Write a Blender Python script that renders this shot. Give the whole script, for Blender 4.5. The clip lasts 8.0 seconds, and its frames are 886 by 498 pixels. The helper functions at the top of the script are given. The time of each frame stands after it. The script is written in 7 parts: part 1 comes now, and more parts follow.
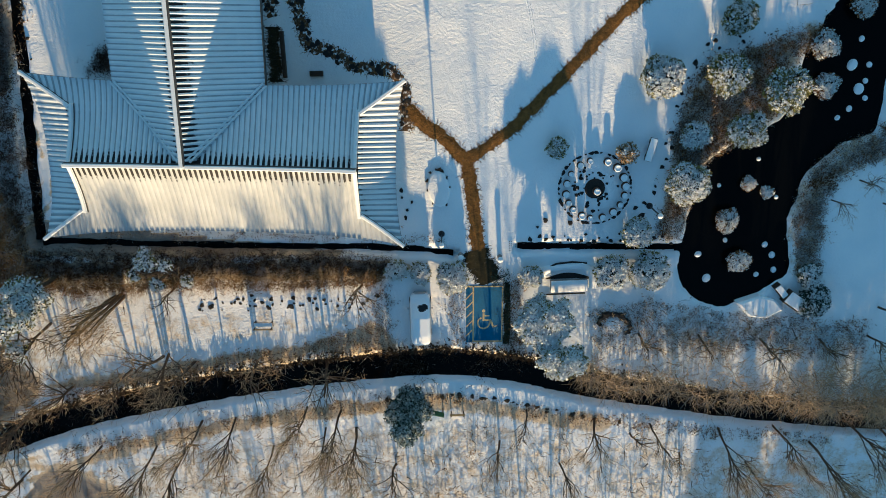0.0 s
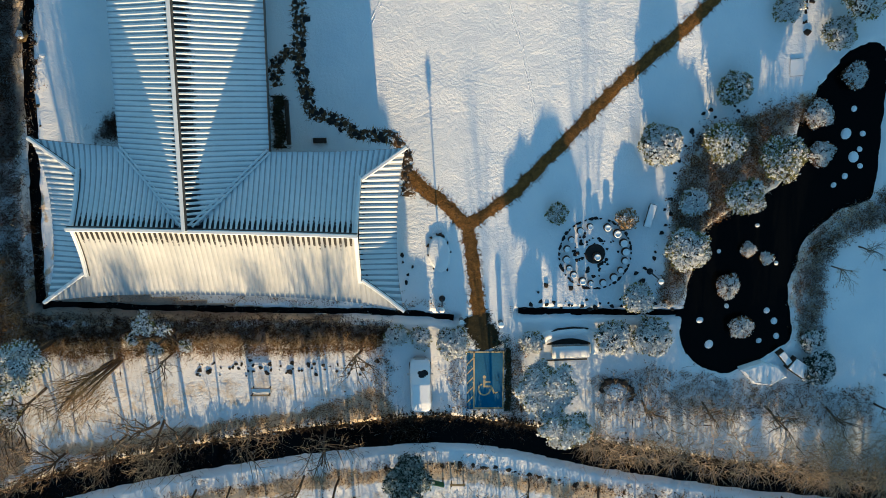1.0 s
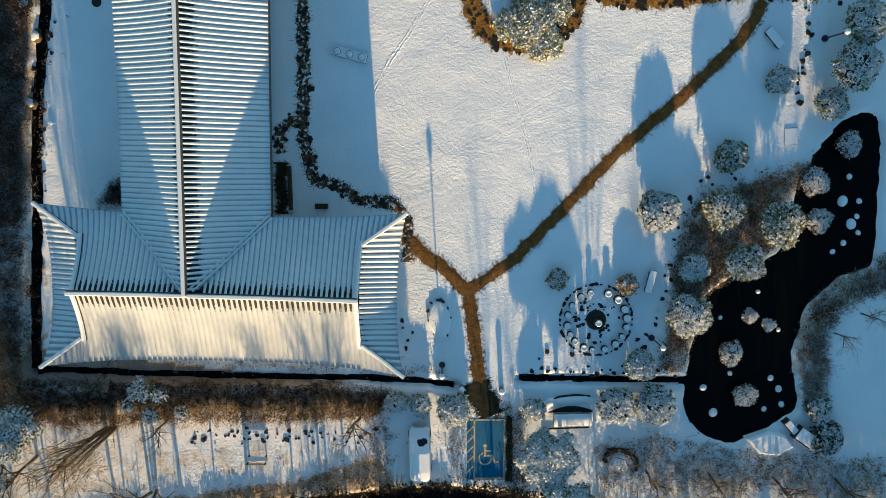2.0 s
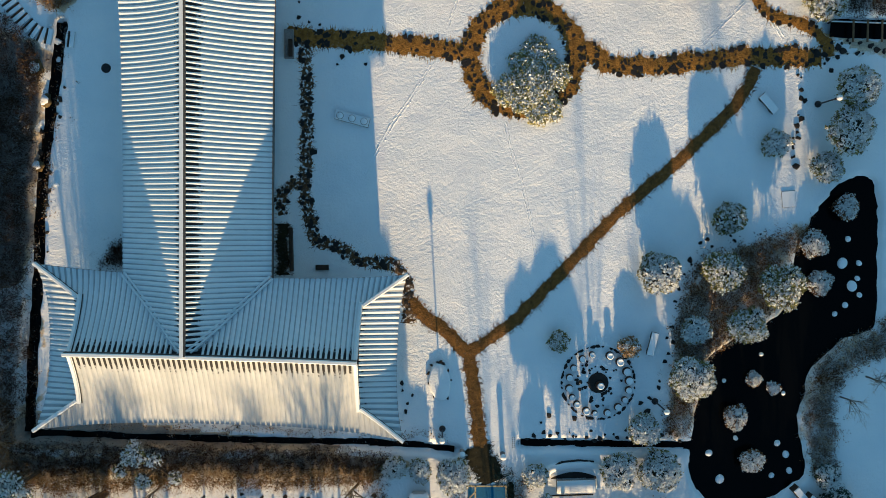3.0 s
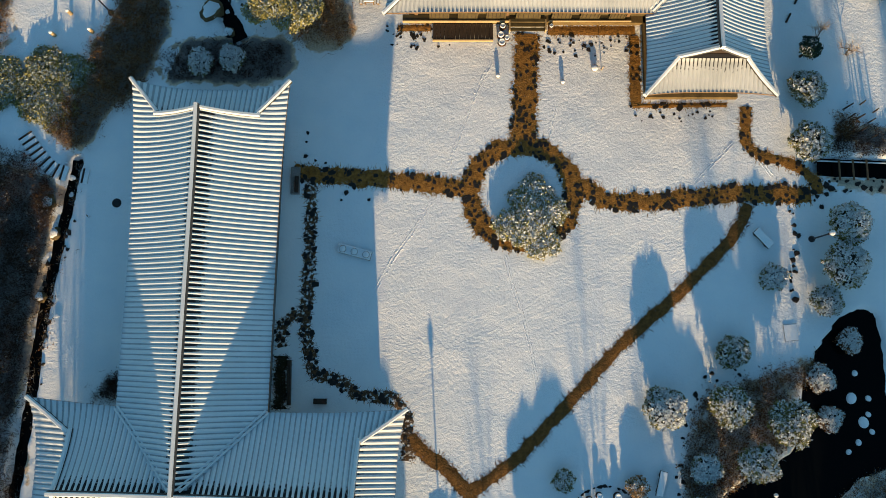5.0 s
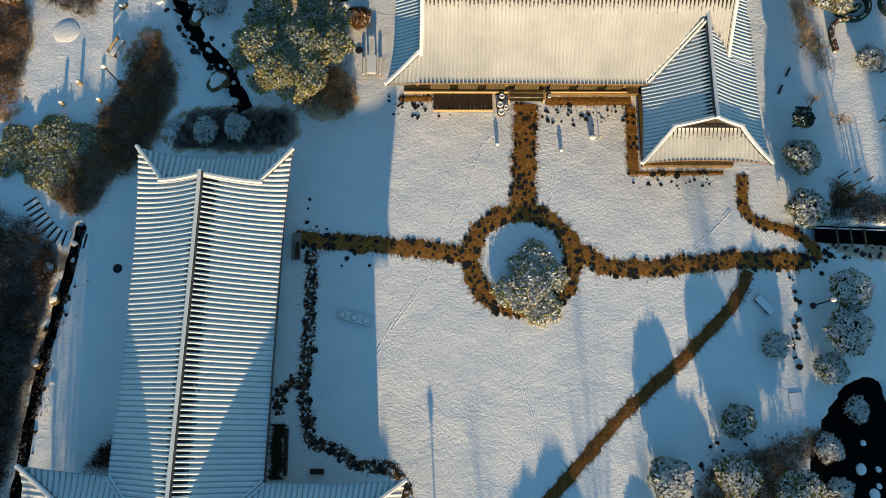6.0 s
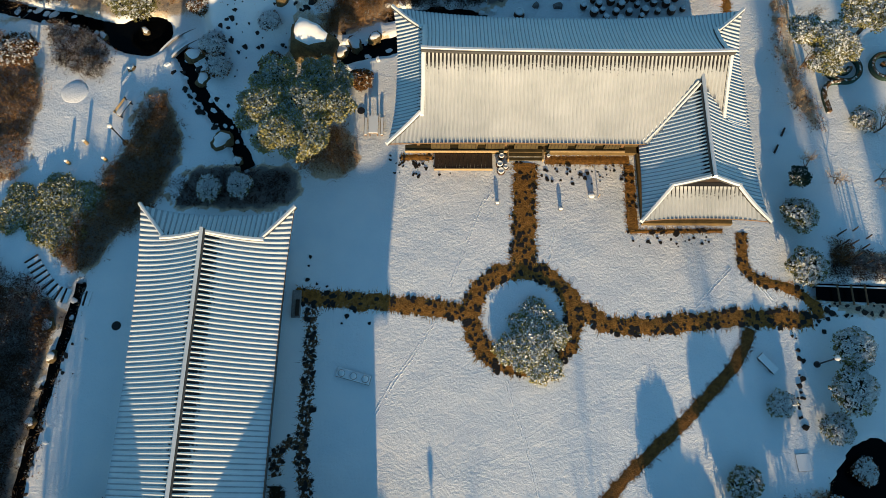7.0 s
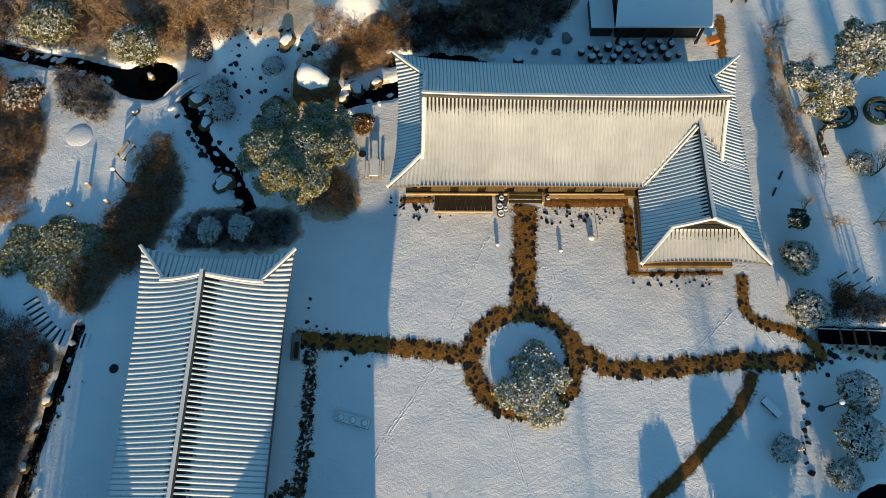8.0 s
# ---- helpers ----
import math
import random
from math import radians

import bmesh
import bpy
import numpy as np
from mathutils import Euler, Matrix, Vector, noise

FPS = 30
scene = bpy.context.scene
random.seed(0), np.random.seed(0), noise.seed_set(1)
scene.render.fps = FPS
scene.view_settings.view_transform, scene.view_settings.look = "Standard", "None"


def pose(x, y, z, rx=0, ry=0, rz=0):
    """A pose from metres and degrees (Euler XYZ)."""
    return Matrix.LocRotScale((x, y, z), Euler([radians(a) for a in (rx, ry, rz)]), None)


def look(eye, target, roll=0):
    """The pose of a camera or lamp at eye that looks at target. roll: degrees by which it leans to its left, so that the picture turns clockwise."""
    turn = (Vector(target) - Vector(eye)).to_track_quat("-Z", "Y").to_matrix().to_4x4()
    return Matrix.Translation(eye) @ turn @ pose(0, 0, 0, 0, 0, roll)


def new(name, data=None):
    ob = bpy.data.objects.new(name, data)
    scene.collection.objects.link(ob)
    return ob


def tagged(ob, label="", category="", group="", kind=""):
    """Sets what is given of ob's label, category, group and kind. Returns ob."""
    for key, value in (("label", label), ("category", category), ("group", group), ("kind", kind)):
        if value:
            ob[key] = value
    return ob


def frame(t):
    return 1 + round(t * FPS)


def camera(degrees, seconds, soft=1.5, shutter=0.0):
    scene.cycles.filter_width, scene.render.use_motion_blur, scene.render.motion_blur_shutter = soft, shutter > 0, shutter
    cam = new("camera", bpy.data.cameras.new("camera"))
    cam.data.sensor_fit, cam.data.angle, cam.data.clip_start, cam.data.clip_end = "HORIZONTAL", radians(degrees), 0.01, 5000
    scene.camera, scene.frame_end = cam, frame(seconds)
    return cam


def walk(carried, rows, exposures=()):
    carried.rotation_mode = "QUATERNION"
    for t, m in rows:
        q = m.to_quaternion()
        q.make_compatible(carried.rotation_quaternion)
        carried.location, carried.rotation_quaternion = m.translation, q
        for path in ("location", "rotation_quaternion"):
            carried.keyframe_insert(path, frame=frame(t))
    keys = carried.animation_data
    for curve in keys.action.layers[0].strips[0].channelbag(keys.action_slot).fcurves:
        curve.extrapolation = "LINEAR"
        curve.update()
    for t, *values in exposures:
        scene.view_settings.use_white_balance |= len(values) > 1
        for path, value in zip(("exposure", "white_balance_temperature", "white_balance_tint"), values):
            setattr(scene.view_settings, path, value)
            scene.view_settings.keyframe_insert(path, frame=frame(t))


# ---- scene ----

# ---------------------------------------------------------------- camera: hovers and tilts
EYE_Z = 56.0
cam = camera(63.27, 8.0, 0.75)
TURNS = [
    (0.0, -17.88, 0.00, -0.45), (0.5, -15.57, 0.04, -0.36), (1.0, -12.72, 0.10, -0.28), (1.5, -10.03, 0.13, -0.18),
    (3.0, -2.63, 0.20, -0.01), (3.5, -0.13, 0.21, 0.05), (4.0, 2.46, 0.21, 0.09), (4.5, 5.15, 0.23, 0.12),
    (6.0, 13.14, 0.25, 0.24), (6.5, 15.51, 0.25, 0.30), (7.0, 17.72, 0.26, 0.31), (7.5, 19.44, 0.27, 0.31), (8.0, 21.08, 0.27, 0.34),
]
walk(cam, [(t, pose(0, 0, EYE_Z, rx, ry, rz)) for t, rx, ry, rz in TURNS], [(0.0, 1.40, 5300, -13), (4.0, 1.26, 5550, -12), (8.0, 0.90, 5050, -13)])

# ---------------------------------------------------------------- sky and sun
SUN_UP, SUN_EAST = 10.0, 3.1      # elevation; degrees by which the sun stands east of south
world = bpy.data.worlds.new("world")
scene.world = world
world.use_nodes = True
wn = world.node_tree
sky = wn.nodes.new("ShaderNodeTexSky")
sky.sky_type, sky.sun_disc = "NISHITA", False
sky.sun_elevation, sky.sun_rotation = radians(SUN_UP), radians(180 - SUN_EAST)
sky.ozone_density, sky.dust_density = 1.6, 0.2
wn.links.new(sky.outputs[0], wn.nodes["Background"].inputs[0])
wn.nodes["Background"].inputs[1].default_value = 0.077
sun_data = bpy.data.lights.new("sun", "SUN")
sun_data.energy, sun_data.angle, sun_data.color = 4.9, radians(0.6), (1.0, 0.56, 0.27)
sun = new("sun", sun_data)
az = radians(SUN_EAST)
to_sun = Vector((math.sin(az) * math.cos(radians(SUN_UP)), -math.cos(az) * math.cos(radians(SUN_UP)), math.sin(radians(SUN_UP))))
sun.matrix_world = look(to_sun * 200, (0, 0, 0))

# ---------------------------------------------------------------- materials
def material(name, rough=0.8, metal=0.0):
    m = bpy.data.materials.new(name)
    m.use_nodes = True
    nt = m.node_tree
    b = nt.nodes["Principled BSDF"]
    b.inputs["Roughness"].default_value, b.inputs["Metallic"].default_value = rough, metal
    b.inputs["Specular IOR Level"].default_value = 0.25
    return m, nt, b


def node(nt, kind, **values):
    n = nt.nodes.new(kind)
    for k, v in values.items():
        if k in ("Scale", "Detail", "Roughness", "Distortion", "Strength", "Distance", "Randomness"):
            n.inputs[k].default_value = v
    return n


def ramp(nt, src, stops):
    r = nt.nodes.new("ShaderNodeValToRGB")
    el = r.color_ramp.elements
    while len(el) < len(stops):
        el.new(0.5)
    for e, (p, c) in zip(el, stops):
        e.position, e.color = p, (*c, 1)
    nt.links.new(src, r.inputs[0])
    return r.outputs[0]


def mixed(nt, fac, a, b):
    m = nt.nodes.new("ShaderNodeMix")
    m.data_type = "RGBA"
    for sock, v in ((m.inputs[0], fac), (m.inputs[6], a), (m.inputs[7], b)):
        if isinstance(v, (int, float)):
            sock.default_value = v
        elif isinstance(v, tuple):
            sock.default_value = (*v, 1)
        else:
            nt.links.new(v, sock)
    return m.outputs[2]


def rough_skin(nt, b, scales, strength=0.4, distance=0.03):
    """Fine relief of several noise scales."""
    tc = nt.nodes.new("ShaderNodeTexCoord")
    last = None
    for s, k in scales:
        n = node(nt, "ShaderNodeTexNoise", Scale=s, Detail=4.0)
        nt.links.new(tc.outputs["Object"], n.inputs["Vector"])
        bp = node(nt, "ShaderNodeBump", Strength=strength * k, Distance=distance / k)
        nt.links.new(n.outputs[0], bp.inputs["Height"])
        if last:
            nt.links.new(last, bp.inputs["Normal"])
        last = bp.outputs[0]
    nt.links.new(last, b.inputs["Normal"])


def noisy(name, dark, light, scale=2.0, rough=0.8, fine=20.0, bump=0.3, metal=0.0, random_by="", spread=0.25, distance=0.02):
    """Two-scale noise between two colours; random_by: 'object' or 'island' varies the brightness piece by piece."""
    m, nt, b = material(name, rough, metal)
    tc = nt.nodes.new("ShaderNodeTexCoord")
    n1 = node(nt, "ShaderNodeTexNoise", Scale=scale, Detail=5.0, Roughness=0.6)
    n2 = node(nt, "ShaderNodeTexNoise", Scale=fine, Detail=3.0)
    for n in (n1, n2):
        nt.links.new(tc.outputs["Object"], n.inputs["Vector"])
    c1 = ramp(nt, n1.outputs[0], [(0.3, dark), (0.7, light)])
    c2 = ramp(nt, n2.outputs[0], [(0.3, dark), (0.75, light)])
    col = mixed(nt, 0.45, c1, c2)
    if random_by:
        if random_by == "object":
            rnd = nt.nodes.new("ShaderNodeObjectInfo").outputs["Random"]
        else:
            rnd = nt.nodes.new("ShaderNodeNewGeometry").outputs["Random Per Island"]
        lo, hi = 1 - spread, 1 + spread
        g = ramp(nt, rnd, [(0, (lo, lo, lo)), (1, (hi, hi, hi))])
        mul = nt.nodes.new("ShaderNodeMix")
        mul.data_type, mul.blend_type = "RGBA", "MULTIPLY"
        mul.inputs[0].default_value = 1
        nt.links.new(col, mul.inputs[6])
        nt.links.new(g, mul.inputs[7])
        col = mul.outputs[2]
    nt.links.new(col, b.inputs["Base Color"])
    if bump:
        bp = node(nt, "ShaderNodeBump", Strength=bump, Distance=distance)
        nt.links.new(n2.outputs[0], bp.inputs["Height"])
        nt.links.new(bp.outputs[0], b.inputs["Normal"])
    return m


def snow_material(name, scales, strength=0.5, distance=0.03, low=(0.77, 0.82, 0.86), high=(0.87, 0.89, 0.90)):
    m, nt, b = material(name, 0.75)
    tc = nt.nodes.new("ShaderNodeTexCoord")
    n = node(nt, "ShaderNodeTexNoise", Scale=0.35, Detail=6.0)
    nt.links.new(tc.outputs["Object"], n.inputs["Vector"])
    nt.links.new(ramp(nt, n.outputs[0], [(0.3, low), (0.7, high)]), b.inputs["Base Color"])
    rough_skin(nt, b, scales, strength, distance)
    return m


SNOW = snow_material("ground_snow", ((1.1, 0.5), (4.2, 1.0), (8.5, 0.9)), 0.5, 0.045)
SNOW_SOFT = snow_material("laid_snow", ((3.0, 1.0), (12.0, 0.5)), 0.3, 0.02)
SNOW_ROOF = snow_material("roof_snow", ((2.0, 1.0), (9.0, 0.6)), 0.35, 0.03, (0.64, 0.69, 0.72), (0.74, 0.77, 0.79))
# sunlit south slopes: thinner snow, its colour also darkened to hold down the sun
SNOW_SUN_SIDE = snow_material("sun_side_roof_snow", ((2.0, 1.0), (9.0, 0.6)), 0.35, 0.03, (0.36, 0.385, 0.40), (0.49, 0.515, 0.53))
TILE = noisy("clay_tile", (0.035, 0.037, 0.04), (0.09, 0.09, 0.09), 3.0, 0.7, 30.0)
PLASTER = noisy("lime_plaster", (0.55, 0.52, 0.44), (0.72, 0.69, 0.60), 1.5, 0.85, 25.0, 0.15)
WOOD = noisy("old_timber", (0.09, 0.055, 0.03), (0.22, 0.14, 0.07), 2.5, 0.7, 40.0)
WOOD_PALE = noisy("pale_timber", (0.30, 0.22, 0.11), (0.5, 0.38, 0.2), 2.5, 0.7, 40.0)
WOOD_DARK = noisy("dark_timber", (0.02, 0.015, 0.012), (0.07, 0.05, 0.035), 2.5, 0.6, 40.0)
WOOD_OLIVE = noisy("weathered_floor", (0.04, 0.032, 0.014), (0.11, 0.085, 0.035), 1.5, 0.7, 30.0)
STRAW = noisy("straw_mat", (0.03, 0.015, 0.004), (0.42, 0.21, 0.04), 2.6, 0.9, 9.0, 0.9, distance=0.05)
STRAW_DARK = noisy("trodden_straw", (0.03, 0.016, 0.004), (0.26, 0.13, 0.03), 2.6, 0.9, 9.0, 0.9, distance=0.05)
STRAW_TUFT = noisy("dry_grass", (0.15, 0.08, 0.018), (0.58, 0.35, 0.09), 1.0, 0.9, 12.0, 0, random_by="island", spread=0.5)
STONE = noisy("grey_stone", (0.10, 0.10, 0.10), (0.30, 0.29, 0.28), 2.0, 0.85, 14.0, 0.5, random_by="object")
CLAY_FLOOR = noisy("beaten_earth", (0.07, 0.05, 0.02), (0.20, 0.14, 0.055), 1.2, 0.9, 12.0, 0.4)
STONE_DARK = noisy("wet_stone", (0.008, 0.0075, 0.007), (0.032, 0.029, 0.026), 2.0, 0.6, 14.0, 0.5)
BARK = noisy("bark", (0.035, 0.026, 0.02), (0.13, 0.095, 0.065), 3.0, 0.9, 30.0, 0.5)
TWIG = noisy("bare_twig", (0.20, 0.13, 0.06), (0.46, 0.32, 0.16), 2.0, 0.9, 20.0, 0, random_by="island", spread=0.35)
TWIG_PALE = noisy("pale_frosted_twig", (0.26, 0.19, 0.11), (0.58, 0.46, 0.31), 2.0, 0.9, 20.0, 0, random_by="island", spread=0.35)
SCRUB = noisy("brown_scrub", (0.03, 0.017, 0.008), (0.25, 0.13, 0.045), 0.5, 0.95, 6.0, 0, random_by="island", spread=0.6)
# darker copy of the brown scrub; on hedges and yard it holds their shade
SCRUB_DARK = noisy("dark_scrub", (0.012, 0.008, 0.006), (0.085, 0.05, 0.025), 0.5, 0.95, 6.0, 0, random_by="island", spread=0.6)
SCRUB_FROST = noisy("frosted_scrub", (0.13, 0.135, 0.14), (0.40, 0.41, 0.42), 0.5, 0.95, 6.0, 0, random_by="island", spread=0.4)
REED = noisy("wet_reed", (0.012, 0.009, 0.006), (0.085, 0.06, 0.035), 0.8, 0.9, 9.0, 0, random_by="island", spread=0.5)
LEAF = noisy("pine_needles", (0.055, 0.065, 0.022), (0.33, 0.30, 0.10), 0.8, 0.8, 9.0, 0, random_by="island", spread=0.5)
LEAF_FROST = noisy("frosted_needles", (0.20, 0.25, 0.24), (0.52, 0.56, 0.54), 0.8, 0.8, 9.0, 0, random_by="island", spread=0.3)
# dark moss; at the hall corner the same colour stands for eave shade
MOSS_SHADE = noisy("moss_and_eave_shade", (0.006, 0.007, 0.004), (0.04, 0.036, 0.016), 2.5, 0.95, 14.0, 0.6, distance=0.04)
# lit copy of the pine needles: low sun put into a paler yellow-green
LEAF_SUNLIT = noisy("needles_painted_sunlit", (0.12, 0.125, 0.035), (0.46, 0.41, 0.15), 0.8, 0.8, 9.0, 0, random_by="island", spread=0.4)
LEAF_DARK = noisy("dark_conifer", (0.012, 0.028, 0.022), (0.04, 0.07, 0.05), 0.8, 0.8, 9.0, 0, random_by="island", spread=0.5)
LEAF_SNOW = noisy("snow_on_leaves", (0.50, 0.54, 0.56), (0.78, 0.80, 0.81), 0.8, 0.8, 9.0, 0, random_by="island", spread=0.15)
# shade between the leaves of a crown, put into a near-black colour
LEAF_CORE_SHADE = noisy("painted_inner_shade", (0.012, 0.012, 0.007), (0.035, 0.032, 0.018), 2.0, 0.9, 9.0, 0)
WATER, _nt, _b = material("pond_water", 0.06)
_b.inputs["Base Color"].default_value = (0.002, 0.0025, 0.003, 1)
_b.inputs["Specular IOR Level"].default_value = 0.06


def roof_bed_material():
    """Snow on tiles; bare dark tiles close under the ridges, with a ragged border."""
    m, nt, b = material("tile_bed_under_snow", 0.75)
    uv = nt.nodes.new("ShaderNodeUVMap")
    uv.uv_map = "slope"
    sep = nt.nodes.new("ShaderNodeSeparateXYZ")
    nt.links.new(uv.outputs[0], sep.inputs[0])
    n = node(nt, "ShaderNodeTexNoise", Scale=6.0, Detail=4.0)
    tc = nt.nodes.new("ShaderNodeTexCoord")
    nt.links.new(tc.outputs["Object"], n.inputs["Vector"])
    d = nt.nodes.new("ShaderNodeMath")
    d.operation = "SUBTRACT"
    nt.links.new(sep.outputs[1], d.inputs[0])
    nt.links.new(sep.outputs[0], d.inputs[1])
    ma = nt.nodes.new("ShaderNodeMath")
    ma.operation = "MULTIPLY_ADD"
    nt.links.new(n.outputs[0], ma.inputs[0])
    ma.inputs[1].default_value = 0.34
    nt.links.new(d.outputs[0], ma.inputs[2])
    fac = ramp(nt, ma.outputs[0], [(0.17, (0, 0, 0)), (0.22, (1, 1, 1))])
    n5 = node(nt, "ShaderNodeTexNoise", Scale=1.1, Detail=6.0)
    nt.links.new(tc.outputs["Object"], n5.inputs["Vector"])
    # bed kept darker than the rows: the shade between them is in this colour
    thin = ramp(nt, n5.outputs[0], [(0.3, (0.30, 0.33, 0.35)), (0.7, (0.44, 0.46, 0.48))])
    col = mixed(nt, fac, (0.016, 0.016, 0.018), thin)
    nt.links.new(col, b.inputs["Base Color"])
    rough_skin(nt, b, ((2.0, 1.0), (9.0, 0.6)), 0.3, 0.02)
    return m


ROOF_BED = roof_bed_material()


def flecked_material():
    """Dark trodden earth half hidden by flecks of snow."""
    m, nt, b = material("snow_flecked_earth", 0.9)
    tc = nt.nodes.new("ShaderNodeTexCoord")
    n1 = node(nt, "ShaderNodeTexNoise", Scale=3.4, Detail=5.0, Roughness=0.65)
    n2 = node(nt, "ShaderNodeTexNoise", Scale=9.0, Detail=4.0, Roughness=0.7)
    for n in (n1, n2):
        nt.links.new(tc.outputs["Object"], n.inputs["Vector"])
    earth = ramp(nt, n2.outputs[0], [(0.3, (0.02, 0.013, 0.008)), (0.7, (0.15, 0.09, 0.04))])
    nt.links.new(mixed(nt, ramp(nt, n1.outputs[0], [(0.52, (0, 0, 0)), (0.6, (1, 1, 1))]), earth, (0.72, 0.76, 0.79)), b.inputs["Base Color"])
    bp = node(nt, "ShaderNodeBump", Strength=0.7, Distance=0.05)
    nt.links.new(n2.outputs[0], bp.inputs["Height"])
    nt.links.new(bp.outputs[0], b.inputs["Normal"])
    return m


FLECKED = flecked_material()

# ---------------------------------------------------------------- mesh helpers
def thing(name, at=(0, 0, 0), rz=0.0, label="", category="", group="", kind=""):
    ob = new(name)
    ob.empty_display_size = 0.2
    ob.matrix_basis = pose(*at, 0, 0, rz)
    return tagged(ob, label, category, group, kind)


def mesh(name, V, F, mats, smooth=False, index=None, uv=None):
    me = bpy.data.meshes.new(name)
    me.from_pydata([tuple(map(float, v)) for v in V], [], [tuple(map(int, f)) for f in F])
    for m in (mats if isinstance(mats, (list, tuple)) else [mats]):
        me.materials.append(m)
    if index is not None:
        me.polygons.foreach_set("material_index", np.asarray(index, np.int32))
    if smooth:
        me.polygons.foreach_set("use_smooth", np.ones(len(me.polygons), bool))
    if uv is not None:
        layer = me.uv_layers.new(name="slope")
        loops = np.empty(len(me.loops), np.int32)
        me.loops.foreach_get("vertex_index", loops)
        layer.data.foreach_set("uv", np.asarray(uv, np.float32)[loops].ravel())
    me.update()
    return me


def part(name, me, parent=None, label="", at=None, rz=0.0, kind="", category=""):
    """One mesh object, under a thing or a part where parent is given."""
    ob = new(name, me)
    if at is not None:
        ob.matrix_basis = pose(*at, 0, 0, rz)
    if parent:
        ob.parent = parent
    return tagged(ob, label, category, "", kind)


class Build:
    """Collects verts and faces of one mesh."""
    def __init__(self):
        self.V, self.F, self.M = [], [], []

    def add(self, V, F, m=0):
        o = len(self.V)
        self.V += [tuple(v) for v in V]
        self.F += [tuple(i + o for i in f) for f in F]
        self.M += [m] * len(F)
        return self

    def box(self, x0, x1, y0, y1, z0, z1, m=0, bevel=0.0):
        if bevel:
            q = bevel
            ring = lambda d, z: [(x0 + d, y0 + d, z), (x1 - d, y0 + d, z), (x1 - d, y1 - d, z), (x0 + d, y1 - d, z)]
            V = ring(0, z0) + ring(0, z1 - q) + ring(q, z1)
            F = [(3, 2, 1, 0), (8, 9, 10, 11)]
            for k in (0, 4):
                F += [(k + i, k + (i + 1) % 4, k + 4 + (i + 1) % 4, k + 4 + i) for i in range(4)]
            return self.add(V, F, m)
        V = [(x, y, z) for z in (z0, z1) for x, y in ((x0, y0), (x1, y0), (x1, y1), (x0, y1))]
        F = [(3, 2, 1, 0), (4, 5, 6, 7)] + [(i, (i + 1) % 4, 4 + (i + 1) % 4, 4 + i) for i in range(4)]
        return self.add(V, F, m)

    def lathe(self, profile, n=12, at=(0, 0, 0), m=0):
        """profile: (radius, z) from bottom to top, closed at both ends."""
        V = [(at[0] + r * math.cos(2 * math.pi * i / n), at[1] + r * math.sin(2 * math.pi * i / n), at[2] + z) for r, z in profile for i in range(n)]
        F = [(k * n + i, k * n + (i + 1) % n, (k + 1) * n + (i + 1) % n, (k + 1) * n + i) for k in range(len(profile) - 1) for i in range(n)]
        F += [tuple(reversed(range(n))), tuple((len(profile) - 1) * n + i for i in range(n))]
        return self.add(V, F, m)

    def tube(self, pts, radii, n=5, m=0):
        pts = [Vector(p) for p in pts]
        V, F = [], []
        for i, p in enumerate(pts):
            d = (pts[min(i + 1, len(pts) - 1)] - pts[max(i - 1, 0)]).normalized()
            a = d.cross(Vector((0.31, 0.9, 0.17))).normalized()
            b = d.cross(a)
            V += [p + (a * math.cos(2 * math.pi * k / n) + b * math.sin(2 * math.pi * k / n)) * radii[i] for k in range(n)]
        for i in range(len(pts) - 1):
            F += [(i * n + k, i * n + (k + 1) % n, (i + 1) * n + (k + 1) % n, (i + 1) * n + k) for k in range(n)]
        F += [tuple(reversed(range(n))), tuple((len(pts) - 1) * n + k for k in range(n))]
        return self.add(V, F, m)

    def sweep(self, pts, profile, m=0, up=(0, 0, 1), sides=()):
        """Sweeps a closed profile of (side, up) offsets along pts; edges named in sides take the second material."""
        pts = [Vector(p) for p in pts]
        n = len(profile)
        V, F = [], []
        for i, p in enumerate(pts):
            d = (pts[min(i + 1, len(pts) - 1)] - pts[max(i - 1, 0)]).normalized()
            side = d.cross(Vector(up)).normalized()
            V += [p + side * a + Vector(up) * b for a, b in profile]
        for i in range(len(pts) - 1):
            F += [(i * n + k, i * n + (k + 1) % n, (i + 1) * n + (k + 1) % n, (i + 1) * n + k) for k in range(n)]
        F += [tuple(reversed(range(n))), tuple((len(pts) - 1) * n + k for k in range(n))]
        self.add(V, F, m)
        if sides:
            for i in range(len(pts) - 1):
                for k in sides:
                    self.M[len(self.F) - len(F) + i * n + k] = 1
        return self

    def done(self, name, mats, smooth=False, uv=None):
        return mesh(name, self.V, self.F, mats, smooth, self.M if isinstance(mats, (list, tuple)) else None, uv)


def spline(pts, step=0.4):
    """A smooth line through plan points, as an array of (x, y)."""
    P = np.array(pts, float)
    P = np.vstack([2 * P[0] - P[1], P, 2 * P[-1] - P[-2]])
    out = []
    for i in range(1, len(P) - 2):
        a, b, c, d = P[i - 1:i + 3]
        n = max(2, int(np.linalg.norm(c - b) / step))
        for t in np.arange(n) / n:
            out.append(0.5 * (2 * b + (c - a) * t + (2 * a - 5 * b + 4 * c - d) * t * t + (3 * b - a - 3 * c + d) * t ** 3))
    out.append(P[-2])
    return np.array(out)


def closed(pts, step=0.5):
    P = list(pts)
    return spline([P[-1]] + P + [P[0], P[1]], step)[:]


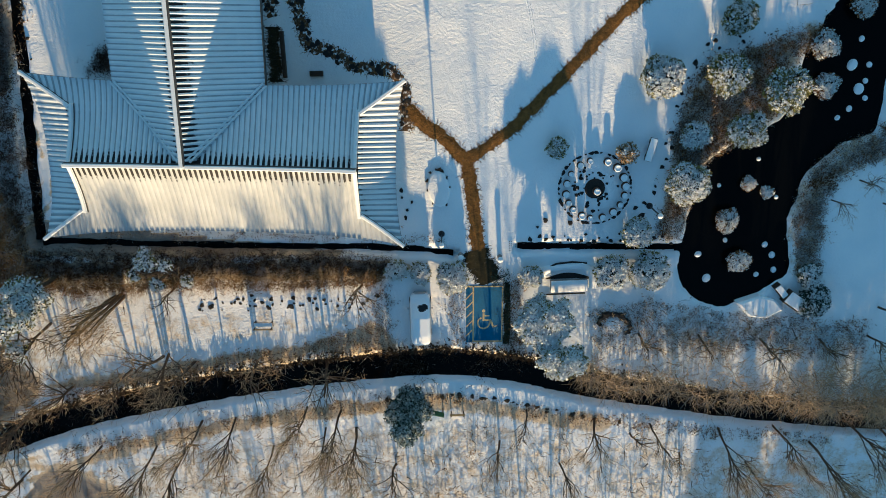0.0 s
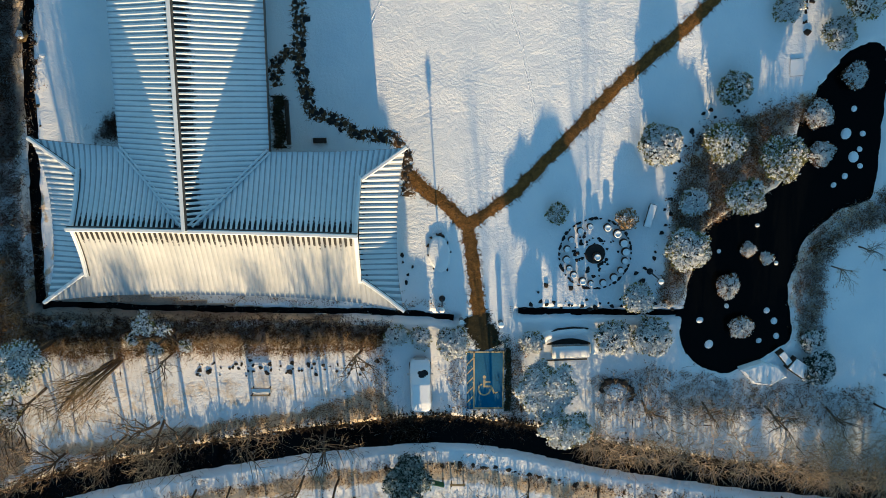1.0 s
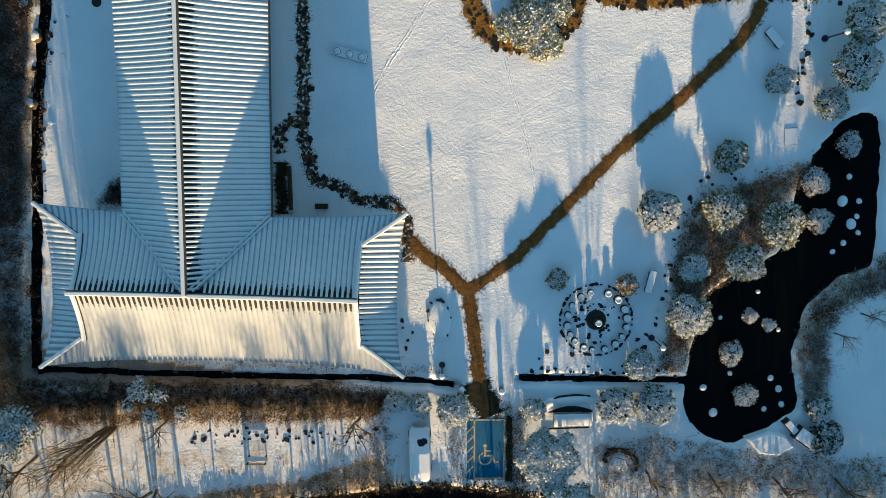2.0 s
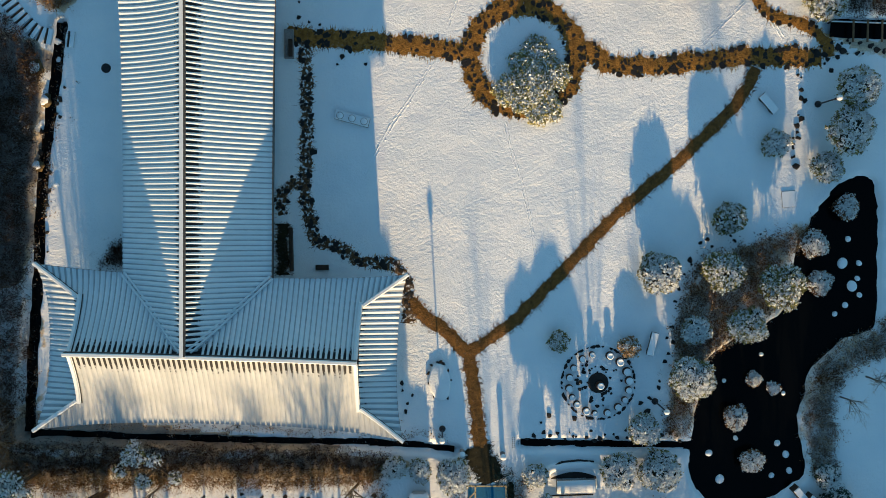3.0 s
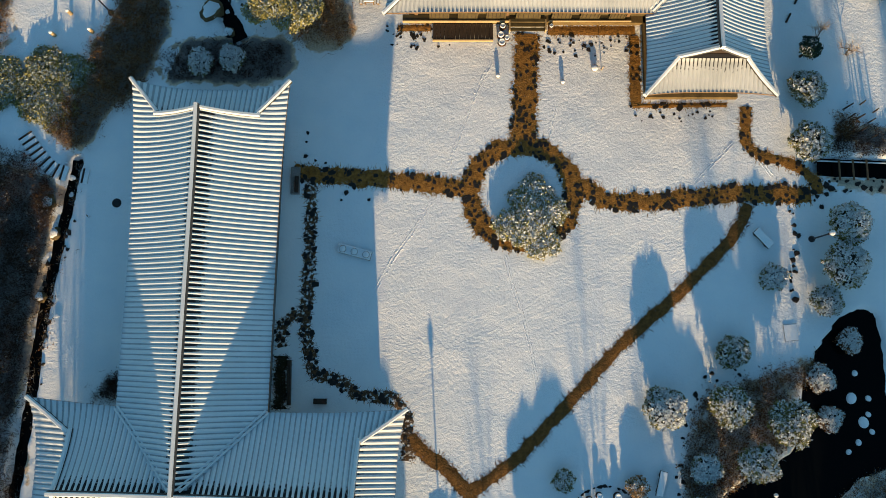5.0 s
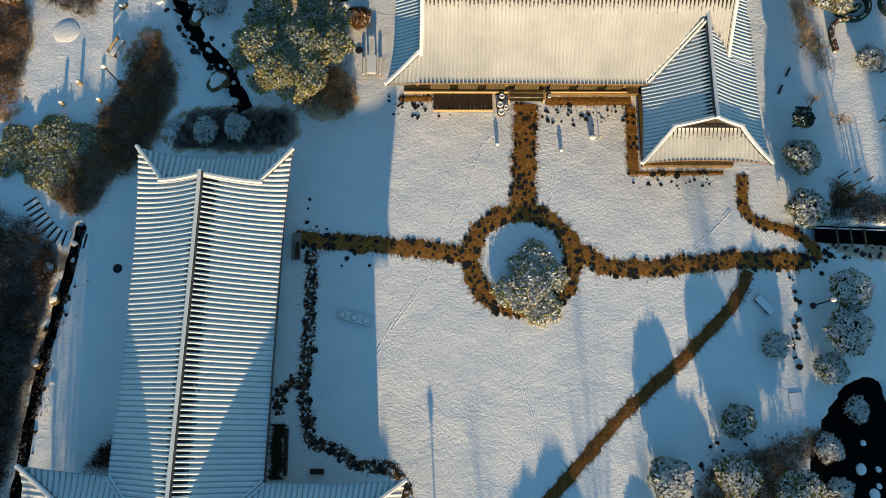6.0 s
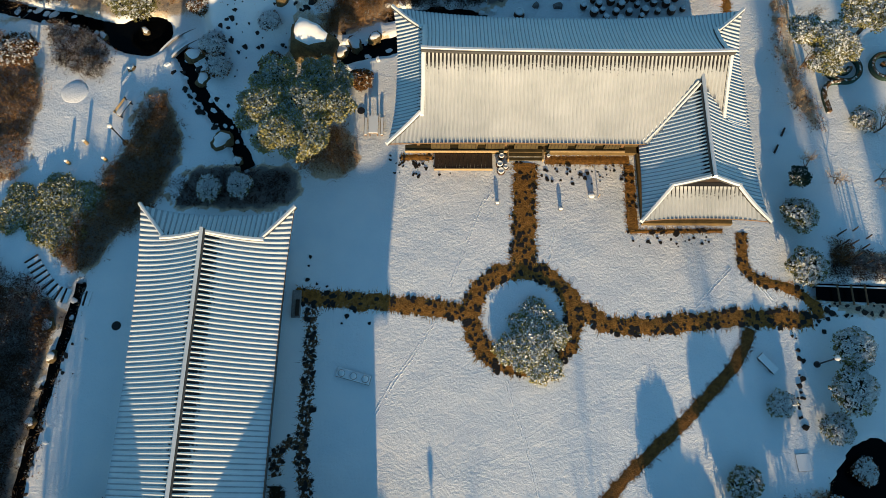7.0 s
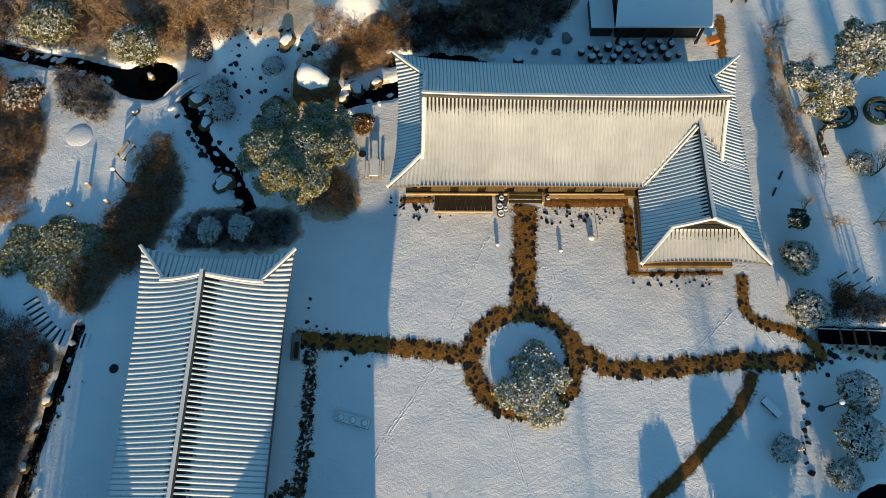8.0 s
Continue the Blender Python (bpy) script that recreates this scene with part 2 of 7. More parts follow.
def inside(poly, X, Y):
    poly = np.asarray(poly)
    r = np.zeros(np.shape(X), bool)
    x0, y0 = poly[-1]
    for x1, y1 in poly:
        hit = ((y1 > Y) != (y0 > Y))
        with np.errstate(divide="ignore", invalid="ignore"):
            r ^= hit & (X < (x0 - x1) * (Y - y1) / (y0 - y1 + 1e-12) + x1)
        x0, y0 = x1, y1
    return r


def off_line(line, X, Y):
    """Distance from points to a polyline."""
    d = np.full(np.shape(X), 1e9)
    for a, b in zip(line[:-1], line[1:]):
        v = b - a
        t = np.clip(((X - a[0]) * v[0] + (Y - a[1]) * v[1]) / (v @ v + 1e-12), 0, 1)
        d = np.minimum(d, np.hypot(X - a[0] - t * v[0], Y - a[1] - t * v[1]))
    return d


def smooth01(v):
    v = np.clip(v, 0, 1)
    return v * v * (3 - 2 * v)


# ---------------------------------------------------------------- ground and water
POND_E = closed([(29.0, 1.7), (28.3, -0.4), (27.2, -2.7), (26.2, -7.4), (21.0, -10.6), (19.9, -13.5), (19.3, -18.0), (19.2, -20.2), (20.2, -22.3),
                 (22.6, -23.6), (24.6, -23.2), (27.8, -21.4), (28.7, -20.0), (28.1, -16.0), (28.6, -14.2), (28.7, -12.8), (29.5, -11.6), (30.8, -10.4), (32.1, -9.6), (33.8, -9.1), (34.1, -7.9), (34.0, -2.5), (33.5, 2.9), (30.9, 2.9)])
POND_NW = closed([(-33.0, 39.6), (-32.2, 40.0), (-29.8, 39.8), (-28.6, 40.5), (-26.2, 40.4), (-24.9, 39.2), (-25.1, 37.6), (-26.6, 36.0), (-29.5, 36.4), (-30.7, 37.0), (-32.0, 38.2)])
STREAM = spline([(-60, -43.0), (-45, -38.0), (-34.5, -34.1), (-26.8, -32.2), (-19.2, -30.7), (-11.7, -29.6), (-4.4, -28.8), (0.6, -28.6), (5.9, -29.3), (12.8, -30.9), (21.4, -32.4), (32, -33.8), (60, -36)], 1.0)
DITCH_S = spline([(-33.1, -17.2), (-24, -17.6), (-12, -17.9), (-4, -18.1), (0.7, -18.6)], 1.0)
DITCH_W = spline([(-29.8, 15.0), (-30.4, 11.0), (-31.2, 6.0), (-31.8, 1.0), (-32.2, -5.0), (-32.8, -12.0), (-33.1, -17.2)], 1.0)
DITCH_E = spline([(6.0, -18.0), (12.2, -18.1), (19.3, -18.2)], 1.0)
CREEK_NW = spline([(-24.6, 37.4), (-23.1, 34.9), (-22.0, 32.6), (-20.8, 30.8), (-19.1, 29.0), (-17.9, 26.9), (-17.0, 25.2)], 0.6)
CREEK_N = spline([(-10.2, 35.9), (-8.0, 36.6), (-5.4, 37.2), (-2.6, 38.6), (-1.0, 41.0)], 0.6)
CREEK_W = spline([(-31.5, 39.0), (-33.2, 39.6), (-35.4, 40.2), (-37.9, 40.5), (-39.9, 41.1), (-44.0, 42.2)], 0.8)
CREEK_BACK = spline([(-5.6, 40.3), (-3.6, 40.6), (-1.0, 40.5), (1.4, 40.7), (3.4, 40.0)], 0.6)
CANAL_E = spline([(29.8, 14.6), (33.0, 14.4), (45.0, 14.0)], 1.0)
CHANNELS = ((STREAM, 1.25, 1.0), (DITCH_S, 0.3, 0.9), (DITCH_W, 0.5, 0.9), (DITCH_E, 0.3, 0.9), (CREEK_NW, 0.65, 0.7), (CREEK_N, 0.85, 0.7), (CREEK_W, 0.75, 0.7), (CREEK_BACK, 0.55, 0.7), (CANAL_E, 0.75, 0.9))


def wobble(X, Y, s, seed):
    """Cheap smooth noise in -1..1 for arrays."""
    r = np.zeros(np.shape(X))
    rng = np.random.default_rng(seed)
    for k in range(5):
        a, ph, f = rng.uniform(0, 6.28), rng.uniform(0, 6.28), s * 1.7 ** k
        r = r + np.sin((X * math.cos(a) + Y * math.sin(a)) * f + ph + 1.3 * np.sin((Y * math.cos(a) - X * math.sin(a)) * f * 0.8 + ph * 2)) / (k + 1.5)
    return r / 2.0


def hill(X, Y):
    """The ground climbs towards the woods in the north-west."""
    start = 35.0 + 6.5 * smooth01((-20.5 - X) / 3) + 4.5 * smooth01((X + 11.5) / 2.0)
    return 3.0 * smooth01((Y - start) / 6.5) * smooth01((-5.2 - X) / 2.5) * smooth01((X + 34) / 6)


def ground_height(X, Y):
    z = hill(X, Y) + 0.05 * wobble(X, Y, 0.25, 1) + 0.018 * wobble(X, Y, 1.9, 2)
    jag = 0.16 * wobble(X, Y, 2.2, 3)
    for line, w, depth in CHANNELS:
        z = z - depth * smooth01((w + 0.25 - off_line(line, X, Y) + jag * 0.7) / 0.45)
    for poly in (POND_E, POND_NW):
        d = off_line(poly, X, Y) * np.where(inside(poly, X, Y), 1, -1)
        z = z - 0.95 * smooth01((d + jag + 0.1) / 0.7)
    return z


def axis(lo, hi, step):
    far = [60, 70, 90, 130, 200, 400, 900, 2500]
    return np.array([-v for v in reversed(far)] + list(np.arange(lo, hi + 1e-6, step)) + far, float)


gx, gy = axis(-50, 50, 0.28), axis(-48, 56, 0.28)
GX, GY = np.meshgrid(gx, gy)
GZ = ground_height(GX, GY) * (np.maximum(abs(GX), abs(GY)) < 58) + hill(GX, GY) * (np.maximum(abs(GX), abs(GY)) >= 58)
nx, ny = len(gx), len(gy)
ids = np.arange(nx * ny).reshape(ny, nx)
faces = np.stack([ids[:-1, :-1], ids[:-1, 1:], ids[1:, 1:], ids[1:, :-1]], -1).reshape(-1, 4)
# how far the snow has gone: under shrubs, along banks, below the eaves
BARE_PATCHES = (
    (0.85, 0.4, [(30.4, 15.2), (40, 14.9), (40, 17.6), (33.5, 17.6), (30.8, 16.8)]),
    (0.7, 0.4, [(29.4, 12.9), (32, 12.5), (40, 12.2), (40, 13.4), (30.0, 13.7)]),
    (0.75, 0.8, [(-44, -24), (-38.5, -25.5), (-36, -28.5), (-35.5, -31), (-44, -36)]),
    (0.5, 1.2, [(-24, 41), (-17, 40.5), (-12.5, 41), (-12.5, 48), (-24, 48)]),
    (0.8, 0.5, [(-34.2, -18.5), (-4.6, -18.8), (-5.4, -20.6), (-18, -20.7), (-33, -21.0), (-60, -21.6), (-60, -15), (-34.5, -15)]),
    (0.95, 0.5, [(-33.2, -15), (-32.8, -5), (-32.2, 1), (-31.6, 7), (-31.2, 10.6), (-33.5, 14.0), (-60, 18), (-60, -15)]),
    (0.42, 0.6, [(18.4, -5.3), (20.3, -2.8), (23.8, -2.2), (28.4, -0.6), (28.9, -2.4), (27.4, -3.2), (26.5, -7.9), (21.4, -11.2), (20.1, -17.0), (17.4, -16.8), (18.0, -8.0)]),
    (0.4, 0.5, [(36, -7.4), (32.8, -8.1), (29.0, -10.3), (27.6, -13.3), (27.5, -16), (28.2, -20.2), (30.8, -20.5), (30.4, -14.6), (31.2, -12.6), (36, -10.8)]),
    (0.95, 0.5, [(-26.6, 31.8), (-24.9, 32.2), (-22.9, 27.5), (-24.0, 22.4), (-27.5, 18.6), (-29.3, 15.8), (-32.1, 17.3), (-29.3, 21.5), (-28.8, 24.6)]),
    (0.95, 0.6, [(-12.4, 46), (-5.7, 45.8), (-5.2, 40.5), (-8.0, 38.8), (-11.3, 39.0)]),
    (0.85, 0.8, [(-36.6, 24.6), (-36.0, 28), (-35.9, 32), (-37.4, 35.8), (-48, 40), (-48, 23)]),
    (0.6, 0.4, [(-13.8, 27.0), (-11.7, 24.5), (-8.5, 24.3), (-7.5, 26.0), (-8.6, 28.8), (-12.6, 28.6)]),
    (0.95, 0.5, [(-23.3, 23.6), (-21.6, 24.9), (-18.0, 25.1), (-13.2, 25.0), (-13.1, 21.7), (-22.9, 21.4)]),
    (0.62, 0.8, [(-36, -32.2), (-26.7, -30.4), (-19, -28.8), (-11.6, -27.8), (-4.6, -27.3), (-4.6, -25.4), (-6.0, -24.3), (-11.6, -26.2), (-19, -27.2), (-27, -28.8), (-36, -30.4)]),
    (0.66, 0.7, [(-46, -40), (-27, -35.2), (-19.3, -33.7), (-11.8, -32.5), (-4.4, -31.7), (0.6, -31.4), (7, -32.6), (14, -33.6), (14, -35.2), (7, -34.4), (0.6, -33.2), (-4.4, -33.4), (-11.8, -34.2), (-19.4, -35.4), (-27.2, -36.9), (-46, -43)]),
    (0.9, 1.5, [(-46, -39.5), (-36, -38.5), (-31, -40), (-29, -46), (-46, -50)]),
    # low amounts in the south: dry grass plus painted patches of gold sunlight
    (0.36, 3.0, [(-60, -43), (-27, -36), (-12, -33.6), (0, -32.6), (18, -35), (46, -37), (46, -60), (-60, -60)]),
    (0.34, 2.0, [(-60, -22), (-33, -22.5), (-18, -22.5), (-8, -22.8), (-6, -26), (-20, -27.5), (-34, -31), (-60, -40)]),
    (0.27, 1.5, [(6.4, -21.5), (13, -22.6), (20, -24.6), (46, -25.5), (46, -33), (20, -31), (11, -28), (6.4, -27)]),
    (0.78, 1.5, [(-60, 40), (-34, 40.5), (-23, 40.5), (-16, 42), (-13, 47), (-13, 70), (-60, 70)]),
    (0.9, 0.8, [(-4.5, 41.5), (4, 41.0), (6.5, 43.4), (12, 46), (12, 56), (-5, 60)]),
    (0.55, 0.6, [(29.6, 38), (31.2, 33.2), (32.4, 29.2), (31.2, 28.8), (30.2, 31.6), (29.4, 37), (29.6, 43), (31.0, 43)]),
    (0.8, 0.4, [(-10.6, 39.2), (-5.4, 38.4), (-4.8, 36.6), (-9.8, 36.2)]),
    (0.5, 0.6, [(-17, 41), (-13, 41), (-11, 36), (-15, 34.4)]),
)


def bare_amount(X, Y):
    r = np.zeros(np.shape(X))
    for amount, soft, poly in BARE_PATCHES:
        P = closed(poly, 0.8)
        lo, hi = P.min(0) - soft, P.max(0) + soft
        near = (X > lo[0]) & (X < hi[0]) & (Y > lo[1]) & (Y < hi[1])
        if not near.any():
            continue
        x, y = X[near], Y[near]
        d = off_line(P, x, y) * np.where(inside(P, x, y), 1, -1) + 0.45 * wobble(x, y, 0.9, 71) + 0.3 * wobble(x, y, 3.1, 72)
        r[near] = np.maximum(r[near], amount * smooth01(0.5 + 0.5 * d / soft))
    near = (Y < -24) & (Y > -46) & (abs(X) < 58)
    d = off_line(STREAM, X[near], Y[near])
    north = Y[near] > np.interp(X[near], STREAM[:, 0], STREAM[:, 1])
    r[near] = np.maximum(r[near], 0.8 * north * smooth01((1.8 - d) / 0.5))
    return r


def ground_material():
    m, nt, b = material("garden_ground", 0.8)
    tc = nt.nodes.new("ShaderNodeTexCoord")
    at = nt.nodes.new("ShaderNodeAttribute")
    at.attribute_name = "bare"
    n = node(nt, "ShaderNodeTexNoise", Scale=0.3, Detail=6.0)
    n2 = node(nt, "ShaderNodeTexNoise", Scale=0.75, Detail=10.0, Roughness=0.74)
    n3 = node(nt, "ShaderNodeTexNoise", Scale=7.0, Detail=6.0, Roughness=0.7)
    n4 = node(nt, "ShaderNodeTexNoise", Scale=0.8, Detail=3.0)
    for k in (n, n2, n3, n4):
        nt.links.new(tc.outputs["Object"], k.inputs["Vector"])
    white = ramp(nt, n.outputs[0], [(0.3, (0.77, 0.82, 0.86)), (0.7, (0.87, 0.89, 0.90))])
    soil = ramp(nt, n3.outputs[0], [(0.3, (0.016, 0.011, 0.007)), (0.5, (0.055, 0.032, 0.014)), (0.7, (0.17, 0.10, 0.04))])
    # gold stands for dry grass and for warm sun on the southern snow
    gold = ramp(nt, n3.outputs[0], [(0.3, (0.27, 0.18, 0.08)), (0.7, (0.74, 0.58, 0.33))])
    soil = mixed(nt, ramp(nt, n4.outputs[0], [(0.4, (0, 0, 0)), (0.65, (0.6, 0.6, 0.6))]), soil, (0.09, 0.055, 0.024))
    soil = mixed(nt, ramp(nt, at.outputs["Fac"], [(0.6, (0, 0, 0)), (0.85, (1, 1, 1))]), gold, soil)
    ad = nt.nodes.new("ShaderNodeMath")
    ad.operation = "ADD"
    nt.links.new(at.outputs["Fac"], ad.inputs[0])
    nt.links.new(n2.outputs[0], ad.inputs[1])
    fac = ramp(nt, ad.outputs[0], [(0.80, (0, 0, 0)), (1.02, (0.8, 0.8, 0.8))])
    gate = ramp(nt, at.outputs["Fac"], [(0.02, (0, 0, 0)), (0.2, (1, 1, 1))])
    mul = nt.nodes.new("ShaderNodeMath")
    mul.operation = "MULTIPLY"
    nt.links.new(fac, mul.inputs[0])
    nt.links.new(gate, mul.inputs[1])
    nt.links.new(mixed(nt, mul.outputs[0], white, soil), b.inputs["Base Color"])
    rough_skin(nt, b, ((0.9, 0.4), (2.4, 1.3), (5.0, 1.0), (13.0, 0.4)), 0.55, 0.06)
    return m


gm = mesh("ground", np.stack([GX, GY, GZ], -1).reshape(-1, 3), faces, ground_material(), True)
attr = gm.attributes.new("bare", "FLOAT", "POINT")
attr.data.foreach_set("value", bare_amount(GX, GY).ravel().astype(np.float32))
ground = part("ground", gm, label="snow-covered garden ground with bare leafy patches", kind="structure")


def height(x, y):
    return float(ground_height(np.array([x]), np.array([y]))[0])


def water_sheet(name, outline, z, label):
    bm = Build()
    bm.add([(x, y, z) for x, y in outline], [tuple(range(len(outline)))])
    part(name, bm.done(name, WATER), label=label, kind="structure")


def ribbon_outline(line, w):
    d = np.gradient(line, axis=0)
    nrm = np.stack([-d[:, 1], d[:, 0]], 1) / np.linalg.norm(d, axis=1)[:, None]
    return np.vstack([line + nrm * w, (line - nrm * w)[::-1]])


def grown(poly, k):
    c = poly.mean(0)
    v = poly - c
    return c + v * (1 + k / np.linalg.norm(v, axis=1))[:, None]


water_sheet("water_pond", grown(POND_E, 0.6)[:-1], -0.4, "still black water of the large garden pond")
water_sheet("water_pool", grown(POND_NW, 0.5)[:-1], -0.4, "black water of a small pool by the bridge")
for nm, line, w, z in (("water_stream", STREAM, 1.6, -0.62), ("water_ditch", DITCH_S, 0.5, -0.6), ("water_ditch", DITCH_W, 0.75, -0.6), ("water_ditch", DITCH_E, 0.5, -0.6),
                       ("water_creek", CREEK_NW, 0.8, -0.42), ("water_creek", CREEK_N, 1.2, -0.42), ("water_creek", CREEK_W, 1.3, -0.42), ("water_creek", CREEK_BACK, 0.95, -0.42), ("water_canal", CANAL_E, 1.0, -0.55)):
    water_sheet(nm, ribbon_outline(line, w), z, "dark water in a narrow channel between snowy banks")

# ---------------------------------------------------------------- hip-and-gable tiled roofs
class Roof:
    """Ridge along local x from xa to xb; eaves at y = +-W. An end given as ('hip', gable x) is hipped under a gable, 'open' runs into another roof."""
    def __init__(self, at, rz, xa, xb, W, ze, zr, end_a, end_b, lift=0.7, flare=0.5, bow=0.28, power=3.0, hk=1.0, low_corner=None):
        self.hk, self.low_corner = hk, low_corner
        self.at, self.rz, self.xa, self.xb, self.W, self.ze, self.zr = at, rz, xa, xb, W, ze, zr
        self.end_a, self.end_b, self.lift, self.flare, self.bow, self.power = end_a, end_b, lift, flare, bow, power
        self.mid = 0.5 * (xa + xb)
        self.m = pose(at[0], at[1], 0, 0, 0, rz)

    def P(self, s):
        return self.zr - (self.zr - self.ze) * ((1 + self.bow) * s - self.bow * s * s)

    def point(self, x, y, s):
        hx = 0.0
        if x < self.mid and self.end_a != "open":
            hx = min(1.0, (self.mid - x) / (self.mid - self.xa))
        elif x > self.mid and self.end_b != "open":
            hx = min(1.0, (x - self.mid) / (self.xb - self.mid))
        k = hx ** self.power * min(1.0, abs(y) / self.W) ** self.power
        f, up = self.flare * k, self.lift * k
        if self.low_corner and (x - self.mid) * self.low_corner[0] > 0 and y * self.low_corner[1] > 0:
            f, up = 0.0, -0.5 * k
        return Vector((x + math.copysign(f, x - self.mid), y + math.copysign(f, y), self.P(s) + up))

    def smin(self, x):
        if self.end_a != "open" and x < self.end_a - 1e-6:
            return 1 - (x - self.xa) * self.hk / self.W
        if self.end_b != "open" and x > self.end_b + 1e-6:
            return 1 - (self.xb - x) * self.hk / self.W
        return 0.0

    def column(self, x, sign, n=11, s0=None):
        s0 = self.smin(x) if s0 is None else s0
        return [(self.point(x, sign * self.W * s, s), s) for s in (s0 + (1 - s0) * i / n for i in range(n + 1))]

    def side_column(self, y, end, n=7):
        """Down the hipped end, from under the gable to the eave."""
        xg = self.end_b if end > 0 else self.end_a
        xe = self.xb if end > 0 else self.xa
        sg = 1 - abs(xe - xg) * self.hk / self.W - 0.04
        s0 = max(sg, abs(y) / self.W)
        return [(self.point(xe - end * self.W * (1 - s) / self.hk, y, s), s) for s in (s0 + (1 - s0) * i / n for i in range(n + 1))]


def strip(b, uvs, cols, flip=False, bare=0.0):
    n = len(cols[0])
    o = len(b.V)
    V = [p for c in cols for p, s in c]
    uvs += [(bare, s) for c in cols for p, s in c]
    F = []
    for i in range(len(cols) - 1):
        for k in range(n - 1):
            q = (i * n + k, i * n + k + 1, (i + 1) * n + k + 1, (i + 1) * n + k)
            F.append(tuple(reversed(q)) if flip else q)
    b.add(V, F)


def rib_mesh(col, side, pitch, bare=0.0):
    """One row of cover tiles, from ridge to eave: slim and bare close under the ridge, then a soft wave of snow."""
    b = Build()
    pts = [p for p, s in col]
    V, F = [], []
    U = (-1.0, -0.66, -0.33, 0.0, 0.33, 0.66, 1.0)
    for i, (p, s) in enumerate(col):
        d = (pts[min(i + 1, len(pts) - 1)] - pts[max(i - 1, 0)]).normalized()
        nrm = side.cross(d)
        if nrm.z < 0:
            nrm = -nrm
        full = min(1.0, max(0.0, (s - bare + 0.03) / 0.06))
        w, h = pitch * (0.27 + 0.165 * full), 0.088 - 0.014 * full
        V += [p + side * (w * u) + nrm * (h * (0.5 + 0.5 * math.cos(math.pi * u)) - 0.008) for u in U]
    for i in range(len(pts) - 1):
        F += [(i * 7 + k, i * 7 + k + 1, i * 7 + k + 8, i * 7 + k + 7) for k in range(6)]
    F.append(tuple(reversed(range(len(V) - 7, len(V)))))
    F.append((0, 1, 2, 3, 4, 5, 6))
    b.add(V, F)
    return b


def covered(roof, p, others):
    """Whether the local point lies under another roof."""
    w = roof.m @ p
    for o in others:
        q = o.m.inverted() @ w
        if o.xa < q.x < o.xb and abs(q.y) < o.W:
            s = max(abs(q.y) / o.W, o.smin(q.x))
            if o.P(s) > p.z + 0.15:
                return True
    return False


RIDGE_PROFILE = [(-0.17, -0.12), (0.17, -0.12), (0.17, 0.16), (0.13, 0.18), (0.14, 0.32), (0.09, 0.40), (-0.09, 0.40), (-0.14, 0.32), (-0.13, 0.18), (-0.17, 0.16)]
HIP_PROFILE = [(a * 0.9, b * 0.75) for a, b in RIDGE_PROFILE]
ROWS_LEFT = {}


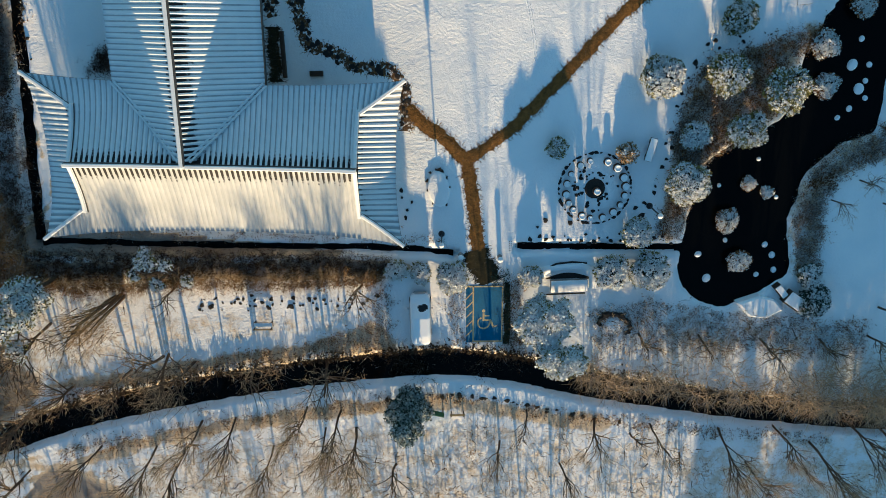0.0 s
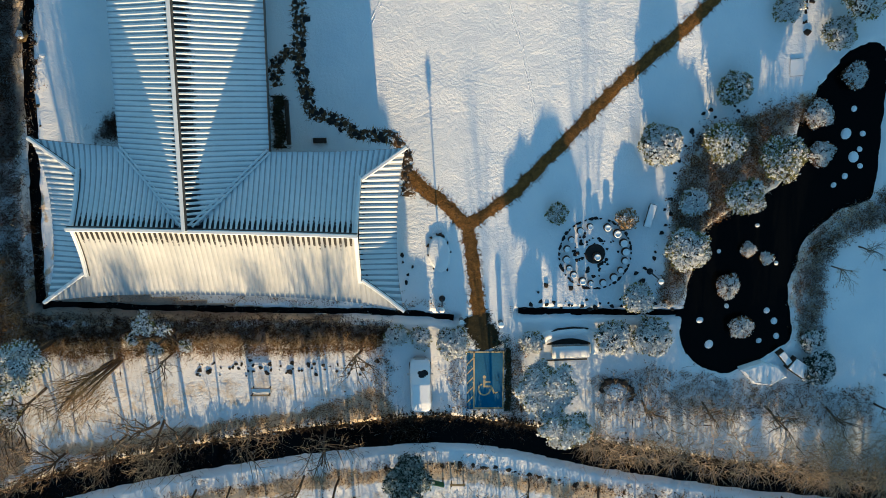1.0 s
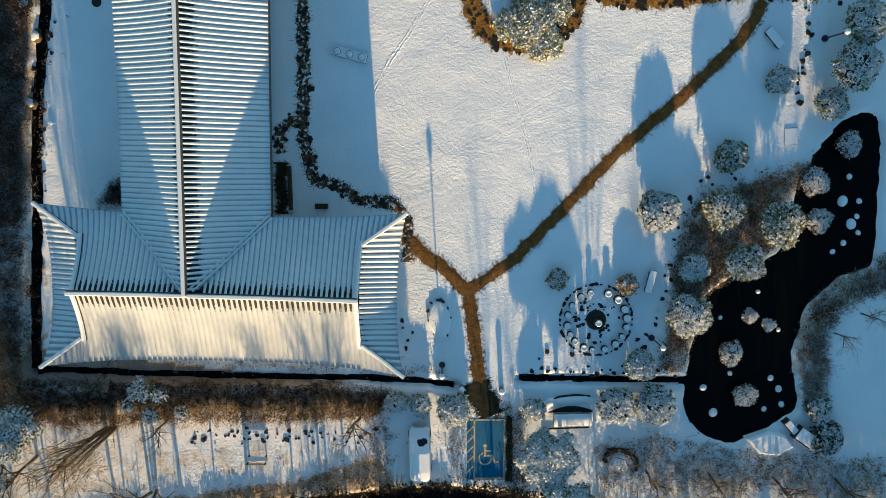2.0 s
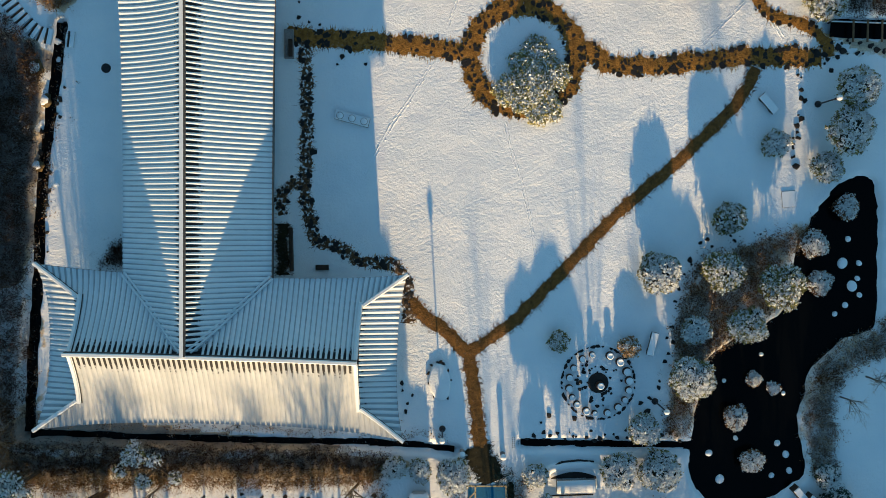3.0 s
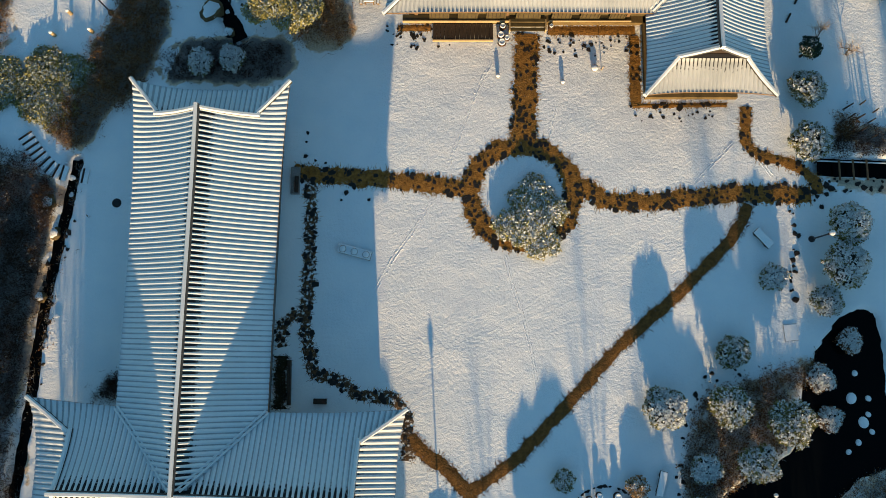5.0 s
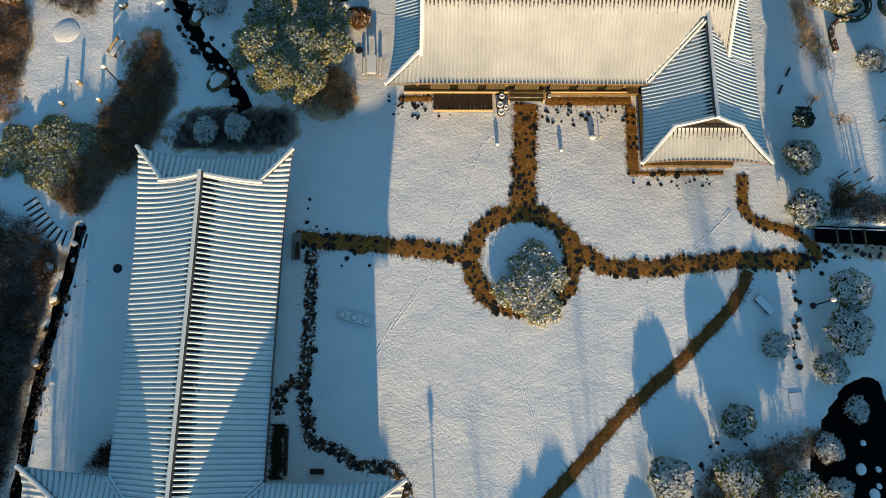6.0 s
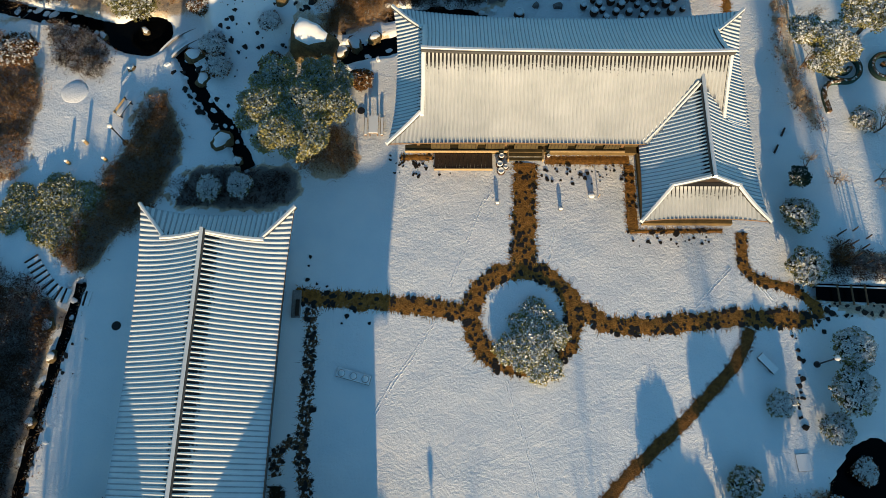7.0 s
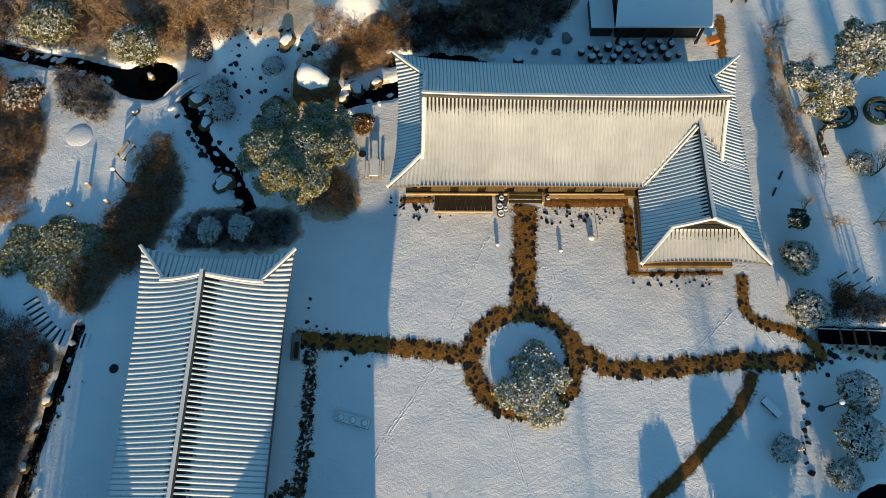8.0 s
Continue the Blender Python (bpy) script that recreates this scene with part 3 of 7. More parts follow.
def roof_parts(house, roof, others, bare=(0.1, 0.1), pitch=0.37, skins=(SNOW_ROOF, SNOW_ROOF, SNOW_ROOF)):
    """All of one roof as parts of its house. skins: the snow on the slopes at +y and -y and on the hipped ends."""
    bed, uvs = Build(), []
    xs = [roof.xa + i * pitch for i in range(int((roof.xb - roof.xa) / pitch) + 1)]
    stations = sorted(set(xs + [roof.xb] + [e for e in (roof.end_a, roof.end_b) if e != "open"]))
    for sign in (1, -1):
        runs = [[]]
        for x in stations:
            if x == roof.end_a:
                runs[-1].append(roof.column(x, sign, s0=1 - (x - roof.xa) * roof.hk / roof.W))
                runs.append([roof.column(x, sign, s0=0.0)])
            elif x == roof.end_b:
                runs[-1].append(roof.column(x, sign, s0=0.0))
                runs.append([roof.column(x, sign, s0=1 - (roof.xb - x) * roof.hk / roof.W)])
            else:
                runs[-1].append(roof.column(x, sign))
        for r in runs:
            if len(r) > 1:
                strip(bed, uvs, r, sign < 0, bare[0] if sign > 0 else bare[1])
    ends = [e for e, v in ((-1, roof.end_a), (1, roof.end_b)) if v != "open"]
    ys = [-roof.W + i * pitch for i in range(int(2 * roof.W / pitch) + 1)] + [roof.W]
    for e in ends:
        strip(bed, uvs, [roof.side_column(y, e) for y in ys], e > 0, 0.66)
    top = part("tile_bed", mesh("tile_bed", bed.V, bed.F, ROOF_BED, True, None, uvs), house, "grey clay tile roof slopes under snow")
    top.matrix_basis = roof.m
    # closed underside and fascia
    low = Build()
    V = [Vector(v) - Vector((0, 0, 0.2)) for v in bed.V]
    low.add(V, [tuple(reversed(f)) for f in bed.F])
    rim = []
    for sign in (1, -1):
        rim.append([roof.column(x, sign)[-1][0] for x in stations])
    for e in ends:
        rim.append([roof.side_column(y, e)[-1][0] for y in ys])
    for line in rim:
        n = len(line)
        low.add([p for p in line] + [p - Vector((0, 0, 0.2)) for p in line], [(i, i + 1, n + i + 1, n + i) for i in range(n - 1)])
    part("eave_soffit", low.done("eave_soffit", WOOD), house, "timber boards under the eaves").matrix_basis = roof.m
    # cover tile rows
    for sign in (1, -1):
        for x in xs:
            s0 = roof.smin(x)
            if s0 > 0.97:
                continue
            col = [(p, s) for p, s in roof.column(x, sign, 13) if not covered(roof, p, others)]
            if len(col) > 2:
                add_row(house, roof, rib_mesh(col, Vector((1, 0, 0)), pitch, bare[0] if sign > 0 else bare[1]), skins[0 if sign > 0 else 1])
    for e in ends:
        for y in ys[1:-1]:
            col = roof.side_column(y, e, 9)
            col = col[1:] if col[0][1] > abs(y) / roof.W + 0.01 else col
            if max(abs(y) / roof.W, 0) < 0.96:
                add_row(house, roof, rib_mesh(col, Vector((0, 1, 0)), pitch, 0.0), skins[2])
    # ridges
    a = roof.xa if roof.end_a == "open" else roof.end_a - 0.15
    b = roof.xb if roof.end_b == "open" else roof.end_b + 0.15
    n = 16
    line = []
    for i in range(n + 1):
        x = a + (b - a) * i / n
        u = 0.0
        if x < roof.mid and roof.end_a != "open" or x > roof.mid and roof.end_b != "open":
            u = abs(x - roof.mid) / (0.5 * (b - a))
        line.append((x, 0, roof.zr + 0.05 + 0.28 * u ** 3))
    part("main_ridge", Build().sweep(line, RIDGE_PROFILE, sides=(0, 1, 2, 3, 7, 8, 9)).done("main_ridge", [SNOW_ROOF, TILE]), house, "snow-capped ridge of stacked tiles").matrix_basis = roof.m
    for e in ends:
        xg = roof.end_b if e > 0 else roof.end_a
        xe = roof.xb if e > 0 else roof.xa
        sg = 1 - abs(xe - xg) * roof.hk / roof.W
        for sign in (1, -1):
            drop = [roof.point(xg, sign * roof.W * s, s) + Vector((0, 0, 0.05)) for s in np.linspace(0.03, sg + 0.06, 7)]
            part("gable_ridge", Build().sweep(drop, HIP_PROFILE, sides=(0, 1, 9)).done("gable_ridge", [SNOW_ROOF, TILE]), house, "snow-capped descending ridge").matrix_basis = roof.m
            if roof.low_corner == (e, sign):
                continue
            hip = [roof.point(xe - e * roof.W * (1 - s) / roof.hk, sign * roof.W * s, s) + Vector((0, 0, 0.03)) for s in np.linspace(sg + 0.02, 1.01, 8)]
            part("hip_ridge", Build().sweep(hip, HIP_PROFILE, sides=(0, 1, 9)).done("hip_ridge", [SNOW_ROOF, TILE]), house, "snow-capped corner ridge").matrix_basis = roof.m
        # gable wall
        g = Build()
        prof = [Vector((xg - e * 0.25, roof.W * s, roof.P(abs(s)) - 0.08)) for s in np.linspace(-sg, sg, 13)]
        base = [Vector((p.x, p.y, roof.P(sg) - 0.25)) for p in prof]
        nn = len(prof)
        F = [(i, i + 1, nn + i + 1, nn + i) for i in range(nn - 1)]
        g.add(prof + base, F if e < 0 else [tuple(reversed(f)) for f in F])
        part("gable_wall", g.done("gable_wall", WOOD_DARK), house, "boarded timber gable").matrix_basis = roof.m


def add_row(house, roof, b, skin):
    count = ROWS_LEFT.setdefault(house.name, [0])
    count[0] += 1
    if count[0] <= 300:
        part("cover_tile", b.done("cover_tile", skin, True), house).matrix_basis = roof.m
    else:
        rest = ROWS_LEFT.setdefault((house.name, skin.name), [Build(), house, skin])
        rest[0].add([roof.m @ Vector(v) for v in b.V], b.F)


def finish_rows():
    for rest in ROWS_LEFT.values():
        if len(rest) == 3:
            part("roof_tiling", rest[0].done("roof_tiling", rest[2], True), rest[1], "snow-covered rows of cover tiles", kind="stuff")


# the T-shaped hall
hall = thing("hall", (0, 0, 0), 0, "T-shaped traditional hall with snowy hip-and-gable tiled roof", "building")
BAR = Roof((-16.05, -9.72), -1.7, -12.55, 12.55, 5.35, 4.5, 7.0, -9.85, 9.85, 0.75, 0.6, hk=0.69)
STEM = Roof((-17.95, -9.6), 91.0 - 2.0 + 0.0, 0.0, 28.7, 5.35, 4.5, 7.3, "open", 26.4, 0.6, 0.5, hk=0.83)
roof_parts(hall, BAR, [STEM], (0.13, 0.17), skins=(SNOW_ROOF, SNOW_SUN_SIDE, SNOW_ROOF))
roof_parts(hall, STEM, [BAR], (0.08, 0.16))

# the L-shaped house in the north
house_n = thing("house", (0, 0, 0), 0, "L-shaped traditional timber house with snowy tiled roof", "building")
MAIN = Roof((9.85, 31.0), -0.5, -14.0, 14.0, 5.75, 4.5, 8.2, -11.75, 11.75, 0.6, 0.5, hk=0.95, low_corner=(1, -1))
WING = Roof((19.65, 31.0), -90.0, 0.0, 11.9, 4.5, 4.15, 6.9, "open", 9.6, 0.4, 0.4, hk=0.89)
roof_parts(house_n, MAIN, [WING], (0.05, 0.13), 0.30, (SNOW_ROOF, SNOW_SUN_SIDE, SNOW_ROOF))
roof_parts(house_n, WING, [MAIN], (0.06, 0.1), 0.30, (SNOW_ROOF, SNOW_ROOF, SNOW_SUN_SIDE))
finish_rows()


def walls(house, roof, inset, x0, x1, z0=0.45, z1=None, skin=None):
    """Plastered walls between posts, under the eaves of a roof."""
    z1 = z1 or roof.ze + 0.15
    w = roof.W - inset
    for name, box in (("wall", (x0, x1, w - 0.2, w)), ("wall", (x0, x1, -w, -w + 0.2)), ("wall", (x0, x0 + 0.2, -w + 0.2, w - 0.2)), ("wall", (x1 - 0.2, x1, -w + 0.2, w - 0.2))):
        part(name, Build().box(*box, z0, z1).done(name, skin or PLASTER), house, "plain weathered timber wall" if skin else "lime-plastered wall").matrix_basis = roof.m
    n = int((x1 - x0) / 2.4)
    post = Build().box(-0.13, 0.13, -0.13, 0.13, z0, z1, 0).done("post", WOOD)
    for i in range(n + 1):
        for s in (1, -1):
            part("post", post, house).matrix_basis = roof.m @ pose(x0 + (x1 - x0) * i / n, s * w, 0)


def valley(house, a, b):
    """The raised lines that border a valley between two roofs."""
    d = (Vector(b) - Vector(a)).normalized()
    side = d.cross(Vector((0, 0, 1))).normalized()
    for k in (-0.13, 0.13):
        pts = [Vector(a).lerp(Vector(b), i / 6) + side * k + Vector((0, 0, 0.12 - 0.25 * math.sin(math.pi * i / 6))) for i in range(7)]
        part("valley_line", Build().tube(pts, [0.08] * 7, 6).done("valley_line", SNOW_ROOF), house, "snow-covered valley line")


valley(hall, (-23.15, -4.1, 4.55), (-18.2, -9.3, 7.0))
valley(hall, (-12.5, -4.4, 4.55), (-17.6, -9.3, 7.0))
valley(house_n, (15.45, 25.4, 4.45), (19.4, 29.2, 7.0))

walls(hall, BAR, 1.5, -11.0, 11.0)
walls(hall, STEM, 1.5, 3.0, 27.2)
walls(house_n, MAIN, 1.7, -12.3, 12.3, skin=WOOD_OLIVE)
walls(house_n, WING, 1.4, 3.0, 10.4, skin=WOOD_OLIVE)
for hs, rf, ins, a, b in ((hall, BAR, 0.9, -11.6, 11.6), (hall, STEM, 0.9, 4.0, 27.8), (house_n, MAIN, 1.1, -12.9, 12.9), (house_n, WING, 0.8, 4.0, 11.0)):
    w = rf.W - ins
    part("podium", Build().box(a, b, -w, w, -0.3, 0.45, 0, 0.03).done("podium", STONE if hs is hall else CLAY_FLOOR), hs, "low podium of beaten earth and stone").matrix_basis = rf.m

# ---------------------------------------------------------------- plants
RNG = np.random.default_rng(7)


def at_crown(x, y, h):
    """Foot of a plant whose crown, at height h, stands over the plan point as the eye sees it."""
    return x * (1 - h / EYE_Z), y * (1 - h / EYE_Z)


def cards(C, size, rng, flat=0.0):
    """Small bent leaf quads at the centres C."""
    n = len(C)
    a = rng.normal(size=(n, 3))
    a[:, 2] *= 1 - flat
    a /= np.linalg.norm(a, axis=1)[:, None]
    b = np.cross(a, rng.normal(size=(n, 3)))
    b[:, 2] *= 1 - flat
    b /= np.linalg.norm(b, axis=1)[:, None] + 1e-9
    s = rng.uniform(size[0], size[1], n)[:, None]
    V = np.stack([C - a * s, C - b * s * 0.6 + 0.0 * a, C + a * s, C + b * s * 0.6], 1).reshape(-1, 3)
    F = np.arange(4 * n).reshape(-1, 4)
    return V, F


def blob(rng, lobes, k=0.8, n=10):
    """Inner bodies of a crown; their near-black colour holds its inner shade."""
    b = Build()
    for cx, cy, cz, rx, ry, rz in lobes:
        V, F = [], []
        m = n // 2 + 1
        for i in range(m + 1):
            th = math.pi * i / m
            for j in range(n):
                ph = 2 * math.pi * j / n
                q = k * rng.uniform(0.86, 1.08)
                V.append((cx + q * rx * math.sin(th) * math.cos(ph), cy + q * ry * math.sin(th) * math.sin(ph), cz + q * rz * math.cos(th)))
        for i in range(m):
            F += [(i * n + j, (i + 1) * n + j, (i + 1) * n + (j + 1) % n, i * n + (j + 1) % n) for j in range(n)]
        b.add(V, F)
    return b


def crown_mesh(name, rng, lobes, clumps, per, size, spread, snow, leaf, cap=None):
    """Leaves in clumps over the outside of some lobes; a share of the upper clumps carries snow."""
    lobes = np.array(lobes, float)
    area = lobes[:, 3] * lobes[:, 4]
    pick = rng.choice(len(lobes), clumps, p=area / area.sum())
    d = rng.normal(size=(clumps, 3))
    d /= np.linalg.norm(d, axis=1)[:, None]
    d[:, 2] = np.where(rng.random(clumps) < 0.75, abs(d[:, 2]), d[:, 2])
    q = rng.uniform(0.82, 1.06, clumps)[:, None]
    C = lobes[pick, :3] + d * lobes[pick, 3:] * q
    laden = rng.random(clumps) < snow * (0.45 + 0.75 * np.clip(d[:, 2], -0.3, 1))
    C2 = np.repeat(C, per, 0) + rng.normal(size=(clumps * per, 3)) * spread
    V, F = cards(C2, size, rng, 0.35)
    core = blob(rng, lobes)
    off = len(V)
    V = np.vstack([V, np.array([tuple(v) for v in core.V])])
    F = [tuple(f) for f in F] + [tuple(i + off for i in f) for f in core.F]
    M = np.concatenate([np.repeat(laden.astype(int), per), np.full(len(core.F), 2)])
    return mesh(name, V, F, [leaf, cap or LEAF_SNOW, LEAF_CORE_SHADE], False, M)


def snowy_shrub(x, y, r, h=None, snow=0.75, leaf=None, label="clipped evergreen shrub loaded with snow", lumpy=0.25, fine=1.0, name="shrub", ry=None):
    """A dense evergreen on a short stem: (x, y) is where its crown is seen on the ground plane."""
    rng = np.random.default_rng(int(abs(x * 131 + y * 977)) + 5)
    h = h or 1.25 * r
    r = 0.88 * r
    ry = ry or r
    cz = max(h - r * 0.8, r * 0.55)
    X, Y = at_crown(x, y, cz)
    lobes = [(0, 0, cz, r * 0.86, ry * 0.86, r * 0.72)]
    for k in range(6):
        a = 2 * math.pi * k / 6 + rng.uniform(-0.4, 0.4)
        lobes.append((r * 0.52 * math.cos(a), ry * 0.52 * math.sin(a), cz + rng.uniform(-0.15, 0.22) * r, r * rng.uniform(0.42, 0.42 + lumpy), r * rng.uniform(0.42, 0.42 + lumpy), r * 0.5))
    t = thing(name, (X, Y, height(X, Y) - 0.03), 0, label, "shrub" if name == "shrub" else "tree")
    n = int(640 * r * r * fine) + 260
    part("crown", crown_mesh("crown", rng, lobes, n, 7, (0.04, 0.10), 0.06, min(1.0, snow * 1.15), leaf or LEAF), t)
    part("trunk", Build().tube([(0, 0, -0.1), (0.03, 0.02, cz * 0.5), (0, 0, cz)], [0.11 + 0.03 * r, 0.09, 0.05], 6).done("trunk", BARK), t)
    return t


def pine(x, y, lobes, h, snow=0.5, label="spreading pine with snow on its needles", size=(0.05, 0.13), n=420, leaf=None, cap=None, flat=0.42):
    """lobes: (dx, dy, z, r) of the foliage pads, seen on the ground plane from the eye."""
    rng = np.random.default_rng(int(abs(x * 31 + y * 77)) + 11)
    fx, fy = at_crown(x, y, h * 0.7)
    L = []
    for dx, dy, z, r in lobes:
        px, py = at_crown(x + dx, y + dy, z)
        L.append((px - fx, py - fy, z, r * 0.72, r * 0.72, r * flat))
        for k in range(6):
            a = 2 * math.pi * k / 6 + rng.uniform(-0.5, 0.5)
            q = rng.uniform(0.55, 0.85) * r
            rr = r * rng.uniform(0.26, 0.42)
            L.append((px - fx + q * math.cos(a), py - fy + q * math.sin(a), z + rng.uniform(-0.7, 0.35) * r * flat, rr, rr, rr * 1.4 * flat))
    t = thing("pine_tree", (fx, fy, height(fx, fy) - 0.03), 0, label, "tree")
    area = sum(l[3] ** 2 for l in L)
    part("crown", crown_mesh("crown", rng, L, int(n * area) + 100, 6, size, 0.11, snow, leaf or LEAF, cap), t)
    b = Build()
    b.tube([(0, 0, -0.2), (0.1, 0.05, h * 0.4), (0.0, 0.1, h * 0.85)], [0.2, 0.15, 0.07], 7)
    part("trunk", b.done("trunk", BARK), t)
    for lx, ly, lz, r, *_ in L[::7]:
        part("limb", Build().tube([(0.05, 0.05, lz * 0.55), (lx * 0.5, ly * 0.5, lz * 0.82), (lx, ly, lz)], [0.1, 0.07, 0.04], 5).done("limb", BARK), t)
    return t


def bare_tree_mesh(seed, h, spread, twigs=1700, forks=(8, 4, 3), stout=1.0, low=0.3):
    """Trunk with limbs, and a haze of fine twigs."""
    rng = np.random.default_rng(seed)
    trunk, limbs, tips = Build(), Build(), []

    def grow(p, d, length, r, level):
        n = 4
        pts, rad = [p], [r]
        for i in range(n):
            d = (d + Vector(rng.normal(size=3)) * 0.13 + Vector((0, 0, 0.06))).normalized()
            p = p + d * (length / n)
            pts.append(p)
            rad.append(r * (1 - 0.55 * (i + 1) / n))
        (trunk if level == 0 else limbs).tube(pts, rad, 6 if level == 0 else 4, 1 if level > 2 else 0)
        if level >= 2:
            tips.extend((pts[i], d) for i in (1, 2, 3, 4))
        if level < 3:
            k = forks[level]
            for j in range(k):
                u = rng.uniform(0.35, 1.0) if level else rng.uniform(low, 1.0)
                i = min(n - 1, int(u * n))
                q = pts[i].lerp(pts[i + 1], u * n - i)
                side = Vector(rng.normal(size=3))
                nd = (d * (0.9 - 0.1 * level) + side.normalized() * spread).normalized()
                if nd.z < 0.1:
                    nd.z = 0.15
                grow(q, nd.normalized(), length * rng.uniform(0.42, 0.68), rad[i] * 0.6, level + 1)

    grow(Vector((0, 0, -0.2)), Vector((rng.normal() * 0.05, rng.normal() * 0.05, 1)).normalized(), h * 0.72, (0.05 + h * 0.013) * stout, 0)
    V, F = [], []
    for k in range(twigs):
        p, d = tips[rng.integers(len(tips))]
        e = (d + Vector(rng.normal(size=3)) * 0.55).normalized() * rng.uniform(0.3, 1.1)
        w = e.cross(Vector(rng.normal(size=3))).normalized() * 0.008
        o = len(V)
        V += [p - w, p + w, p + e]
        F.append((o, o + 1, o + 2))
    o = len(limbs.V)
    M = limbs.M + [1] * len(F)
    return trunk.done("trunk", BARK), mesh("crown", limbs.V + V, limbs.F + [tuple(i + o for i in f) for f in F], [BARK, TWIG_PALE], False, M)


TREE_KINDS = [bare_tree_mesh(21, 9.0, 0.5, 600), bare_tree_mesh(22, 8.0, 0.65, 380), bare_tree_mesh(23, 10.0, 0.36, 900), bare_tree_mesh(24, 6.0, 0.8, 380), bare_tree_mesh(25, 3.2, 0.8, 600), bare_tree_mesh(26, 8.4, 0.8, 200, (9, 5, 3), 0.95, 0.18), bare_tree_mesh(27, 7.8, 0.95, 200, (9, 5, 3), 0.95, 0.18),
              bare_tree_mesh(28, 10.5, 0.42, 1500, (12, 6, 4), 0.72, 0.2), bare_tree_mesh(29, 9.5, 0.5, 1500, (12, 6, 4), 0.72, 0.2)]


def on_hill(x, y):
    """Moves a plan point that was read on flat ground to where it lies on the slope."""
    for _ in range(6):
        k = 1 - float(hill(np.array([x * 1.0]), np.array([y * 1.0]))[0]) / EYE_Z
        k2 = 1 - float(hill(np.array([x * k]), np.array([y * k]))[0]) / EYE_Z
        break
    return x * k2, y * k2


def bare_tree(x, y, kind, scale=1.0, rz=0.0, label="leafless deciduous tree with frosted twigs", group="leafless trees by the stream"):
    t = thing("bare_tree", (x, y, height(x, y) if abs(x) < 48 and -47 < y < 55 else 0), rz, label, "tree", group)
    t.scale = (scale,) * 3
    a, b = TREE_KINDS[kind]
    part("trunk", a, t)
    part("crown", b, t, "leafless crown of fine frosted twigs")
    t.rotation_euler = Euler((radians(RNG.uniform(-4, 4)), radians(RNG.uniform(-4, 4)), radians(rz)))
    return t


def scatter(poly, n, rng):
    poly = np.array(poly, float)
    lo, hi = poly.min(0), poly.max(0)
    out = np.zeros((0, 2))
    while len(out) < n:
        p = rng.uniform(lo, hi, (n, 2))
        out = np.vstack([out, p[inside(poly, p[:, 0], p[:, 1])]])
    return out[:n]


def blades(B, E, w, rng):
    """Thin tapering twigs from B along E."""
    side = np.cross(E, rng.normal(size=E.shape))
    side *= (w / (np.linalg.norm(side, axis=1) + 1e-9))[:, None]
    return np.stack([B - side, B + side, B + E], 1).reshape(-1, 3)


def scrub(poly, density, h, frost, label, leaf=None, seed=1, name="scrub", size=(0.03, 0.085), twig=0.3):
    """A thicket of low stems, twigs and dry leaves over a patch of ground."""
    rng = np.random.default_rng(seed)
    P = np.array(poly, float)
    area = 0.5 * abs(np.dot(P[:, 0], np.roll(P[:, 1], 1)) - np.dot(P[:, 1], np.roll(P[:, 0], 1)))
    n = int(area * density)
    c = scatter(poly, n, rng) + rng.normal(size=(n, 2)) * np.where(rng.random(n) < 0.18, 0.5, 0.15)[:, None]
    c = c + 0.45 * np.column_stack([wobble(c[:, 0], c[:, 1], 1.1, 73), wobble(c[:, 0], c[:, 1], 1.1, 74)])
    c = c * (1 - hill(c[:, 0], c[:, 1]) / EYE_Z)[:, None]
    top = np.maximum(0.12, h * (0.6 + 0.55 * wobble(c[:, 0], c[:, 1], 1.3, seed + 3) + 0.2 * wobble(c[:, 0], c[:, 1], 4.0, seed + 5)))
    g = ground_height(c[:, 0], c[:, 1])
    z = g + top * np.sqrt(rng.uniform(0.05, 1, n))
    C = np.column_stack([c, z])
    per = 5
    C2 = np.repeat(C, per, 0) + rng.normal(size=(n * per, 3)) * (0.14, 0.14, 0.08)
    V, F = cards(C2, size, rng)
    laden = (rng.random(n) < frost * (0.45 + 0.75 * (z - g > 0.55 * top))) & (wobble(c[:, 0], c[:, 1], 0.7, seed + 9) > -0.5)
    M = (np.repeat(laden, per) & (rng.random(n * per) < 0.6)).astype(int)
    # twigs
    k = 3
    B = np.repeat(np.column_stack([c, g + 0.3 * top]), k, 0) + rng.normal(size=(n * k, 3)) * (0.1, 0.1, 0.02)
    E = rng.normal(size=(n * k, 3)) * (0.55, 0.55, 0.3) + (0, 0, 0.5)
    E *= (np.repeat(top, k) * rng.uniform(0.6, 1.1, n * k) + twig * 0.4)[:, None] / (np.linalg.norm(E, axis=1)[:, None] + 1e-9)
    TV = blades(B, E, 0.011, rng)
    TF = np.arange(3 * n * k).reshape(-1, 3) + len(V)
    TM = np.where(np.repeat(laden, k) & (rng.random(n * k) < 0.7), 1, 2)
    return part(name, mesh(name, np.vstack([V, TV]), [tuple(f) for f in F] + [tuple(f) for f in TF], [leaf or SCRUB, SCRUB_FROST, TWIG if leaf is None else leaf], False, np.concatenate([M, TM])), label=label, category="shrubs", kind="stuff")


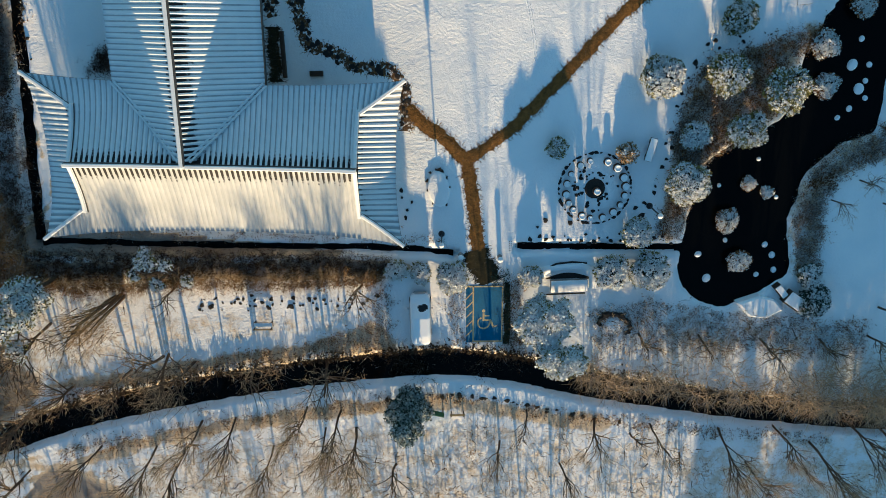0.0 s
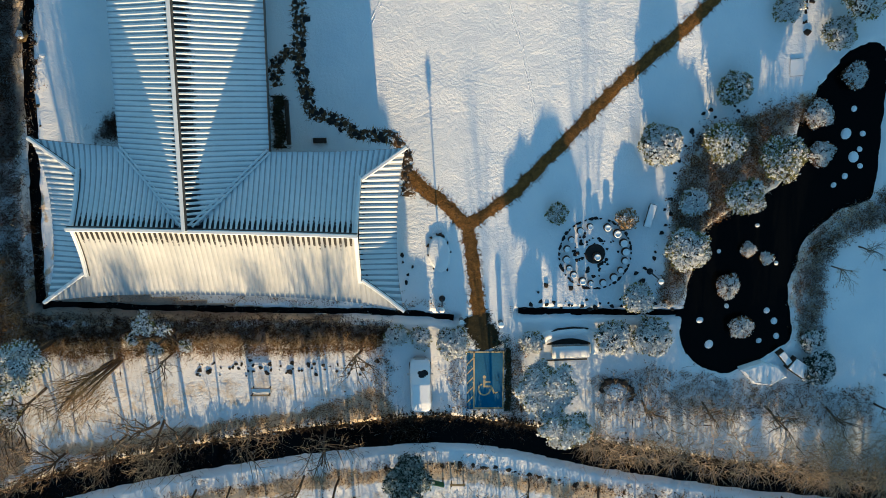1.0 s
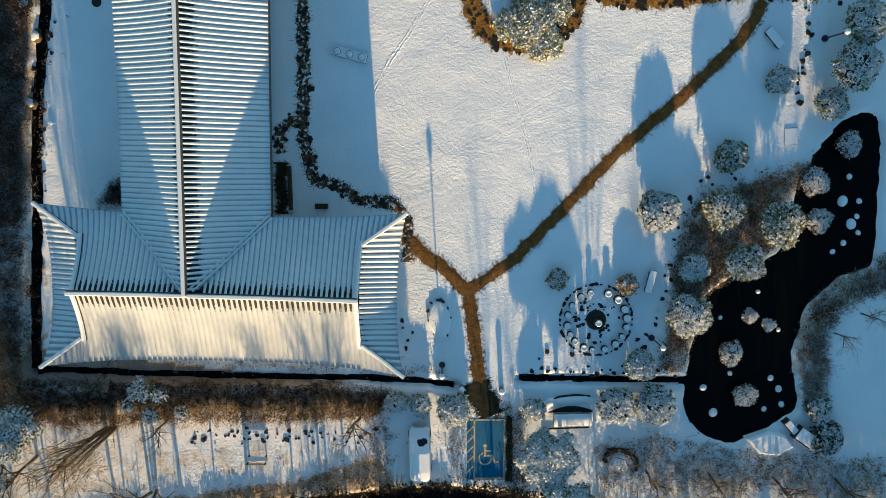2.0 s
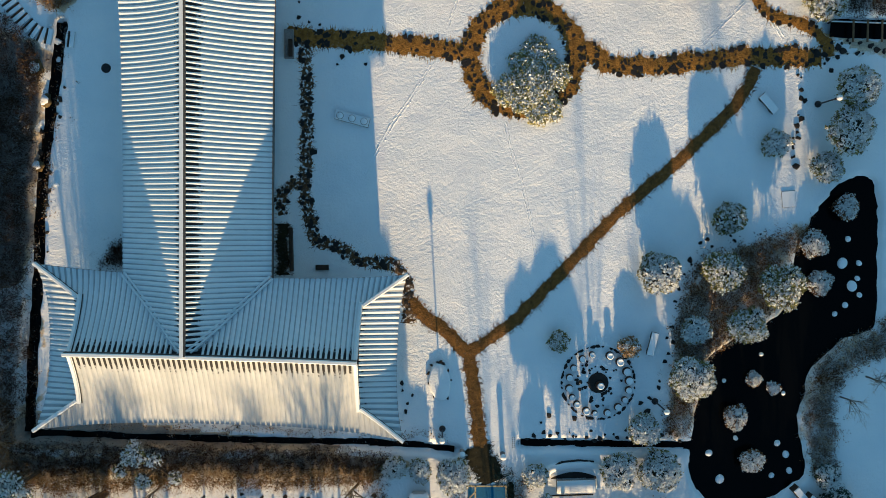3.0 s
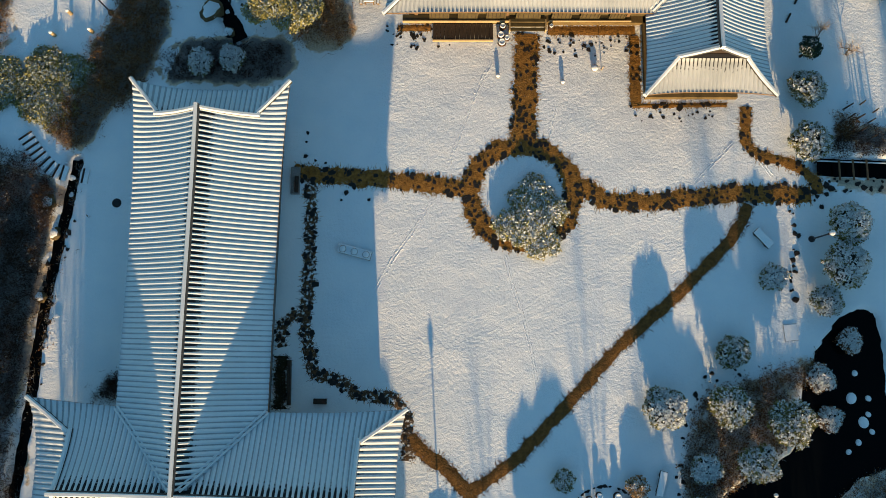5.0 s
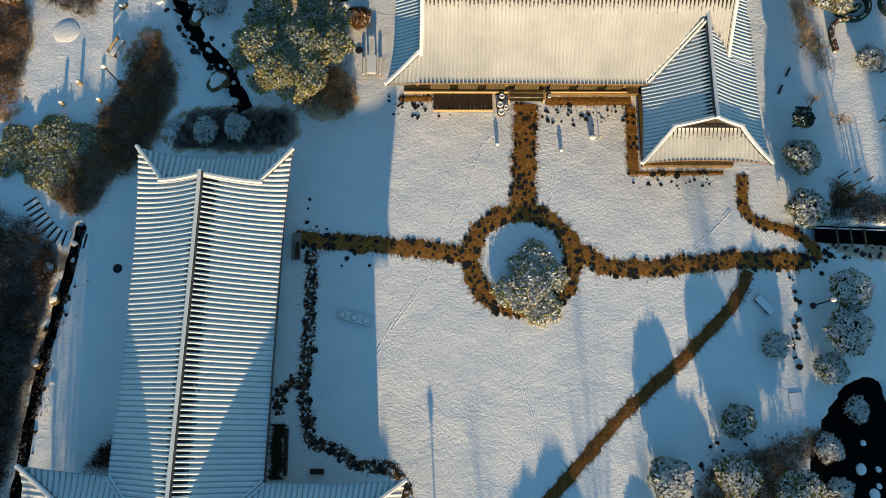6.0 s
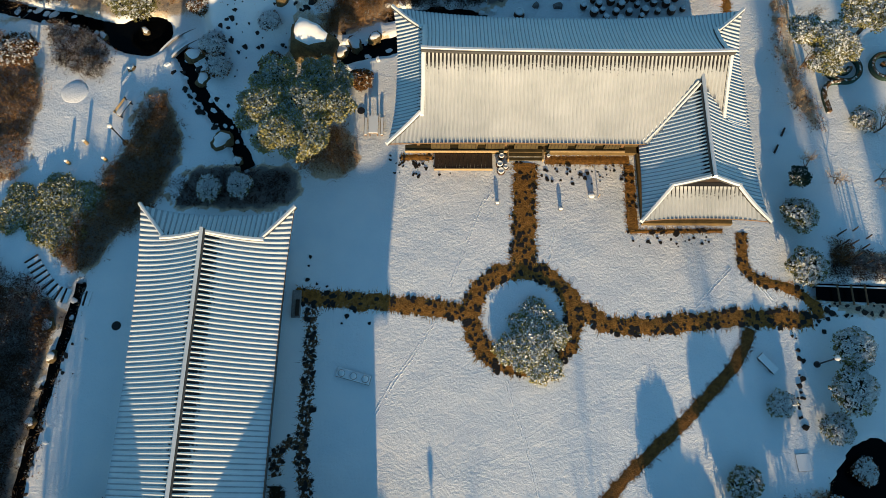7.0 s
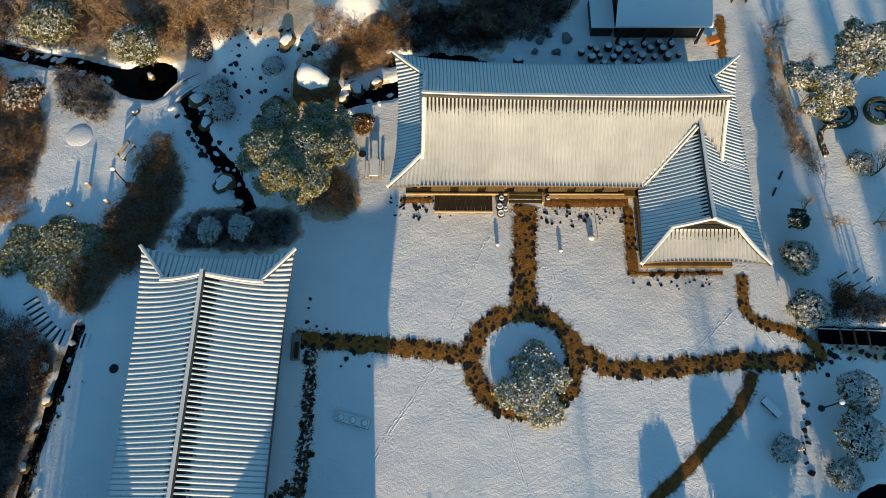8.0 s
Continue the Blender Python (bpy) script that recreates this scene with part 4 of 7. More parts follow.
def thicket(poly, density, h, length, label, seed, frost=0.15, name="thicket", twig=None):
    """A tangle of long pale bare shoots."""
    rng = np.random.default_rng(seed)
    P = np.array(poly, float)
    area = 0.5 * abs(np.dot(P[:, 0], np.roll(P[:, 1], 1)) - np.dot(P[:, 1], np.roll(P[:, 0], 1)))
    n = int(area * density)
    nc = max(4, int(area * 0.55))
    core = scatter(poly, nc, rng)
    core = core * (1 - hill(core[:, 0], core[:, 1]) / EYE_Z)[:, None]
    which = rng.integers(0, nc, n)
    out = rng.normal(size=(n, 2)) * 0.55
    c = core[which] + out
    z = ground_height(c[:, 0], c[:, 1]) + h * rng.uniform(0.2, 1.0, n)
    E = np.column_stack([out * 0.9 + rng.normal(size=(n, 2)) * 0.5, rng.uniform(-0.1, 0.6, n)])
    E *= (rng.uniform(0.5, 1.0, n) * length / (np.linalg.norm(E, axis=1) + 1e-9))[:, None]
    A = np.column_stack([c, z])
    fork = np.repeat(A + E * rng.uniform(0.25, 0.6, n)[:, None], 2, 0)
    turn = np.repeat(E, 2, 0) * 0.5 + rng.normal(size=(2 * n, 3)) * (0.28 * length, 0.28 * length, 0.12)
    V = np.vstack([blades(A, E, 0.021, rng), blades(fork, turn, 0.014, rng)])
    stems = np.column_stack([core, ground_height(core[:, 0], core[:, 1])])
    SE = rng.normal(size=(nc, 3)) * (0.4, 0.4, 0.1) + (0, 0, h)
    V = np.vstack([V, blades(stems, SE, 0.05, rng)])
    M = np.concatenate([(rng.random(3 * n) < frost).astype(int), np.full(nc, 2)])
    return part(name, mesh(name, V, np.arange(len(V)).reshape(-1, 3), [twig or TWIG, SCRUB_FROST, BARK], False, M), label=label, category="shrubs", kind="stuff")


# ---------------------------------------------------------------- paths
def path(name, pts, w, label, tufts=26, wear=0.22, frost=0.1, seed=3, mat=None, frost_west=-99.0, blades_of=None):
    """A trodden strip of brown grass with ragged edges and standing tufts."""
    rng = np.random.default_rng(seed)
    L = spline(pts, 0.09)
    d = np.gradient(L, axis=0)
    nrm = np.stack([-d[:, 1], d[:, 0]], 1) / (np.linalg.norm(d, axis=1)[:, None] + 1e-9)
    k = 9
    n = len(L)
    left = w / 2 * (1 + wear * (1.5 * wobble(L[:, 0], L[:, 1], 2.6, seed) + 0.8 * wobble(L[:, 0], L[:, 1], 9.0, seed + 7) + 0.35 * rng.normal(size=n)))
    right = w / 2 * (1 + wear * (1.5 * wobble(L[:, 0], L[:, 1], 2.9, seed + 1) + 0.8 * wobble(L[:, 0], L[:, 1], 9.0, seed + 8) + 0.35 * rng.normal(size=n)))
    V = []
    for j in range(k):
        u = j / (k - 1)
        q = L + nrm * (left * (1 - u) - right * u)[:, None]
        z = ground_height(q[:, 0], q[:, 1]) + 0.035 * np.sin(np.pi * u) + 0.004
        V.append(np.column_stack([q, z]))
    V = np.stack(V, 1).reshape(-1, 3)
    ids = np.arange(n * k).reshape(n, k)
    F = np.stack([ids[:-1, :-1], ids[1:, :-1], ids[1:, 1:], ids[:-1, 1:]], -1).reshape(-1, 4)
    ob = part(name, mesh(name, V, F, mat or STRAW, True), label=label, category="path", kind="structure")
    # tufts
    m = int(n * 0.09 * (w + 0.6) * tufts * 4)
    i = rng.integers(0, n, m)
    u = rng.uniform(-1.12, 1.12, m)
    q = L[i] + nrm[i] * (np.where(u > 0, left[i], right[i]) * u)[:, None] + rng.normal(size=(m, 2)) * 0.05
    z = ground_height(q[:, 0], q[:, 1])
    B = np.column_stack([q, z])
    e = np.column_stack([rng.normal(size=(m, 2)) * 0.1 + nrm[i] * (np.sign(u) * np.clip(abs(u) - 0.75, 0, 1) * 0.7)[:, None], rng.uniform(0.015, 0.06, m)])
    wv = np.column_stack([-e[:, 1], e[:, 0], np.zeros(m)])
    wv *= (0.026 / (np.linalg.norm(wv, axis=1) + 1e-6))[:, None]
    TV = np.stack([B - wv, B + wv, B + e], 1).reshape(-1, 3)
    M = (rng.random(m) < np.where(q[:, 0] < frost_west, 0.5, frost)).astype(int)
    part("dry_grass", mesh("dry_grass", TV, np.arange(3 * m).reshape(-1, 3), [blades_of or STRAW_TUFT, SCRUB_FROST], False, M), label="dry brown grass along the path", category="grass", kind="stuff")
    return L, nrm, left, ob


def slab_meshes(mat, count, seed, r=(0.12, 0.24), h=0.1):
    """Some flat, uneven stones to share."""
    out = []
    rng = np.random.default_rng(seed)
    for c in range(count):
        n = 7
        rr = rng.uniform(*r) * rng.uniform(0.55, 1.25, n)
        st = rng.uniform(0.8, 1.35)
        ring = [(rr[i] * math.cos(2 * math.pi * i / n) * st, rr[i] * math.sin(2 * math.pi * i / n)) for i in range(n)]
        V = [(x * 1.05, y * 1.05, -0.1) for x, y in ring] + [(x, y, h * 0.7) for x, y in ring] + [(x * 0.7, y * 0.7, h) for x, y in ring]
        F = [(k * n + i, k * n + (i + 1) % n, (k + 1) * n + (i + 1) % n, (k + 1) * n + i) for k in (0, 1) for i in range(n)] + [tuple(2 * n + i for i in range(n))]
        out.append(mesh("stepping_stone", V, F, mat))
    return out


DARK_SLABS = slab_meshes(STONE_DARK, 6, 41)
ROCKS = slab_meshes(STONE, 5, 42, (0.2, 0.4), 0.3)
CAP_ROCKS = slab_meshes(SNOW_SOFT, 5, 43, (0.16, 0.3), 0.22)
DOME = Build().lathe([(0.25, -0.4), (0.26, 0.05), (0.24, 0.12), (0.16, 0.17), (0.06, 0.19)], 12).done("pond_stone", SNOW_SOFT, True)
SMALL_DARK = slab_meshes(STONE_DARK, 6, 44, (0.06, 0.15), 0.07)


def stones_along(L, nrm, left, owner, step, seed, share=0.85):
    """Dark wet stones strewn unevenly through the grass of a path, as its parts."""
    rng = np.random.default_rng(seed)
    many = int(min(290, len(L) * 0.09 / step * 6.5 * share))
    for _ in range(many):
        i = int(rng.integers(0, len(L)))
        if wobble(L[i, 0], L[i, 1], 1.4, seed + 2) < -0.45 and rng.random() < 0.7:
            continue
        u = rng.choice((-1, 1)) * (1.0 - 0.95 * rng.random() ** 1.4)
        p = L[i] + nrm[i] * left[i] * u
        ob = part("stepping_stone", DARK_SLABS[rng.integers(6)], owner, "", (p[0], p[1], height(p[0], p[1]) + 0.03), rng.uniform(0, 360))
        k = min(1.35, 0.3 + 0.36 * rng.gamma(1.6, 0.75))
        ob.scale = (k, k * rng.uniform(0.6, 1.0), 0.28)


RING = [(6.0 + 3.95 * math.cos(a) * 1.04, 12.25 + 3.95 * math.sin(a)) for a in [math.radians(90 - 30 * k) for k in range(13)]]
P1 = path("path_ring", RING, 1.45, "ring-shaped trodden path of brown grass and stones", seed=11)
P2 = path("path_west", [(-12.2, 13.9), (-10, 13.7), (-8.3, 13.6), (-3.9, 13.2), (-0.8, 12.9), (1.9, 12.5)], 1.35, "trodden brown grass path towards the hall", seed=12, frost_west=-4.6)
P3 = path("path_east", [(10.4, 13.0), (11.6, 12.3), (13.2, 11.6), (17.2, 11.6), (22.0, 12.2), (28.9, 12.2)], 1.4, "trodden brown grass path with stepping stones", seed=13)
P4 = path("path_north", [(6.1, 16.4), (6.3, 18.5), (6.4, 21.5), (6.6, 25.6)], 1.9, "brown grass path with stepping stones to the house door", seed=14, wear=0.15)
path("path_diagonal", [(23.9, 11.4), (23.45, 10.3), (22.1, 8.3), (18.2, 4.4), (13.4, 0.2), (8.7, -4.8), (5.05, -8.45), (1.7, -10.8)], 0.88, "straight brown path across the snowy lawn", seed=15, wear=0.2, mat=STRAW_DARK, blades_of=SCRUB)
path("path_south", [(-2.9, -6.6), (-1.9, -7.7), (-0.4, -8.7), (1.3, -10.3), (1.9, -11.4), (2.3, -14.2), (2.75, -18.3)], 1.05, "brown path curving from the hall to the gate", seed=16, wear=0.2, mat=STRAW_DARK, blades_of=SCRUB)
P7 = path("path_hall", [(-10.8, 13.4), (-10.7, 10), (-10.75, 6.1), (-10.9, 1.7), (-10.3, -1.2), (-9.9, -2.2), (-8.9, -2.1), (-7.6, -2.9), (-6.6, -3.5), (-5.4, -3.7), (-4.1, -3.7), (-3.1, -4.9), (-2.9, -6.6), (-3.0, -8.4)], 0.9, "frosted brown grass strip along the hall", seed=17, frost=0.6, wear=0.3, tufts=14, mat=FLECKED)
P8 = path("path_corner", [(24.15, 19.4), (24.0, 17.6), (24.1, 16.2), (25.2, 15.3), (27.4, 14.7), (29.2, 13.4), (29.4, 12.2)], 0.85, "trodden brown path round the wing of the house", seed=18)
path("path_back", [(25.8, 45.5), (25.6, 43.4), (25.4, 39.8)], 0.8, "short brown grass strip behind the house", seed=19, wear=0.3)
path("path_gate", [(2.5, -18.2), (2.8, -19.2), (3.5, -20.3), (3.8, -21.0)], 2.0, "dark trampled strip at the gate", tufts=46, seed=20, wear=0.2, frost=0.05, mat=MOSS_SHADE, blades_of=MOSS_SHADE)
path("strip_bay", [(5.15, -21.0), (5.2, -23.0), (5.25, -24.8), (5.15, -26.6)], 0.5, "dark mossy gap beside the painted parking bay", tufts=30, seed=26, wear=0.3, frost=0.1, mat=MOSS_SHADE, blades_of=MOSS_SHADE)
# dark strip laid down for the shade under the hall eaves
path("strip_corner", [(-12.7, -0.6), (-12.7, -2.6), (-12.7, -4.6)], 0.95, "dark strip for the shade below the hall eaves", tufts=40, seed=27, wear=0.35, frost=0.45, mat=MOSS_SHADE, blades_of=SCRUB)
P15 = path("path_corner", [(-11.2, 2.6), (-12.0, 2.5), (-12.65, 1.8), (-12.8, 0.9), (-12.6, 0.1)], 0.75, "frosted brown grass strip along the hall", tufts=14, seed=28, wear=0.3, frost=0.5, mat=FLECKED)
path("strip_front", [(8.3, 25.9), (11.5, 25.85), (15.4, 25.85)], 0.75, "bare brown earth below the eaves", seed=21, wear=0.12, frost=0.05)
P12 = path("strip_wing", [(15.35, 25.4), (15.3, 22.5), (15.25, 19.4)], 0.85, "bare brown earth below the eaves", seed=22, wear=0.14, frost=0.05)
P13 = path("strip_end", [(15.0, 19.45), (19.0, 19.5), (22.6, 19.55)], 0.34, "bare brown earth below the eaves", seed=23, wear=0.14, frost=0.05)
path("strip_west", [(-4.0, 26.05), (-1.3, 26.05)], 0.55, "bare brown earth below the eaves", seed=24, wear=0.14, frost=0.05)
for P, st, sd, sh in ((P12, 0.7, 37, 0.3), (P13, 0.7, 38, 0.3), (P1, 0.45, 31, 0.7), (P2, 0.55, 32, 0.6), (P3, 0.45, 33, 0.75), (P4, 0.45, 34, 0.7), (P7, 0.6, 35, 0.5), (P15, 0.6, 39, 0.5), (P8, 0.8, 36, 0.35)):
    stones_along(*P, st, sd, sh)

# ---------------------------------------------------------------- shrubs and evergreens
for x, y, r, h, sn in ((16.8, -4.4, 1.75, 2.2, 0.8), (22.0, -0.2, 1.4, 1.9, 0.55), (21.6, -4.3, 1.75, 2.8, 0.55), (26.2, -5.5, 1.8, 3.4, 0.5), (23.6, -8.6, 1.6, 2.6, 0.6),
                       (19.6, -8.9, 1.25, 1.5, 0.85), (19.4, -12.8, 1.85, 2.6, 0.75), (15.6, -16.7, 1.4, 2.0, 0.8), (8.9, -9.8, 0.9, 1.1, 0.5), (25.5, 5.6, 1.15, 1.4, 0.8),
                       (31.4, 6.6, 1.9, 3.2, 0.72), (31.9, 9.9, 1.8, 3.2, 0.72), (29.6, 3.7, 1.3, 1.9, 0.75), (29.15, 16.5, 1.75, 2.4, 0.55), (29.2, 21.0, 1.6, 2.2, 0.6),
                       (-4.1, -19.9, 1.0, 1.2, 1.0), (-2.0, -20.1, 1.0, 1.2, 1.0), (0.6, -20.5, 1.5, 1.7, 0.9), (7.1, -20.5, 1.05, 1.3, 1.0), (13.7, -20.1, 1.6, 2.0, 1.0), (16.9, -20.1, 1.7, 2.2, 0.95),
                       (-20.1, 23.1, 1.15, 1.7, 0.95), (-17.6, 23.4, 1.15, 1.7, 0.95)):
    snowy_shrub(x, y, r, h, sn)
snowy_shrub(14.4, -10.3, 0.9, 1.1, 0.35, TWIG, "small twiggy shrub with frost on its tips")
for x, y, r in ((28.8, -2.1, 1.15), (29.4, -5.2, 1.0), (23.0, -15.9, 1.05), (24.4, -12.9, 0.6), (25.9, -13.6, 0.5), (24.3, -19.4, 1.0), (31.3, 0.7, 1.05)):
    t = snowy_shrub(x, y, r, 0.9 * r, 0.75, SCRUB, "frosted plants on a small stone island in the pond", 0.3)
    t["category"] = "plant"
    t.location.z = -0.45
pine(6.2, 10.4, [(0.8, 2.1, 0.3, 1.15), (-0.2, 1.2, 0.32, 1.0), (1.5, 1.2, 0.32, 1.0), (0.4, 0.0, 0.55, 1.5), (2.1, 0.4, 0.4, 1.05), (-1.2, -0.8, 0.45, 1.2), (0.1, -1.2, 0.5, 1.25), (1.5, -2.0, 0.35, 1.15), (0.9, -2.6, 0.35, 0.85)], 0.8, 0.65, "low spreading dwarf pine with snow on its needles", cap=LEAF_SNOW, leaf=LEAF_SUNLIT, n=640, flat=0.17)
pine(8.4, -25.0, [(-0.9, 0.5, 2.7, 1.5), (0.9, 0.7, 3.0, 1.5), (0.2, -0.9, 2.8, 1.5), (-0.6, 1.6, 2.3, 1.0)], 3.6, 1.0, "evergreen tree thickly covered with snow", n=620, flat=0.34)
pine(9.9, -28.4, [(-0.6, 0.2, 3.2, 1.25), (0.9, 0.0, 3.4, 1.3), (0.1, -0.5, 2.8, 1.1)], 4.2, 0.95, "evergreen tree thickly covered with snow", n=620, flat=0.34)
pine(-3.0, -33.6, [(-0.2, 1.6, 1.6, 1.3), (-0.7, 0.4, 2.8, 1.5), (-0.4, -0.8, 4.0, 1.3), (-0.8, -1.9, 5.0, 1.0), (0.9, 0.4, 2.2, 0.9)], 5.6, 0.8, "dark conifer with frosted sprays", leaf=LEAF_DARK, cap=LEAF_FROST)
# a pine, flattened so its shadow stays short; sunlight is in its leaf colour
pine(-33.1, 21.0, [(-2.6, 0.3, 0.2, 2.0), (0.2, 1.6, 0.3, 1.8), (2.6, 1.2, 0.3, 1.5), (-0.4, -0.8, 0.12, 2.0), (1.2, -1.6, 0.08, 1.7), (1.4, -2.9, 0.02, 1.2)], 0.4, 0.55, leaf=LEAF_SUNLIT, n=420, label="flattened pine with sunlight in its yellow-green, lightly snowed", cap=LEAF_FROST, flat=0.1)
pine(-13.1, 30.7, [(-2.2, 3.2, 3.6, 1.9), (1.6, 3.2, 2.7, 2.0), (-3.2, 0.4, 4.3, 2.0), (0.2, 0.6, 3.6, 2.4), (3.2, 0.6, 2.7, 1.9), (-1.6, -2.2, 4.3, 2.0), (1.2, -2.4, 3.6, 1.8), (3.4, 3.0, 2.4, 1.3), (0.4, -3.6, 3.6, 1.3)], 5.0, 0.5, leaf=LEAF_SUNLIT, flat=0.24, n=340, label= "large spreading pine with frost on its needles", cap=LEAF_FROST)
pine(33.9, 37.6, [(-1.4, 1.2, 4.0, 1.5), (0.7, 0.4, 4.6, 1.7), (0.0, -1.6, 3.8, 1.4), (1.9, -0.6, 3.8, 1.2)], 5.4, 0.65, "evergreen tree thickly covered with snow")
pine(39.9, 41.6, [(-1.4, 1.2, 5.0, 1.8), (0.9, 1.4, 5.4, 1.8), (-0.4, -0.9, 4.8, 1.6), (-2.6, -1.2, 4.4, 1.3)], 6.2, 0.6, "evergreen tree thickly covered with snow")

pine(-23.4, -20.4, [(-1.3, 1.6, 3.4, 0.9), (0.2, 1.0, 3.8, 0.55), (-0.6, -0.6, 3.0, 0.6), (2.0, -0.4, 2.6, 0.5), (-2.4, 0.2, 2.6, 0.45)], 4.2, 0.95, "crooked tree with sparse frosted leaves", n=130)
pine(-37.4, -24.6, [(0.4, 1.4, 5.4, 1.0), (-0.6, -0.4, 7.4, 1.2), (0.6, -2.4, 5.2, 0.9), (-1.8, 1.6, 6.0, 1.1), (1.6, 0.2, 6.4, 0.7)], 8.2, 1.0, "tall evergreen with frosted leaves", n=200)
pine(-35.0, -22.0, [(0.2, 0.8, 4.6, 1.1), (-0.5, -0.6, 5.6, 1.2), (0.9, -0.4, 5.0, 1.0), (-1.2, 0.6, 4.2, 0.7)], 6.4, 1.0, "evergreen with frosted leaves", n=200)

# ---------------------------------------------------------------- leafless trees
# the three below y -47 are unseen, added to soften a shade edge
K = [(24.2, -35.0), (29.1, -34.9), (35.5, -34.6), (18.1, -34.5), (13.2, -34.1), (7.1, -33.0), (-30.9, -36.4), (-21.6, -33.9), (-18.6, -33.6), (-37.8, -38.9), (4.8, -36.1), (16.4, -35.5),
     (-9.2, -32.9), (-10.7, -34.7), (-8.0, -34.7), (-12.2, -32.6), (-26.0, -36.5), (-23.5, -37.0), (32.5, -36.5), (38.5, -35.0), (21.0, -37.5), (19.6, -48.0), (21.6, -50.0), (22.8, -47.5), (-15.5, -36.5), (-4.5, -38.5), (10.2, -38.5), (27.0, -38.5)]
for i, (x, y) in enumerate(K):
    bare_tree(x, y, (0, 2, 1)[i % 3] if -6 < x < 23 else (7, 8)[i % 2], RNG.uniform(0.7, 0.95) * (0.72 if -6 < x < 23 else 1.0), RNG.uniform(0, 360))
K2 = [(-24.2, -27.6), (-6.9, -21.2), (-27.5, -22.0), (16.4, -25.7), (21.5, -25.9), (26.8, -26.3), (31.9, -26.4), (35.9, -26.1), (36.4, -23.5), (-22.5, -21.3), (-38.5, -29.0)]
# trees added out of view, only to dapple the southern ground with shade
K_UNSEEN = [(-44, -49), (-38, -51), (-33, -48), (-28, -52), (-22, -49), (-17, -51), (-11, -48), (-6, -52), (-1, -49), (5, -51), (10, -48), (15, -51), (-35, -45), (-25, -44.5), (-13, -44), (-3, -44.5), (7, -44)]
for i, (x, y) in enumerate(K_UNSEEN):
    bare_tree(x, y, (1, 3)[i % 2], RNG.uniform(0.5, 0.7), RNG.uniform(0, 360))
# the first three are added to throw shade on the western scrub
K4 = [(-35.6, -26.6), (-33.4, -24.4), (-37.6, -28.4), (-27.1, -28.8), (-32.5, -30.4), (-21.6, -28.1), (-16.2, -28.1), (-10.4, -28.4), (-38.7, -34.6), (-36.3, -32.4), (-38.7, -39.9), (-23.8, -27.4)]
for i, (x, y) in enumerate(K4):
    bare_tree(x, y, (5, 6)[i % 2], RNG.uniform(0.8, 1.0), RNG.uniform(0, 360), "wide leafless tree with pale frosted branches over the stream")
for i, (x, y) in enumerate(K2):
    bare_tree(x, y, 3 if x > 10 else (1, 3, 0, 3)[i % 4], RNG.uniform(0.75, 1.0), RNG.uniform(0, 360))
for x, y, k, s in ((33.0, -12.6, 3, 0.55), (31.0, -14.2, 3, 0.5), (35.2, -14.5, 3, 0.55), (30.1, 30.8, 4, 0.8), (31.3, 34.8, 4, 1.0), (32.5, 23.8, 4, 0.7), (36.6, 28.6, 4, 1.0), (30.6, 43.4, 4, 1.0), (31.5, 39.0, 4, 0.9),
                   (4.6, 42.7, 5, 0.55), (1.9, 44.0, 6, 0.55), (8.9, 45.3, 6, 0.5), (6.7, 42.6, 5, 0.45), (9.3, 45.6, 3, 0.7), (11.5, 46.2, 3, 0.6), (-1.6, 44.4, 3, 0.6), (-18.5, 47.0, 3, 0.9), (-21.5, 46.5, 0, 0.7), (-25.5, 48.0, 3, 1.0), (7.5, 46.2, 3, 0.8), (36.0, 24.0, 4, 0.8), (29.9, 25.2, 4, 0.6)):
    bare_tree(x, y, k, s, RNG.uniform(0, 360), "small leafless garden tree with frosted twigs", "leafless garden trees")
for i in range(16):
    x, y = on_hill(-42 + 1.75 * i + RNG.uniform(-0.8, 0.8), RNG.uniform(43.0, 49.0))
    bare_tree(x, y, (3, 1, 0)[i % 3], RNG.uniform(0.5, 0.8), RNG.uniform(0, 360), "leafless woodland tree lit golden by the sun", "leafless trees at the northern wood edge")

# a clump of slender stems from one root
rng = np.random.default_rng(91)
t = thing("bare_tree", (-27.0, -22.0, 0), 0, "leafless tree with a sheaf of slender pale stems", "tree")
for k in range(26):
    a, lean = rng.uniform(0, 6.28), rng.uniform(0.02, 0.2)
    h = rng.uniform(5.5, 9.0)
    part("stem", Build().tube([(0.25 * math.cos(a), 0.25 * math.sin(a), -0.2), (lean * h * 0.45 * math.cos(a), lean * h * 0.45 * math.sin(a), h * 0.5), (lean * h * math.cos(a + 0.2), lean * h * math.sin(a + 0.2), h)], [0.055, 0.035, 0.012], 5).done("stem", BARK if k % 3 else TWIG), t)
tip = rng.uniform(0, 1, (900, 1))
ang, rad = rng.uniform(0, 6.28, 900), rng.uniform(0.2, 1.5, 900)
root = np.column_stack([rad * np.cos(ang), rad * np.sin(ang), 3.5 + 4.5 * tip[:, 0]])
part("crown", mesh("crown", blades(root, rng.normal(size=(900, 3)) * (0.25, 0.25, 0.1) + (0, 0, 0.7), 0.016, rng), np.arange(2700).reshape(-1, 3), [TWIG]), t, "fine upright twigs")

